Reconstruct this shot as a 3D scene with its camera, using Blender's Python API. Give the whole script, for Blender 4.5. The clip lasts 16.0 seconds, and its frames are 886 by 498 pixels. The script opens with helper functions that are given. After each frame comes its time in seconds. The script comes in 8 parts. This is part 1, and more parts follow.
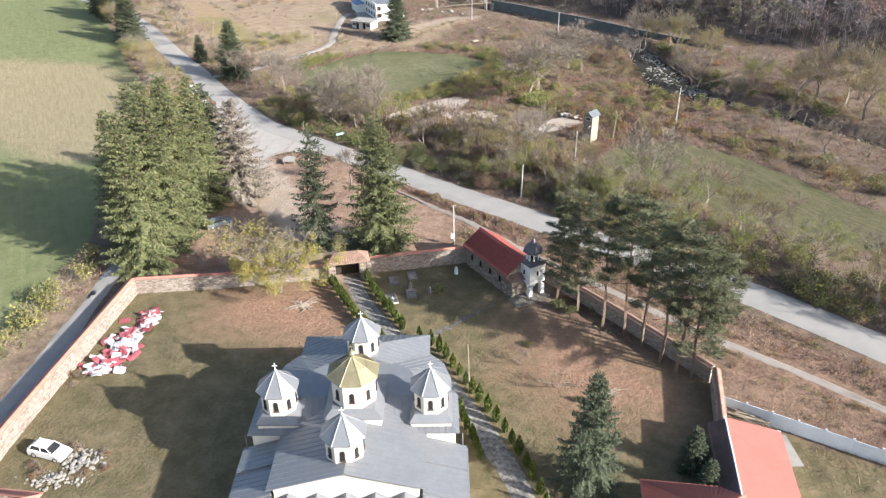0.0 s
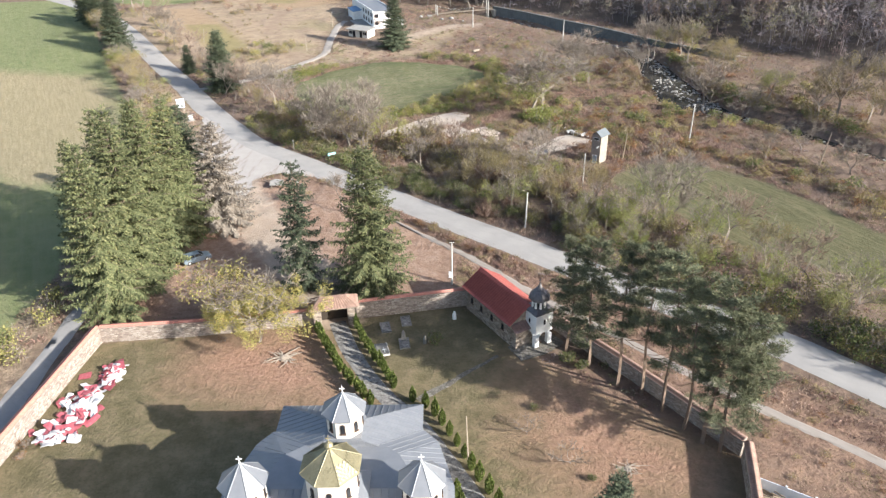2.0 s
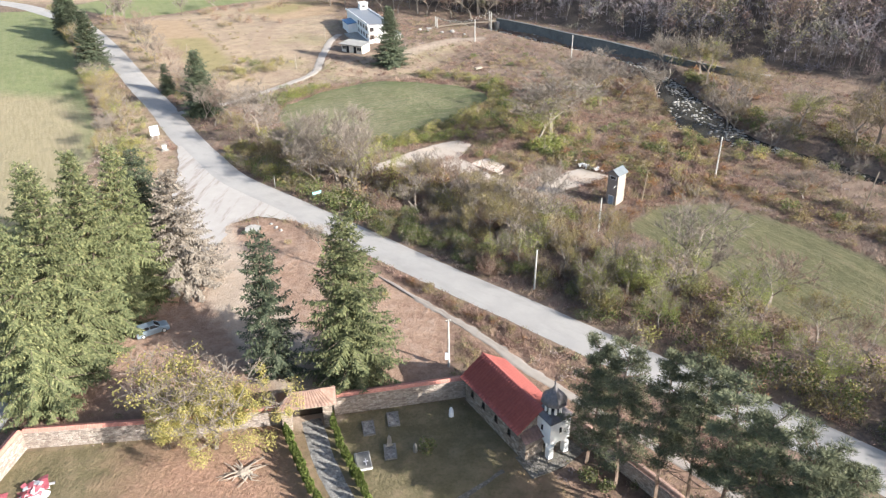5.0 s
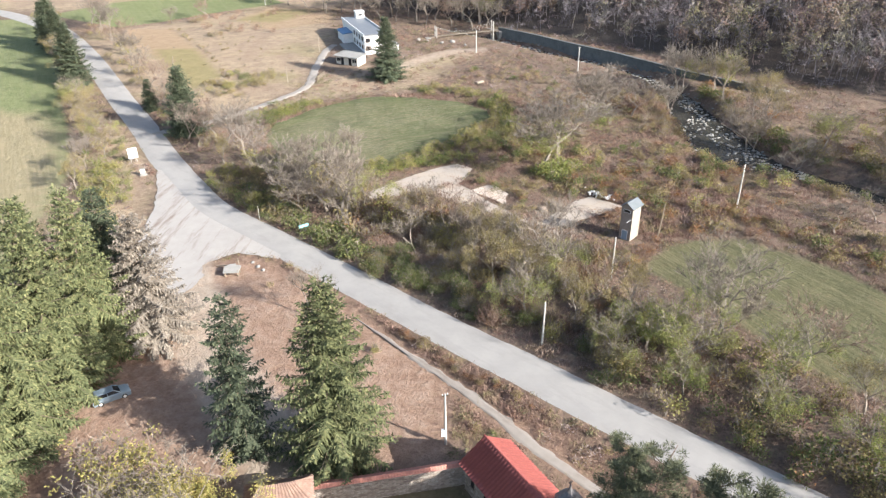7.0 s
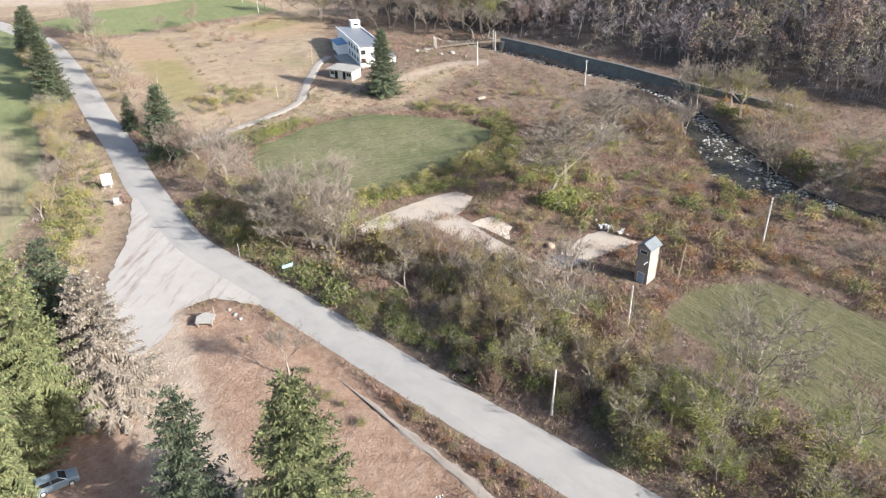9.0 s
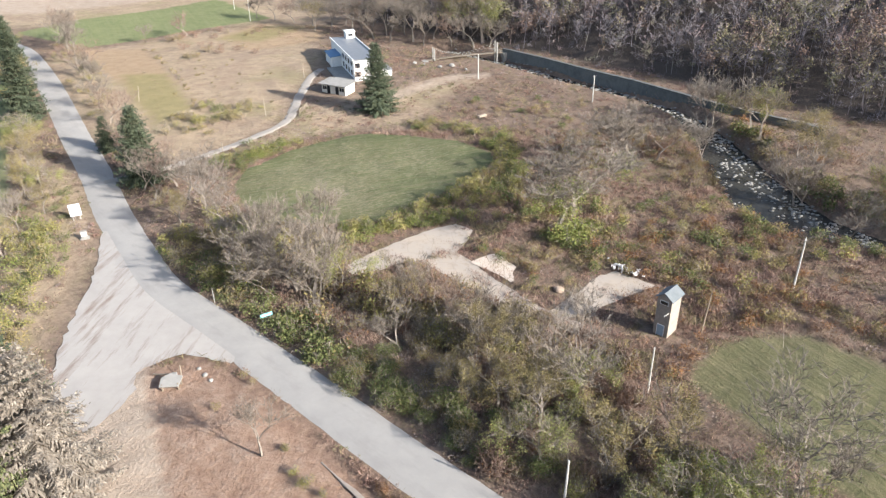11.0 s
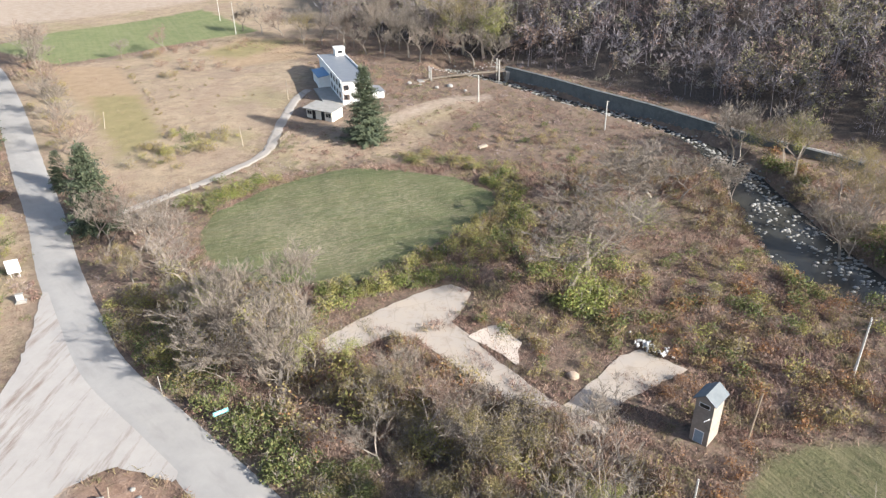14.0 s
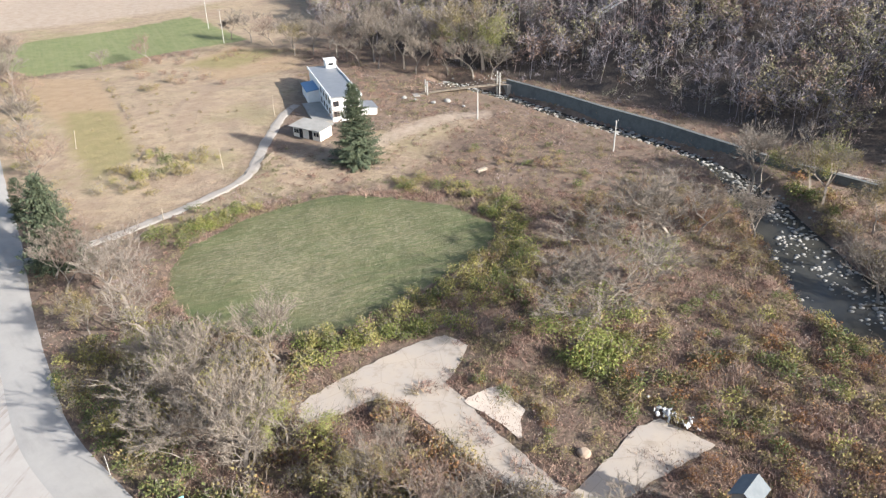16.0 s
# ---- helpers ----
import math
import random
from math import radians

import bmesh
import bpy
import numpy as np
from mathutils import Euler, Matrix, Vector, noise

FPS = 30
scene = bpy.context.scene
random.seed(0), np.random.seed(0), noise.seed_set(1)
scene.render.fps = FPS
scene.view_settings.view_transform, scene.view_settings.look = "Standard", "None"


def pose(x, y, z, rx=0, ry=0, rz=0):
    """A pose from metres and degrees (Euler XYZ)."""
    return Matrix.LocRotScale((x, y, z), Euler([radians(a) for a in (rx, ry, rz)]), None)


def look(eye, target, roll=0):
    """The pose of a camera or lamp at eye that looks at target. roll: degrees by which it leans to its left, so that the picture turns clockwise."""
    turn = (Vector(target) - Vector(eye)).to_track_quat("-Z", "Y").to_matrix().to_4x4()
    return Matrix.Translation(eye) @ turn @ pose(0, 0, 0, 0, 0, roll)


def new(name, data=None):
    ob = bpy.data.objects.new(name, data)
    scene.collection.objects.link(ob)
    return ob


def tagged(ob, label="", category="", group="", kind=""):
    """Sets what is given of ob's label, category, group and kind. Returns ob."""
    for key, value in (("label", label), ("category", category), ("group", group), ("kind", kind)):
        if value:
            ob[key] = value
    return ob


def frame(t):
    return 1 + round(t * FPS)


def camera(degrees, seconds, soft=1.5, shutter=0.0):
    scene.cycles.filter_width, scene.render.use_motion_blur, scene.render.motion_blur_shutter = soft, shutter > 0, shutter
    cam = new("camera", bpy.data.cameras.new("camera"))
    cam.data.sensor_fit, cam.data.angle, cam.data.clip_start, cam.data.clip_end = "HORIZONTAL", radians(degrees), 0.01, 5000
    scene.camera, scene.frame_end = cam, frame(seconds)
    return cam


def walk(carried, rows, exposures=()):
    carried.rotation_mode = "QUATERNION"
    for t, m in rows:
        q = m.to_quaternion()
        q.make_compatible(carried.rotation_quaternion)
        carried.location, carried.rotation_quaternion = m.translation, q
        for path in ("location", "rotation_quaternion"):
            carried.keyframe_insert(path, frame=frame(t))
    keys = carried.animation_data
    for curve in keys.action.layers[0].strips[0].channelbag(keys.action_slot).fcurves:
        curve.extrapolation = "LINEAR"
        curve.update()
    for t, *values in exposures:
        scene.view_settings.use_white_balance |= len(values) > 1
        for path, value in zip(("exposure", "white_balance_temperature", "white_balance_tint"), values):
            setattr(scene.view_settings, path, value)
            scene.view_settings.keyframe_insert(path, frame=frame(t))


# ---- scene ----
cam = camera(64.19, 16.0, soft=1.3)
PATH = [
    (0.0, (0.000, 0.000, 52.700), (-0.017, 17.519, 43.051), -0.76),
    (0.5, (0.187, 2.686, 52.765), (0.157, 20.206, 43.118), -0.77),
    (1.0, (0.366, 5.429, 52.838), (0.325, 22.950, 43.193), -0.78),
    (1.5, (0.540, 8.226, 52.919), (0.486, 25.747, 43.276), -0.79),
    (2.0, (0.708, 11.070, 53.007), (0.642, 28.593, 43.366), -0.81),
    (2.5, (0.870, 13.960, 53.102), (0.793, 31.484, 43.463), -0.82),
    (3.0, (1.028, 16.890, 53.201), (0.939, 34.415, 43.565), -0.83),
    (3.5, (1.182, 19.858, 53.305), (1.081, 37.385, 43.672), -0.84),
    (4.0, (1.333, 22.860, 53.413), (1.221, 40.388, 43.782), -0.85),
    (4.5, (1.481, 25.893, 53.524), (1.358, 43.422, 43.896), -0.86),
    (5.0, (1.627, 28.953, 53.637), (1.492, 46.484, 44.012), -0.88),
    (5.5, (1.771, 32.039, 53.752), (1.626, 49.572, 44.129), -0.89),
    (6.0, (1.915, 35.147, 53.866), (1.758, 52.681, 44.247), -0.90),
    (6.5, (2.058, 38.275, 53.981), (1.891, 55.811, 44.365), -0.91),
    (7.0, (2.202, 41.421, 54.094), (2.024, 58.959, 44.482), -0.92),
    (7.5, (2.346, 44.582, 54.206), (2.158, 62.122, 44.597), -0.93),
    (8.0, (2.492, 47.757, 54.314), (2.293, 65.299, 44.709), -0.95),
    (8.5, (2.640, 50.944, 54.419), (2.431, 68.487, 44.818), -0.96),
    (9.0, (2.790, 54.141, 54.520), (2.571, 71.686, 44.923), -0.97),
    (9.5, (2.944, 57.347, 54.616), (2.715, 74.894, 45.023), -0.98),
    (10.0, (3.102, 60.560, 54.705), (2.864, 78.110, 45.116), -0.99),
    (10.5, (3.264, 63.781, 54.788), (3.016, 81.333, 45.203), -1.01),
    (11.0, (3.431, 67.007, 54.863), (3.174, 84.561, 45.283), -1.02),
    (11.5, (3.604, 70.238, 54.930), (3.338, 87.795, 45.354), -1.03),
    (12.0, (3.784, 73.474, 54.987), (3.508, 91.033, 45.417), -1.04),
    (12.5, (3.970, 76.715, 55.035), (3.685, 94.276, 45.469), -1.05),
    (13.0, (4.164, 79.960, 55.071), (3.870, 97.524, 45.510), -1.06),
    (13.5, (4.366, 83.209, 55.096), (4.063, 100.776, 45.540), -1.08),
    (14.0, (4.576, 86.463, 55.108), (4.265, 104.032, 45.558), -1.09),
    (14.5, (4.796, 89.721, 55.107), (4.477, 107.294, 45.562), -1.10),
    (15.0, (5.026, 92.986, 55.092), (4.698, 110.561, 45.553), -1.11),
    (15.5, (5.266, 96.257, 55.062), (4.930, 113.835, 45.528), -1.12),
    (16.0, (5.517, 99.535, 55.017), (5.174, 117.116, 45.488), -1.13),
]
walk(cam, [(t, look(eye, target, roll)) for t, eye, target, roll in PATH], [(0, 1.19), (2, 1.23), (4, 1.37), (8, 1.30), (12, 1.18), (16, 1.19)])

# ---- light ----
SUN = Vector((0.88, -0.475, 0.456)).normalized()
sun_data = bpy.data.lights.new("sun", "SUN")
sun_data.energy, sun_data.angle, sun_data.color = 4.95, radians(0.6), (1.0, 0.965, 0.905)
sun = new("sun", sun_data)
sun.matrix_world = look(SUN * 300, (0, 0, 0))
world = bpy.data.worlds.new("world")
scene.world = world
world.use_nodes = True
sky = world.node_tree.nodes.new("ShaderNodeTexSky")
sky.sky_type, sky.sun_disc = "NISHITA", False
sky.sun_elevation, sky.sun_rotation = math.asin(SUN.z), math.atan2(SUN.x, SUN.y)
sky.air_density, sky.dust_density = 1.0, 2.0
world.node_tree.nodes["Background"].inputs["Strength"].default_value = 0.112
world.node_tree.links.new(sky.outputs[0], world.node_tree.nodes["Background"].inputs["Color"])

# ---- materials ----


class Nodes:
    """Short hand for building one node material."""

    def __init__(self, name, rough=0.9, metal=0.0, spec=0.3):
        self.m = bpy.data.materials.new(name)
        self.m.use_nodes = True
        self.t = self.m.node_tree
        self.b = self.t.nodes["Principled BSDF"]
        self.b.inputs["Roughness"].default_value, self.b.inputs["Metallic"].default_value = rough, metal
        self.b.inputs["Specular IOR Level"].default_value = spec
        self.pos = self.t.nodes.new("ShaderNodeNewGeometry").outputs["Position"]
        self.obj = self.t.nodes.new("ShaderNodeTexCoord").outputs["Object"]

    def set(self, socket, v):
        if isinstance(v, (int, float)):
            socket.default_value = v
        elif isinstance(v, tuple):
            socket.default_value = (*v, 1.0) if len(v) == 3 and len(socket.default_value) == 4 else v
        else:
            self.t.links.new(v, socket)

    def noise(self, scale, detail=4.0, rough=0.6, at=None, stretch=None, distort=0.0):
        n = self.t.nodes.new("ShaderNodeTexNoise")
        n.inputs["Scale"].default_value, n.inputs["Detail"].default_value = scale, detail
        n.inputs["Roughness"].default_value, n.inputs["Distortion"].default_value = rough, distort
        v = at or self.pos
        if stretch:
            mp = self.t.nodes.new("ShaderNodeMapping")
            mp.vector_type = "TEXTURE"
            mp.inputs["Scale"].default_value = [1 / c for c in stretch[:3]]
            if len(stretch) > 3:
                mp.inputs["Rotation"].default_value = (0, 0, radians(stretch[3]))
            self.t.links.new(v, mp.inputs["Vector"])
            v = mp.outputs[0]
        self.t.links.new(v, n.inputs["Vector"])
        return n.outputs["Fac"]

    def voronoi(self, scale, at=None, stretch=None, out="Distance", feature="F1"):
        n = self.t.nodes.new("ShaderNodeTexVoronoi")
        n.feature = feature
        n.inputs["Scale"].default_value = scale
        v = at or self.pos
        if stretch:
            mp = self.t.nodes.new("ShaderNodeMapping")
            mp.inputs["Scale"].default_value = stretch
            self.t.links.new(v, mp.inputs["Vector"])
            v = mp.outputs[0]
        self.t.links.new(v, n.inputs["Vector"])
        return n.outputs[out]

    def ramp(self, fac, *stops):
        r = self.t.nodes.new("ShaderNodeValToRGB")
        e = r.color_ramp.elements
        while len(e) < len(stops):
            e.new(0.5)
        for k, (at, col) in zip(e, stops):
            k.position = at
            k.color = (col, col, col, 1) if isinstance(col, (int, float)) else (*col, 1)
        self.t.links.new(fac, r.inputs["Fac"])
        return r.outputs["Color"]

    def mix(self, fac, a, b, mode="MIX"):
        n = self.t.nodes.new("ShaderNodeMix")
        n.data_type, n.blend_type = "RGBA", mode
        self.set(n.inputs[0], fac)
        self.set(n.inputs[6], a)
        self.set(n.inputs[7], b)
        return n.outputs[2]

    def math(self, op, a, b=0.5, c=None):
        n = self.t.nodes.new("ShaderNodeMath")
        n.operation = op
        self.set(n.inputs[0], a)
        self.set(n.inputs[1], b)
        if c is not None:
            self.set(n.inputs[2], c)
        return n.outputs[0]

    def attr(self, name):
        n = self.t.nodes.new("ShaderNodeAttribute")
        n.attribute_name = name
        s = self.t.nodes.new("ShaderNodeSeparateColor")
        self.t.links.new(n.outputs["Color"], s.inputs[0])
        return s.outputs

    def island(self):
        return self.t.nodes.new("ShaderNodeNewGeometry").outputs["Random Per Island"]

    def object_random(self):
        return self.t.nodes.new("ShaderNodeObjectInfo").outputs["Random"]

    def bump(self, height, strength=0.4, distance=0.05):
        n = self.t.nodes.new("ShaderNodeBump")
        n.inputs["Strength"].default_value, n.inputs["Distance"].default_value = strength, distance
        self.set(n.inputs["Height"], height)
        self.t.links.new(n.outputs[0], self.b.inputs["Normal"])

    def done(self, color, rough=None, through=None):
        self.set(self.b.inputs["Base Color"], color)
        if rough is not None:
            self.set(self.b.inputs["Roughness"], rough)
        return self.m


def surface(name, c1, c2, scale=4.0, big=0.4, c3=None, rough=0.85, metal=0.0, bump=0.3, depth=0.02, amount=0.6, spec=0.3):
    """A worn surface: grain between c1 and c2, larger stains towards c3."""
    n = Nodes(name, rough, metal, spec)
    fine = n.noise(scale, 6, 0.65)
    col = n.mix(n.ramp(fine, (0.3, 0.0), (0.7, 1.0)), c1, c2)
    if c3:
        col = n.mix(n.math("MULTIPLY", n.ramp(n.noise(big, 5, 0.7), (0.45, 0.0), (0.7, 1.0)), amount), col, c3)
    if bump:
        n.bump(fine, bump, depth)
    return n.done(col)


def leafy(name, stops, rough=0.75, shade=0.25, trans=0.0):
    """Foliage: every leaf or sprig takes its own tone, and whole trees differ a little."""
    n = Nodes(name, rough, 0.0, 0.2)
    mean = [sum(c[k] for _, c in stops) / len(stops) for k in range(3)]
    col = n.ramp(n.island(), *[(at, tuple(v + (m - v) * 0.25 for v, m in zip(c, mean))) for at, c in stops])
    col = n.mix(n.math("MULTIPLY", n.noise(0.5, 3), shade), col, (0.02, 0.02, 0.012))
    v = n.t.nodes.new("ShaderNodeHueSaturation")
    n.set(v.inputs["Value"], n.math("MULTIPLY_ADD", n.object_random(), 0.35, 0.82))
    n.set(v.inputs["Color"], col)
    m = n.done(v.outputs[0])
    if trans:
        out = n.t.nodes["Material Output"]
        tr = n.t.nodes.new("ShaderNodeBsdfTranslucent")
        mx = n.t.nodes.new("ShaderNodeMixShader")
        mx.inputs[0].default_value = trans
        n.t.links.new(v.outputs[0], tr.inputs["Color"])
        n.t.links.new(n.b.outputs[0], mx.inputs[1])
        n.t.links.new(tr.outputs[0], mx.inputs[2])
        n.t.links.new(mx.outputs[0], out.inputs["Surface"])
    return m


def ground_material():
    n = Nodes("ground_cover", 0.95, 0.0, 0.1)
    z1, z2, z3, z4 = n.attr("zone"), n.attr("zone2"), n.attr("zone3"), n.attr("zone4")
    big, mid, fine, grit = n.noise(0.05, 5, 0.6), n.noise(0.35, 6, 0.65), n.noise(2.5, 6, 0.7), n.noise(9.0, 3, 0.7)
    edge = n.math("MULTIPLY_ADD", n.noise(0.7, 5, 0.7), 0.9, -0.45)

    def zone(v, soft=0.2):
        return n.ramp(n.math("ADD", v, edge), (0.5 - soft, 0.0), (0.5 + soft, 1.0))

    scrub = n.mix(n.ramp(mid, (0.35, 0.0), (0.65, 1.0)), (0.158, 0.109, 0.087), (0.254, 0.184, 0.146))
    scrub = n.mix(n.ramp(fine, (0.4, 0.0), (0.75, 0.8)), scrub, (0.084, 0.070, 0.050))
    scrub = n.mix(n.ramp(n.noise(0.9, 6, 0.75), (0.48, 0.0), (0.62, 0.75)), scrub, (0.084, 0.065, 0.053))
    scrub = n.mix(n.ramp(n.noise(0.75, 6, 0.75, None, (1, 1, 1, 60)), (0.54, 0.0), (0.66, 0.7)), scrub, (0.181, 0.161, 0.100))
    scrub = n.mix(n.math("MULTIPLY", n.ramp(big, (0.45, 0.0), (0.62, 1.0)), 0.5), scrub, (0.237, 0.179, 0.139))
    green = n.mix(n.ramp(mid, (0.3, 0.0), (0.7, 1.0)), (0.078, 0.096, 0.046), (0.122, 0.136, 0.068))
    rows = n.noise(1.5, 5, 0.7, None, (0.04, 1.0, 1.0, 23))
    specks = n.noise(3.4, 6, 0.8, None, (0.25, 1.0, 1.0, 23))
    bald = n.math("MULTIPLY_ADD", z3[2], 0.17, n.math("MULTIPLY_ADD", big, 0.3, -0.15))
    green = n.mix(n.math("MULTIPLY", n.ramp(n.math("ADD", rows, bald), (0.52, 0.0), (0.70, 1.0)), 0.55), green, (0.165, 0.145, 0.088))
    green = n.mix(n.math("MULTIPLY", n.ramp(n.math("ADD", specks, bald), (0.64, 0.0), (0.76, 1.0)), 0.55), green, (0.300, 0.270, 0.190))
    crop = n.mix(n.ramp(mid, (0.3, 0.0), (0.7, 1.0)), (0.142, 0.166, 0.078), (0.196, 0.212, 0.106))
    crop = n.mix(n.ramp(n.noise(0.9, 4, 0.6, None, (0.06, 1.0, 1.0, -62)), (0.45, 0.0), (0.7, 0.5)), crop, (0.225, 0.225, 0.130))
    tan = n.mix(n.ramp(mid, (0.3, 0.0), (0.7, 1.0)), (0.285, 0.205, 0.135), (0.355, 0.265, 0.180))
    olive = n.mix(n.ramp(mid, (0.3, 0.0), (0.7, 1.0)), (0.215, 0.185, 0.095), (0.275, 0.230, 0.125))
    leaf = n.mix(n.ramp(fine, (0.35, 0.0), (0.65, 1.0)), (0.215, 0.126, 0.088), (0.360, 0.228, 0.165))
    leaf = n.mix(n.math("MULTIPLY", n.ramp(grit, (0.55, 0.0), (0.7, 1.0)), 0.5), leaf, (0.38, 0.25, 0.17))
    soil = n.mix(n.ramp(mid, (0.3, 0.0), (0.7, 1.0)), (0.33, 0.262, 0.208), (0.41, 0.338, 0.275))
    soil = n.mix(n.math("MULTIPLY", n.ramp(fine, (0.5, 0.0), (0.7, 1.0)), 0.28), soil, (0.22, 0.145, 0.095))
    plough = n.mix(n.ramp(n.noise(1.6, 4, 0.6, None, (0.10, 1.0, 1.0, -62)), (0.35, 0.0), (0.65, 1.0)), (0.245, 0.212, 0.130), (0.310, 0.262, 0.168))
    straw = n.mix(n.ramp(mid, (0.3, 0.0), (0.7, 1.0)), (0.285, 0.22, 0.155), (0.41, 0.325, 0.235))
    straw = n.mix(n.math("MULTIPLY", n.ramp(fine, (0.45, 0.0), (0.75, 1.0)), 0.6), straw, (0.17, 0.125, 0.080))
    straw = n.mix(n.ramp(n.noise(0.07, 5, 0.65, None, (1, 1, 1, 20)), (0.46, 0.0), (0.58, 0.5)), straw, (0.25, 0.185, 0.145))
    straw = n.mix(n.ramp(n.noise(0.05, 5, 0.65, None, (1, 1, 1, 70)), (0.52, 0.0), (0.62, 0.5)), straw, (0.235, 0.21, 0.115))
    straw = n.mix(n.ramp(n.noise(0.45, 6, 0.75, None, (1, 1, 1, 35)), (0.52, 0.0), (0.64, 0.5)), straw, (0.20, 0.14, 0.105))
    yard = n.mix(n.ramp(mid, (0.35, 0.0), (0.7, 1.0)), (0.122, 0.106, 0.060), (0.215, 0.172, 0.108))
    yard = n.mix(n.math("MULTIPLY", n.ramp(fine, (0.45, 0.0), (0.7, 1.0)), 0.5), yard, (0.082, 0.080, 0.040))
    # hillside ground, its colour kept very dark to stand for tree shade
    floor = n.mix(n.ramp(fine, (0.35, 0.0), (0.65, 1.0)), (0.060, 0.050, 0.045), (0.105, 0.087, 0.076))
    field = n.mix(n.ramp(n.noise(2.6, 6, 0.75, None, (0.22, 1.0, 1.0, -64)), (0.38, 0.0), (0.62, 1.0)), (0.082, 0.086, 0.045), (0.136, 0.128, 0.072))
    field = n.mix(n.ramp(n.noise(2.1, 3, 0.6, None, (0.05, 1.0, 1.0, -64)), (0.50, 0.0), (0.62, 0.7)), field, (0.165, 0.146, 0.088))
    field = n.mix(n.ramp(n.noise(1.1, 6, 0.75), (0.56, 0.0), (0.68, 0.6)), field, (0.200, 0.178, 0.110))
    col = scrub
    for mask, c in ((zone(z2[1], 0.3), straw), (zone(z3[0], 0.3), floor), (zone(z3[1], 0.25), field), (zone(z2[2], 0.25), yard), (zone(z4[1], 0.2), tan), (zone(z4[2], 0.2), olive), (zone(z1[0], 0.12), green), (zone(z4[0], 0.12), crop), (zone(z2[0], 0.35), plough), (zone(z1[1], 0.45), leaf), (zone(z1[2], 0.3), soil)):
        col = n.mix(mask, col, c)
    n.bump(n.math("ADD", n.math("MULTIPLY", mid, 2.0), fine), 0.8, 0.25)
    return n.done(col)


GROUND = ground_material()


def road_material(name, base, worn, dark, stain=0.35, grain=(1.0, 0.25, 1.0, 46)):
    n = Nodes(name, 0.85, 0.0, 0.3)
    col = n.mix(n.ramp(n.noise(0.25, 6, 0.7), (0.35, 0.0), (0.65, 1.0)), base, worn)
    col = n.mix(n.math("MULTIPLY", n.ramp(n.noise(0.6, 6, 0.7, None, grain), (0.52, 0.0), (0.68, 1.0)), stain), col, dark)
    grit = n.noise(25.0, 3, 0.7)
    col = n.mix(n.math("MULTIPLY", grit, 0.25), col, dark)
    n.bump(grit, 0.3, 0.01)
    return n.done(col)


def old_concrete(name):
    """Pale concrete under dust: joints and cracks, grey patches and soil blown over it."""
    n = Nodes(name, 0.92, 0.0, 0.2)
    col = n.mix(n.ramp(n.noise(0.22, 5, 0.65), (0.38, 0.0), (0.62, 1.0)), (0.405, 0.345, 0.285), (0.365, 0.325, 0.290))
    col = n.mix(n.ramp(n.noise(0.6, 6, 0.7), (0.54, 0.0), (0.68, 0.6)), col, (0.255, 0.205, 0.160))
    col = n.mix(n.ramp(n.voronoi(0.28, None, None, "Distance", "DISTANCE_TO_EDGE"), (0.004, 0.35), (0.018, 0.0)), col, (0.20, 0.165, 0.13))
    col = n.mix(n.math("MULTIPLY", n.noise(7.0, 4, 0.7), 0.3), col, (0.30, 0.26, 0.22))
    return n.done(col)


ROAD = road_material("worn_asphalt", (0.305, 0.293, 0.28), (0.35, 0.335, 0.318), (0.225, 0.212, 0.20))
PLAZA = road_material("dusty_concrete", (0.355, 0.336, 0.318), (0.41, 0.387, 0.364), (0.215, 0.165, 0.135), 0.9, (1.0, 0.13, 1.0, -6))
LANE = road_material("grey_lane_asphalt", (0.25, 0.245, 0.245), (0.32, 0.31, 0.30), (0.17, 0.165, 0.165))
TRACK = road_material("gravel_track", (0.29, 0.265, 0.24), (0.36, 0.33, 0.30), (0.20, 0.165, 0.13), 0.6)
DIRT_TRACK = road_material("dull_dirt_track", (0.27, 0.238, 0.21), (0.34, 0.305, 0.272), (0.18, 0.145, 0.118), 0.7)
PAD = old_concrete("cracked_concrete")
PLASTER = surface("cream_plaster", (0.70, 0.65, 0.57), (0.75, 0.70, 0.62), 3.0, 0.6, (0.58, 0.53, 0.46), 0.9, 0, 0.15, 0.01, 0.35)
WHITE = surface("white_limewash", (0.76, 0.77, 0.77), (0.82, 0.82, 0.80), 4.0, 0.9, (0.58, 0.58, 0.57), 0.9, 0, 0.15, 0.01, 0.5)
SHEET = surface("grey_sheet_metal", (0.215, 0.226, 0.248), (0.248, 0.260, 0.280), 1.2, 0.5, (0.185, 0.197, 0.218), 0.5, 0.35, 0.06, 0.01, 0.5, 0.5)
DARK = surface("dark_glass", (0.02, 0.022, 0.025), (0.035, 0.035, 0.04), 2.0, rough=0.25, bump=0)
BARK = surface("bark", (0.125, 0.095, 0.072), (0.20, 0.16, 0.125), 9.0, 0.8, (0.09, 0.075, 0.06), 0.95, 0, 0.7, 0.05)
STEEL = surface("weathered_concrete_pole", (0.46, 0.45, 0.43), (0.56, 0.55, 0.52), 5.0, 0.9, (0.36, 0.34, 0.31), 0.85)

# ---- tools ----


def smooth(a, b, v):
    t = np.clip((np.asarray(v, float) - a) / (b - a), 0, 1)
    return t * t * (3 - 2 * t)


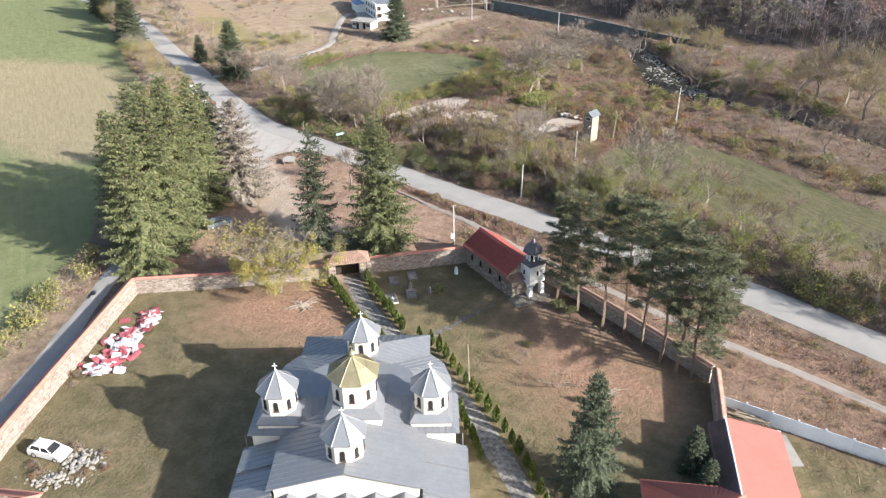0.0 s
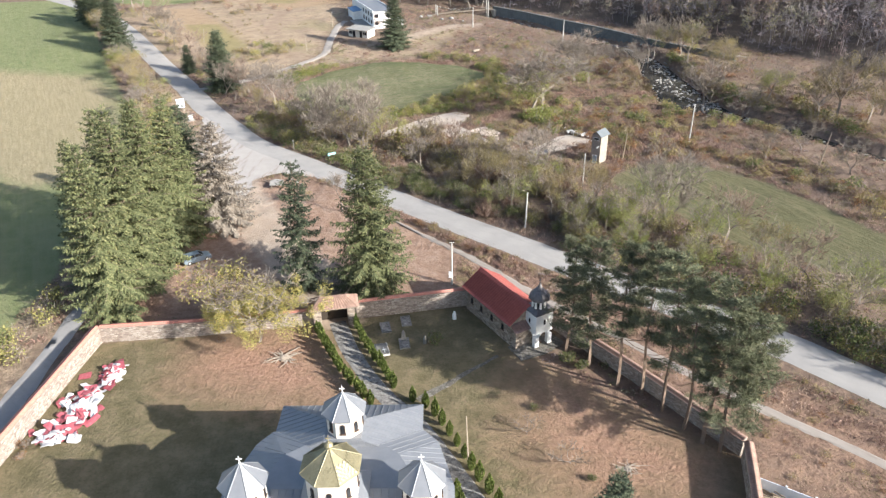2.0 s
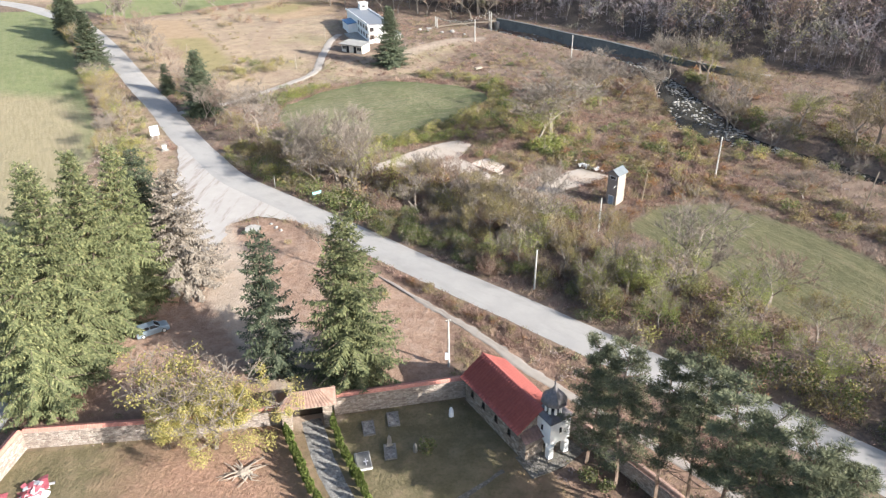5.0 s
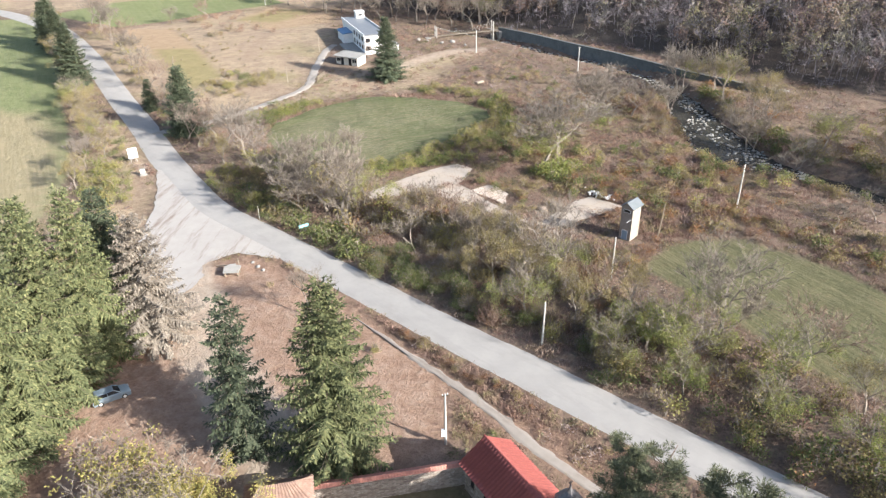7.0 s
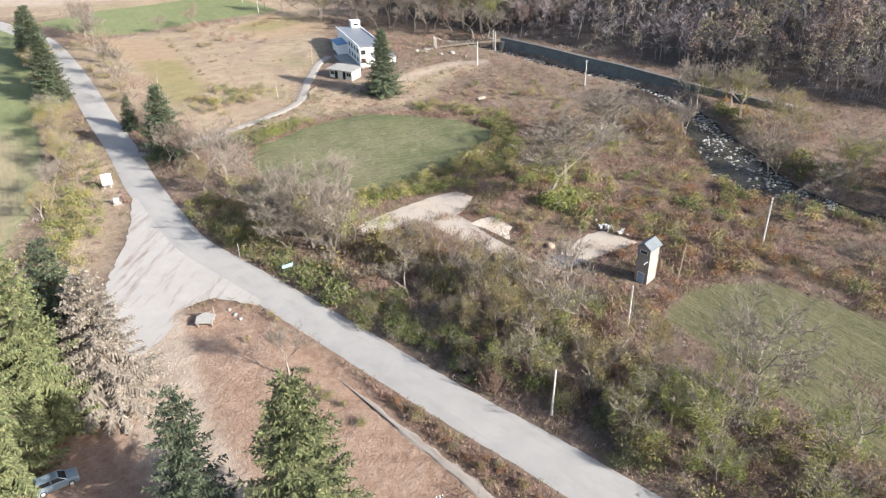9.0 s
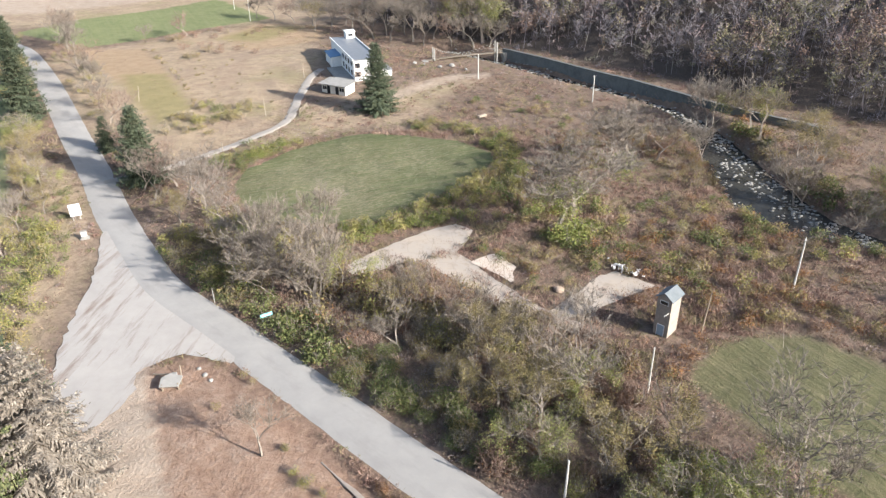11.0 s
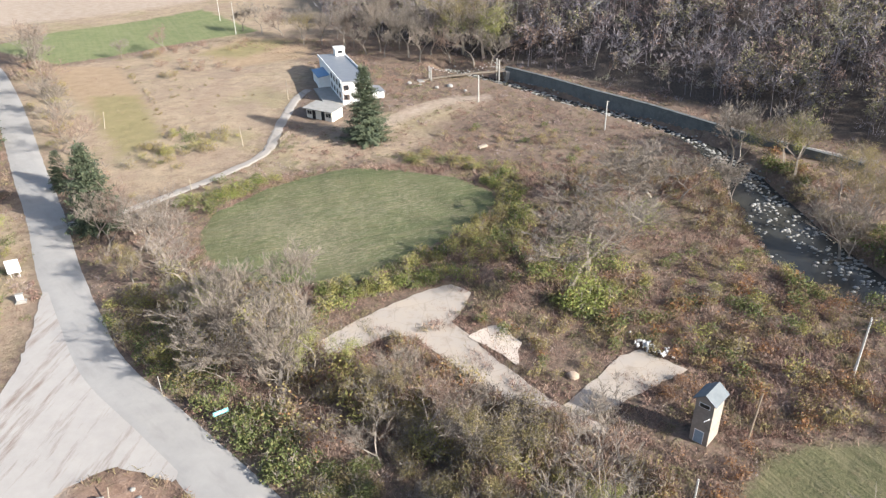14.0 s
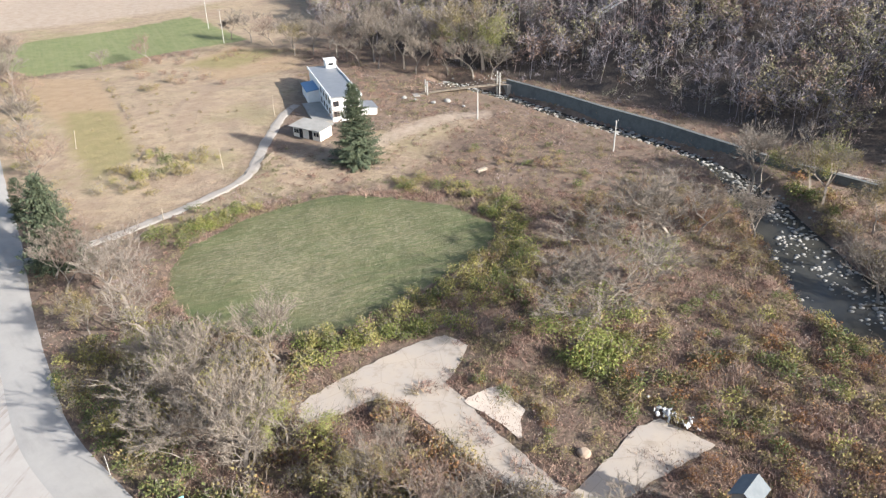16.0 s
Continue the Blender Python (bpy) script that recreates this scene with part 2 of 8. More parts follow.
def wavy(x, y, size, seed=0.0):
    """Cheap smooth noise of numpy arrays, about -1 to 1."""
    x, y = np.asarray(x) / size + seed, np.asarray(y) / size - seed * 1.7
    return (np.sin(x * 1.3 + 1.7 * np.sin(y * 0.9)) + np.sin(y * 1.7 - 1.3 * np.sin(x * 1.1 + 2)) + np.sin((x + y) * 2.3 + np.sin(x * 2.9 - y))) / 3


def to_line(x, y, line):
    """Distance of points from a polyline, and the way along it (0 to 1) of the nearest place."""
    best, along = np.full(np.shape(x), 1e9), np.zeros(np.shape(x))
    line = np.array(line, float)
    parts_ = np.hypot(*np.diff(line, axis=0).T)
    done = np.r_[0, np.cumsum(parts_)]
    for k in range(len(line) - 1):
        a, d = line[k], line[k + 1] - line[k]
        s = np.clip(((x - a[0]) * d[0] + (y - a[1]) * d[1]) / (d @ d), 0, 1)
        far = np.hypot(x - a[0] - s * d[0], y - a[1] - s * d[1])
        near = far < best
        best, along = np.where(near, far, best), np.where(near, (done[k] + s * parts_[k]) / done[-1], along)
    return best, along


def inside(x, y, poly):
    hit = np.zeros(np.shape(x), bool)
    for k in range(len(poly)):
        (x1, y1), (x2, y2) = poly[k - 1], poly[k]
        hit ^= ((y1 > y) != (y2 > y)) & (x < (x2 - x1) * (y - y1) / ((y2 - y1) or 1e-9) + x1)
    return hit


def region(x, y, poly, soft=2.0):
    """1 inside a closed outline, 0 outside, with a soft edge."""
    far, _ = to_line(x, y, list(poly) + [poly[0]])
    return np.clip(0.5 + np.where(inside(x, y, poly), far, -far) / (2 * soft), 0, 1)


RIVER = [(2, 296), (20, 279), (33.5, 263.5), (46, 251.5), (55.5, 240.5), (61, 231), (61.8, 218), (62.2, 206), (62.6, 195), (63.2, 186), (66.8, 179), (72.5, 174), (80, 167), (88, 154), (100, 138), (125, 112), (180, 70)]
RIVER_HALF = [2.6, 2.6, 2.6, 2.6, 2.2, 2.5, 4.0, 4.7, 5.3, 6.0, 5.0, 3.2, 2.6, 2.4, 2.4, 2.6, 3.0]


RIVER_RUN = np.r_[0, np.cumsum(np.hypot(*np.diff(np.array(RIVER, float), axis=0).T))]


def to_river(x, y):
    """Distance from the river's middle, scaled so that its bank begins at about 3.2 everywhere."""
    d, along = to_line(x, y, RIVER)
    return d * 3.2 / np.interp(along, RIVER_RUN / RIVER_RUN[-1], RIVER_HALF)


def base_height(x, y):
    x, y = np.asarray(x, float), np.asarray(y, float)
    z = -0.3 - 0.9 * smooth(95, 145, y) + 4.8 * smooth(150, 300, y) + 0.02 * np.maximum(y - 300, 0)
    return z - 0.3


def height(x, y):
    """The lie of the land."""
    x, y = np.asarray(x, float), np.asarray(y, float)
    z = base_height(x, y) + 0.3
    d = to_river(x, y)
    z = z - 2.8 * smooth(6.2, 2.9, d)
    away = (x - 10) * 0.666 + (y - 296) * 0.746
    hill = np.maximum(away - 3, 0)
    hill = 0.62 * hill * hill / (hill + 14) * smooth(-45, 25, x + 0.15 * (y - 290))
    hill = hill + smooth(8, 45, away) * smooth(-45, 25, x) * (5.0 * wavy(x, y, 21.0, 2.2) + 2.2 * wavy(x, y, 9.0, 5.0))
    hill = np.where(hill > 70, 70 + (hill - 70) * 0.25, hill)
    rough = smooth(112, 124, y) * smooth(-75, -40, x) * smooth(2, 10, d)
    z = z + hill + 0.22 * wavy(x, y, 6.0, 3.1) * (0.25 + rough) + 0.10 * wavy(x, y, 2.1, 1.0) * rough
    return z + 0.9 * wavy(x, y, 45.0, 0.4) * smooth(60, 200, np.hypot(x, y - 150))


def ground_at(x, y):
    return float(height(np.array([x]), np.array([y]))[0])


def fast_mesh(name, verts, faces, materials, which=None, flat=True):
    """A mesh from arrays; all faces have the same number of corners."""
    verts, faces = np.asarray(verts, np.float32), np.asarray(faces, np.int32)
    me = bpy.data.meshes.new(name)
    me.vertices.add(len(verts))
    me.vertices.foreach_set("co", verts.ravel())
    me.loops.add(faces.size)
    me.loops.foreach_set("vertex_index", faces.ravel())
    me.polygons.add(len(faces))
    me.polygons.foreach_set("loop_start", np.arange(len(faces), dtype=np.int32) * faces.shape[1])
    if which is not None:
        me.polygons.foreach_set("material_index", np.asarray(which, np.int32))
    for m in materials if isinstance(materials, (list, tuple)) else [materials]:
        me.materials.append(m)
    me.update(calc_edges=True)
    me.polygons.foreach_set("use_smooth", np.full(len(faces), not flat))
    return me


class Solid:
    """Gathers boxes, prisms and lofts for one mesh."""

    def __init__(self):
        self.v, self.f = [], []

    def add(self, verts, faces, m=None):
        k = len(self.v)
        self.v += [tuple((m @ Vector(p)) if m else p) for p in verts]
        self.f += [tuple(k + i for i in f) for f in faces]
        return self

    def box(self, x0, y0, z0, x1, y1, z1, m=None, chamfer=0.0):
        c = chamfer
        if not c:
            vs = [(x0, y0, z0), (x1, y0, z0), (x1, y1, z0), (x0, y1, z0), (x0, y0, z1), (x1, y0, z1), (x1, y1, z1), (x0, y1, z1)]
            return self.add(vs, [(3, 2, 1, 0), (4, 5, 6, 7), (0, 1, 5, 4), (1, 2, 6, 5), (2, 3, 7, 6), (3, 0, 4, 7)], m)
        rings = []
        for z, i in ((z0, c), (z0 + c, 0), (z1 - c, 0), (z1, c)):
            rings.append([(x0 + i, y0 + i, z), (x1 - i, y0 + i, z), (x1 - i, y1 - i, z), (x0 + i, y1 - i, z)])
        return self.loft(rings, m)

    def loft(self, rings, m=None, caps=True):
        n = len(rings[0])
        vs = [p for r in rings for p in r]
        fs = [(k * n + i, k * n + (i + 1) % n, (k + 1) * n + (i + 1) % n, (k + 1) * n + i) for k in range(len(rings) - 1) for i in range(n)]
        if caps:
            fs += [tuple(reversed(range(n))), tuple(range((len(rings) - 1) * n, len(rings) * n))]
        return self.add(vs, fs, m)

    def round(self, profile, sides=10, m=None, turn=0.0):
        """profile: (radius, z) from below upwards."""
        return self.loft([[(r * math.cos(turn + math.tau * i / sides), r * math.sin(turn + math.tau * i / sides), z) for i in range(sides)] for r, z in profile], m)

    def prism(self, outline, z0, z1, m=None):
        return self.loft([[(x, y, z0) for x, y in outline], [(x, y, z1) for x, y in outline]], m)

    def slab(self, corners, thick, m=None):
        """A plate: its upper corners, and how thick it is downwards along its normal."""
        c = [Vector(p) for p in corners]
        nrm = (c[1] - c[0]).cross(c[2] - c[0]).normalized()
        return self.loft([[tuple(p - nrm * thick) for p in c], [tuple(p) for p in c]], m)

    def rod(self, a, b, r, r2=None, sides=6):
        a, b = Vector(a), Vector(b)
        m = Matrix.Translation(a) @ (b - a).to_track_quat("Z", "Y").to_matrix().to_4x4()
        return self.round([(r, 0), (r2 or r, (b - a).length)], sides, m)

    def mesh(self, name, material, flat=True):
        me = bpy.data.meshes.new(name)
        me.from_pydata(self.v, [], self.f)
        for k in material if isinstance(material, (list, tuple)) else [material]:
            me.materials.append(k)
        bm = bmesh.new()
        bm.from_mesh(me)
        bmesh.ops.recalc_face_normals(bm, faces=bm.faces)
        bm.to_mesh(me)
        bm.free()
        if not flat:
            me.polygons.foreach_set("use_smooth", [True] * len(me.polygons))
        return me


def thing(name, x, y, z, turn=0.0, label="", category="", group=""):
    ob = new(name)
    ob.empty_display_size = 0.2
    ob.matrix_basis = pose(x, y, z, 0, 0, turn)
    return tagged(ob, label, category, group)


def part(name, me, material, parent, label="", m=None, flat=True):
    """One mesh object under a thing or a part."""
    if isinstance(me, Solid):
        me = me.mesh(name, material, flat)
    ob = new(name, me)
    ob.parent = parent
    if m is not None:
        ob.matrix_basis = m
    return tagged(ob, label)


def lone(name, me, material, label, category, group="", kind="", flat=True):
    if isinstance(me, Solid):
        me = me.mesh(name, material, flat)
    return tagged(new(name, me), label, category, group, kind)

# ---- ground ----
LEFT_FIELD = [(-300, 300), (-147, 318), (-131, 282), (-112, 248), (-99, 222), (-86, 198), (-76, 178), (-71, 152), (-64, 122), (-57, 102), (-56, 60), (-62, 10), (-300, 10)]
PLOUGHED = [(-300, 225), (-127, 216), (-99, 211), (-88, 198), (-76, 173), (-71.5, 158), (-67.5, 148), (-72, 138), (-82, 136), (-101, 150), (-300, 140)]
OVAL = [(-39.4, 195), (-38.9, 202), (-32.7, 210.5), (-26, 216.5), (-16.2, 221), (-5.5, 219.6), (5, 216), (11.9, 209.5), (12.6, 204.6), (9.6, 199), (4, 192.6), (-3.2, 185.2), (-10.4, 178.6), (-16.4, 177.4), (-26, 178.8), (-32.8, 183), (-37.2, 188.7)]
RIGHT_FIELD = [(33.0, 137.5), (37.5, 142.0), (43.0, 144.6), (50, 144.6), (56, 139.8), (62, 133.5), (66, 125), (70.5, 113), (77, 103), (88, 90), (78, 81), (66, 92.5), (56, 100.5), (48.5, 106), (44, 112), (41, 119), (37, 127), (32.5, 134)]
FAR_FIELD = [(-150, 322), (-138, 344), (-96, 383), (-64, 344), (-86, 329), (-116, 301)]
FAR_STUBBLE = [(-320, 350), (-160, 356), (-98, 402), (-80, 440), (-200, 500), (-400, 480)]
MEADOW = [(-112, 266), (-92, 234), (-72, 216), (-56, 208), (-44, 218), (-38, 230), (-37, 262), (-36, 296), (-58, 318), (-74, 330), (-100, 310), (-122, 290)]
MEADOW_STRIP = [(-52, 203), (-36, 214), (-24, 222), (-2, 226), (2, 246), (14, 258), (6, 266), (-16, 252), (-33, 240), (-40, 224)]
MEADOW_TAN = [(-116, 299), (-96, 299), (-81, 274), (-72, 260), (-80, 252), (-92, 264), (-106, 282)]
MEADOW_OLIVE = [(-90, 267), (-78, 268), (-61, 239), (-67, 229), (-79, 246)]
MEADOW_TOP = [(-75, 316), (-68, 336), (-42, 331), (-40, 308), (-54, 298), (-63, 296)]
YARD = [(-46, 30), (-45.5, 60), (-43.5, 84), (-30, 86), (-11, 89.5), (3, 92), (14, 77), (30.5, 63.5), (28, 54), (25, 30)]
FORECOURT = [(-46, 92), (-44, 108), (-41, 126), (-38, 136), (-31, 141), (-24, 138), (-12, 127), (-3, 116), (3, 108), (2, 95), (-10, 91.5), (-30, 88)]
LITTER_WEST = [(-31, 85), (-17, 87.5), (-12, 78), (-9, 72), (-19, 72), (-31, 76)]
LITTER_EAST = [(10, 79), (17, 76), (29, 63.5), (27, 57), (14, 57), (8, 66)]
LITTER_TREES = [(-45, 88), (-48, 104), (-46, 124), (-36, 124), (-30, 106), (-28, 90)]
VERGE = [(-30, 139), (-14, 130), (4, 111), (30, 88), (48, 68), (62, 50), (56, 40), (44, 50), (31.6, 59.5), (31.6, 64), (26.5, 72), (17.5, 85), (12, 92), (2, 98), (-16, 118)]
LEFT_VERGE = [(-80, 100), (-54, 100), (-48, 90), (-50, 60), (-54, 20), (-80, 20)]

PAD_OUTLINE = [(-13.8, 164.2), (-9.0, 169.0), (-4.4, 173.0), (0.6, 176.6), (4.0, 178.0), (6.9, 175.8), (6.1, 172.0), (4.1, 168.3), (6.6, 164.9), (9.6, 160.4), (12.2, 157.0), (15.2, 152.9), (18.2, 150.4), (21.9, 147.2), (21.3, 145.6), (17.6, 147.6), (13.6, 150.3), (9.8, 152.2), (6.6, 156.1), (2.0, 161.4), (-0.5, 164.4), (-4.0, 165.4), (-8.4, 162.5), (-12.1, 161.2)]
SLAB_OUTLINE = [(17.2, 150.9), (22.2, 156.1), (25.8, 160.4), (28.8, 161.6), (33.8, 157.5), (31.2, 155.9), (25.2, 152.1), (21.5, 149.7), (19.4, 149.2)]
PLAZA_OUTLINE = [(-58, 177), (-53, 162), (-51, 152), (-49, 143), (-45, 133), (-38.5, 127), (-35.5, 133), (-36.5, 138), (-31.5, 141.5), (-25, 139.5), (-28, 146), (-38, 155), (-46, 165), (-53, 175)]


def build_ground():
    core_x, core_y = np.arange(-140, 120, 1.35), np.arange(24, 330, 1.35)
    grow = 1.35 * np.cumsum(1.13 ** np.arange(1, 46))
    xs = np.r_[-140 - grow[::-1], core_x, core_x[-1] + grow]
    ys = np.r_[24 - grow[::-1], core_y, core_y[-1] + grow]
    x, y = [a.ravel() for a in np.meshgrid(xs, ys)]
    z = height(x, y)
    for line, half, drop in ((MAIN_ROAD, 3.2, 0.12), (DRIVE, 1.6, 0.06)):
        d, _ = to_line(x, y, line)
        flat = smooth(half + 3.0, half + 0.5, d)
        z = z * (1 - flat) + (base_height(x, y) + 0.3 + 0.9 * wavy(x, y, 45.0, 0.4) * smooth(60, 200, np.hypot(x, y - 150)) - drop) * flat
    for outline, drop in ((PLAZA_OUTLINE, 0.08), (PAD_OUTLINE, 0.11), (SLAB_OUTLINE, 0.11)):
        flat = np.clip(region(x, y, outline, 2.0) * 2.2, 0, 1)
        z = z * (1 - flat) + (flat_height(x, y) - drop) * flat
    d, _ = to_line(x, y, DITCH)
    z = z - 0.3 * smooth(2.0, 0.4, d)
    nx = len(xs)
    i, j = [a.ravel() for a in np.meshgrid(np.arange(nx - 1), np.arange(len(ys) - 1))]
    k = j * nx + i
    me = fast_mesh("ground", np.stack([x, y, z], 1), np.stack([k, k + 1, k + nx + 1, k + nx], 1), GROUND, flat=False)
    green = region(x, y, OVAL, 0.8)
    crop = np.maximum(region(x, y, LEFT_FIELD, 2.5), region(x, y, FAR_FIELD, 2.0))
    tan = np.maximum(region(x, y, MEADOW_TAN, 3.0), region(x, y, MEADOW_TOP, 4.0))
    olive = np.maximum(region(x, y, MEADOW_OLIVE, 4.0), 0.8 * region(x, y, [(-78, 312), (-66, 333), (-46, 330), (-60, 306)], 5.0))
    leaf = np.maximum.reduce([region(x, y, LITTER_WEST, 5) * 0.95, region(x, y, LITTER_EAST, 6) * 0.85, region(x, y, LITTER_TREES, 4) * 0.85, region(x, y, FORECOURT, 3) * 0.72, region(x, y, VERGE, 3) * 0.46])
    way, _ = to_line(x, y, [(-46, 152), (-40.5, 139), (-37, 131), (-32.5, 122.5), (-28, 113.5), (-22.5, 105), (-16, 96), (-14.2, 91)])
    soil = np.maximum.reduce([1.1 * smooth(6.5, 1.5, way), region(x, y, FORECOURT, 4) * 0.34, region(x, y, FAR_STUBBLE, 4) * 0.8, 0.62 * smooth(5.0, 1.0, to_line(x, y, [(-12, 246), (-2, 256), (6, 262), (12, 262)])[0])])
    plough = region(x, y, PLOUGHED, 5.0)
    straw = np.maximum.reduce([region(x, y, MEADOW, 5), region(x, y, MEADOW_STRIP, 4) * 0.75, region(x, y, LEFT_VERGE, 3) * 0.5, region(x, y, VERGE, 3) * 0.25, region(x, y, [(-48, 122), (-51, 142), (-55, 168), (-64, 188), (-80, 210), (-78, 190), (-68, 165), (-63, 140), (-57, 118)], 3) * 0.85, smooth(320, 345, y) * smooth(-20, -60, x)])
    yard = np.maximum(region(x, y, YARD, 1.0), region(x, y, [(31, 58), (45, 49), (62, 36), (60, 20), (30, 20)], 1.0))
    # mask of the hill ground that takes the painted tree shade
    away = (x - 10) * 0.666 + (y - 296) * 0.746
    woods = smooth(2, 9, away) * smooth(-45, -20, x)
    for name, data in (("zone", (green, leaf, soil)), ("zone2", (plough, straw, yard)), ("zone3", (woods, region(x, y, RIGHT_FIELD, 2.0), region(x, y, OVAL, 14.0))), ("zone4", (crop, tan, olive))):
        me.color_attributes.new(name, "FLOAT_COLOR", "POINT").data.foreach_set("color", np.stack([*data, np.ones_like(x)], 1).astype(np.float32).ravel())
    return lone("ground", me, GROUND, "valley floor of dry scrub, fields, leaf litter and bare soil", "ground", kind="structure")


MAIN_ROAD = [(-190, 338), (-172, 328), (-156, 316), (-143, 305), (-132, 294), (-112, 266), (-96.8, 243), (-82, 220), (-70, 202), (-59, 184), (-49.5, 170), (-41, 158.5), (-30, 148.5), (-19.5, 139), (-11, 131), (-2.7, 123), (4.6, 116.2), (11.6, 110), (18, 104), (26, 96.8), (42, 82.8), (54, 69.5), (66, 56), (90, 26), (130, -30)]
DRIVE = [(-66, 197), (-55.5, 204), (-46, 214), (-38.4, 224), (-35.6, 231), (-35.9, 242), (-35.7, 264), (-34, 272)]
DITCH = [(-14, 126), (-8, 120), (0, 112), (8, 104), (20, 91), (36, 76), (50, 62)]
TRACK_LINE = [(-14, 125), (-10.7, 122), (-2.8, 113.3), (2.5, 107.5), (7.2, 102), (11.2, 96.6), (20, 87), (30, 76), (35.5, 70.5), (41, 65.5), (45.5, 61), (50, 56), (60, 44)]
WEST_LANE = [(-50.5, 20), (-49.6, 45), (-49.2, 60), (-48.6, 72), (-48.7, 84), (-48.9, 92), (-46, 104), (-43, 116)]


def curve_points(line, step=1.5):
    """A smooth run of points through the corners of a polyline."""
    p = np.array(line, float)
    out = []
    for k in range(len(p) - 1):
        a, b, c, d = p[max(k - 1, 0)], p[k], p[k + 1], p[min(k + 2, len(p) - 1)]
        for t in np.arange(0, 1, step / max(np.hypot(*(c - b)), step)):
            out.append(0.5 * (2 * b + (c - a) * t + (2 * a - 5 * b + 4 * c - d) * t * t + (3 * b - a - 3 * c + d) * t**3))
    return np.array(out + [p[-1]])


def ribbon(name, line, width, material, label, lift=0.05, ragged=0.25, category="road", across=6, taper=0.0):
    """A way along a line; taper: the metres over which it widens from its faint beginning."""
    p = curve_points(line)
    d = np.gradient(p, axis=0)
    side = np.stack([-d[:, 1], d[:, 0]], 1) / np.hypot(*d.T)[:, None]
    rows = []
    rnd = np.random.RandomState(len(line) * 7 + 1)
    wide = np.clip(np.arange(len(p)) * 1.5 / taper, 0.12, 1.0) if taper else np.ones(len(p))
    for e in np.linspace(-1, 1, across + 1):
        off = e * width / 2 * wide
        if abs(e) == 1:
            off = off + e * ragged * (rnd.rand(len(p)) - 0.5) * 2
        q = p + side * off[:, None]
        rows.append(np.c_[q, flat_height(q[:, 0], q[:, 1]) + lift - (0.16 if abs(e) == 1 else 0)])
    v = np.concatenate(rows)
    n = len(p)
    i, j = [a.ravel() for a in np.meshgrid(np.arange(n - 1), np.arange(across))]
    k = j * n + i
    return lone(name, fast_mesh(name, v, np.stack([k, k + 1, k + n + 1, k + n], 1), material, flat=False), material, label, category, kind="structure")


def flat_height(x, y):
    """The ground without its small bumps, on which roads are laid."""
    return base_height(x, y) + 0.3 + 0.9 * wavy(x, y, 45.0, 0.4) * smooth(60, 200, np.hypot(x, y - 150))


def sheet(name, outline, material, label, lift=0.05, step=1.2, ragged=0.35, category="pavement", straight=False):
    """A flat area within an uneven outline that lies on the ground."""
    if straight:
        ends = np.array(list(outline) + [outline[0]], float)
        p = np.concatenate([a + (b - a) * np.arange(0, 1, step / max(step, np.hypot(*(b - a))))[:, None] for a, b in zip(ends, ends[1:])])
    else:
        p = curve_points(list(outline) + [outline[0]], step)[:-1]
    rnd = np.random.RandomState(len(outline))
    p = p + (rnd.rand(*p.shape) - 0.5) * 2 * ragged
    me = bpy.data.meshes.new(name)
    bm = bmesh.new()
    vs = [bm.verts.new((x, y, 0)) for x, y in p]
    bmesh.ops.triangle_fill(bm, edges=[bm.edges.new((vs[i - 1], vs[i])) for i in range(len(vs))], use_beauty=True)
    for _ in range(2):
        bmesh.ops.subdivide_edges(bm, edges=[e for e in bm.edges if e.calc_length() > 3], cuts=1, use_grid_fill=True)
    bmesh.ops.triangulate(bm, faces=bm.faces)
    for v in bm.verts:
        v.co.z = float(flat_height(np.array([v.co.x]), np.array([v.co.y]))[0]) + lift
    bmesh.ops.recalc_face_normals(bm, faces=bm.faces)
    if sum(f.normal.z for f in bm.faces) < 0:
        bmesh.ops.reverse_faces(bm, faces=bm.faces)
    bm.to_mesh(me)
    bm.free()
    me.materials.append(material)
    return lone(name, me, material, label, category, kind="structure")


build_ground()
ribbon("road", MAIN_ROAD, 6.2, ROAD, "worn pale grey asphalt country road with broken edges", 0.05, 0.07)
ribbon("road_track", TRACK_LINE[1:], 1.7, DIRT_TRACK, "narrow pale dirt track beside the road", 0.03, 0.35, "road", 6, 26.0)
ribbon("road_lane", WEST_LANE, 3.3, LANE, "narrow grey asphalt lane along the stone wall", 0.08, 0.2)
ribbon("road_drive", DRIVE, 2.4, TRACK, "pale gravel drive to the white house", 0.08, 0.3)
sheet("pavement", PLAZA_OUTLINE, PLAZA, "dusty pale concrete forecourt at the road junction", 0.02)
sheet("pavement_yard", PAD_OUTLINE, PAD, "old cracked concrete yard among the scrub", 0.05, 1.2, 0.22, "pavement", True)
sheet("pavement_slab", SLAB_OUTLINE, PAD, "old cracked concrete slab beside the plastered tower", 0.055, 1.2, 0.16, "pavement", True)

# ---- plants ----


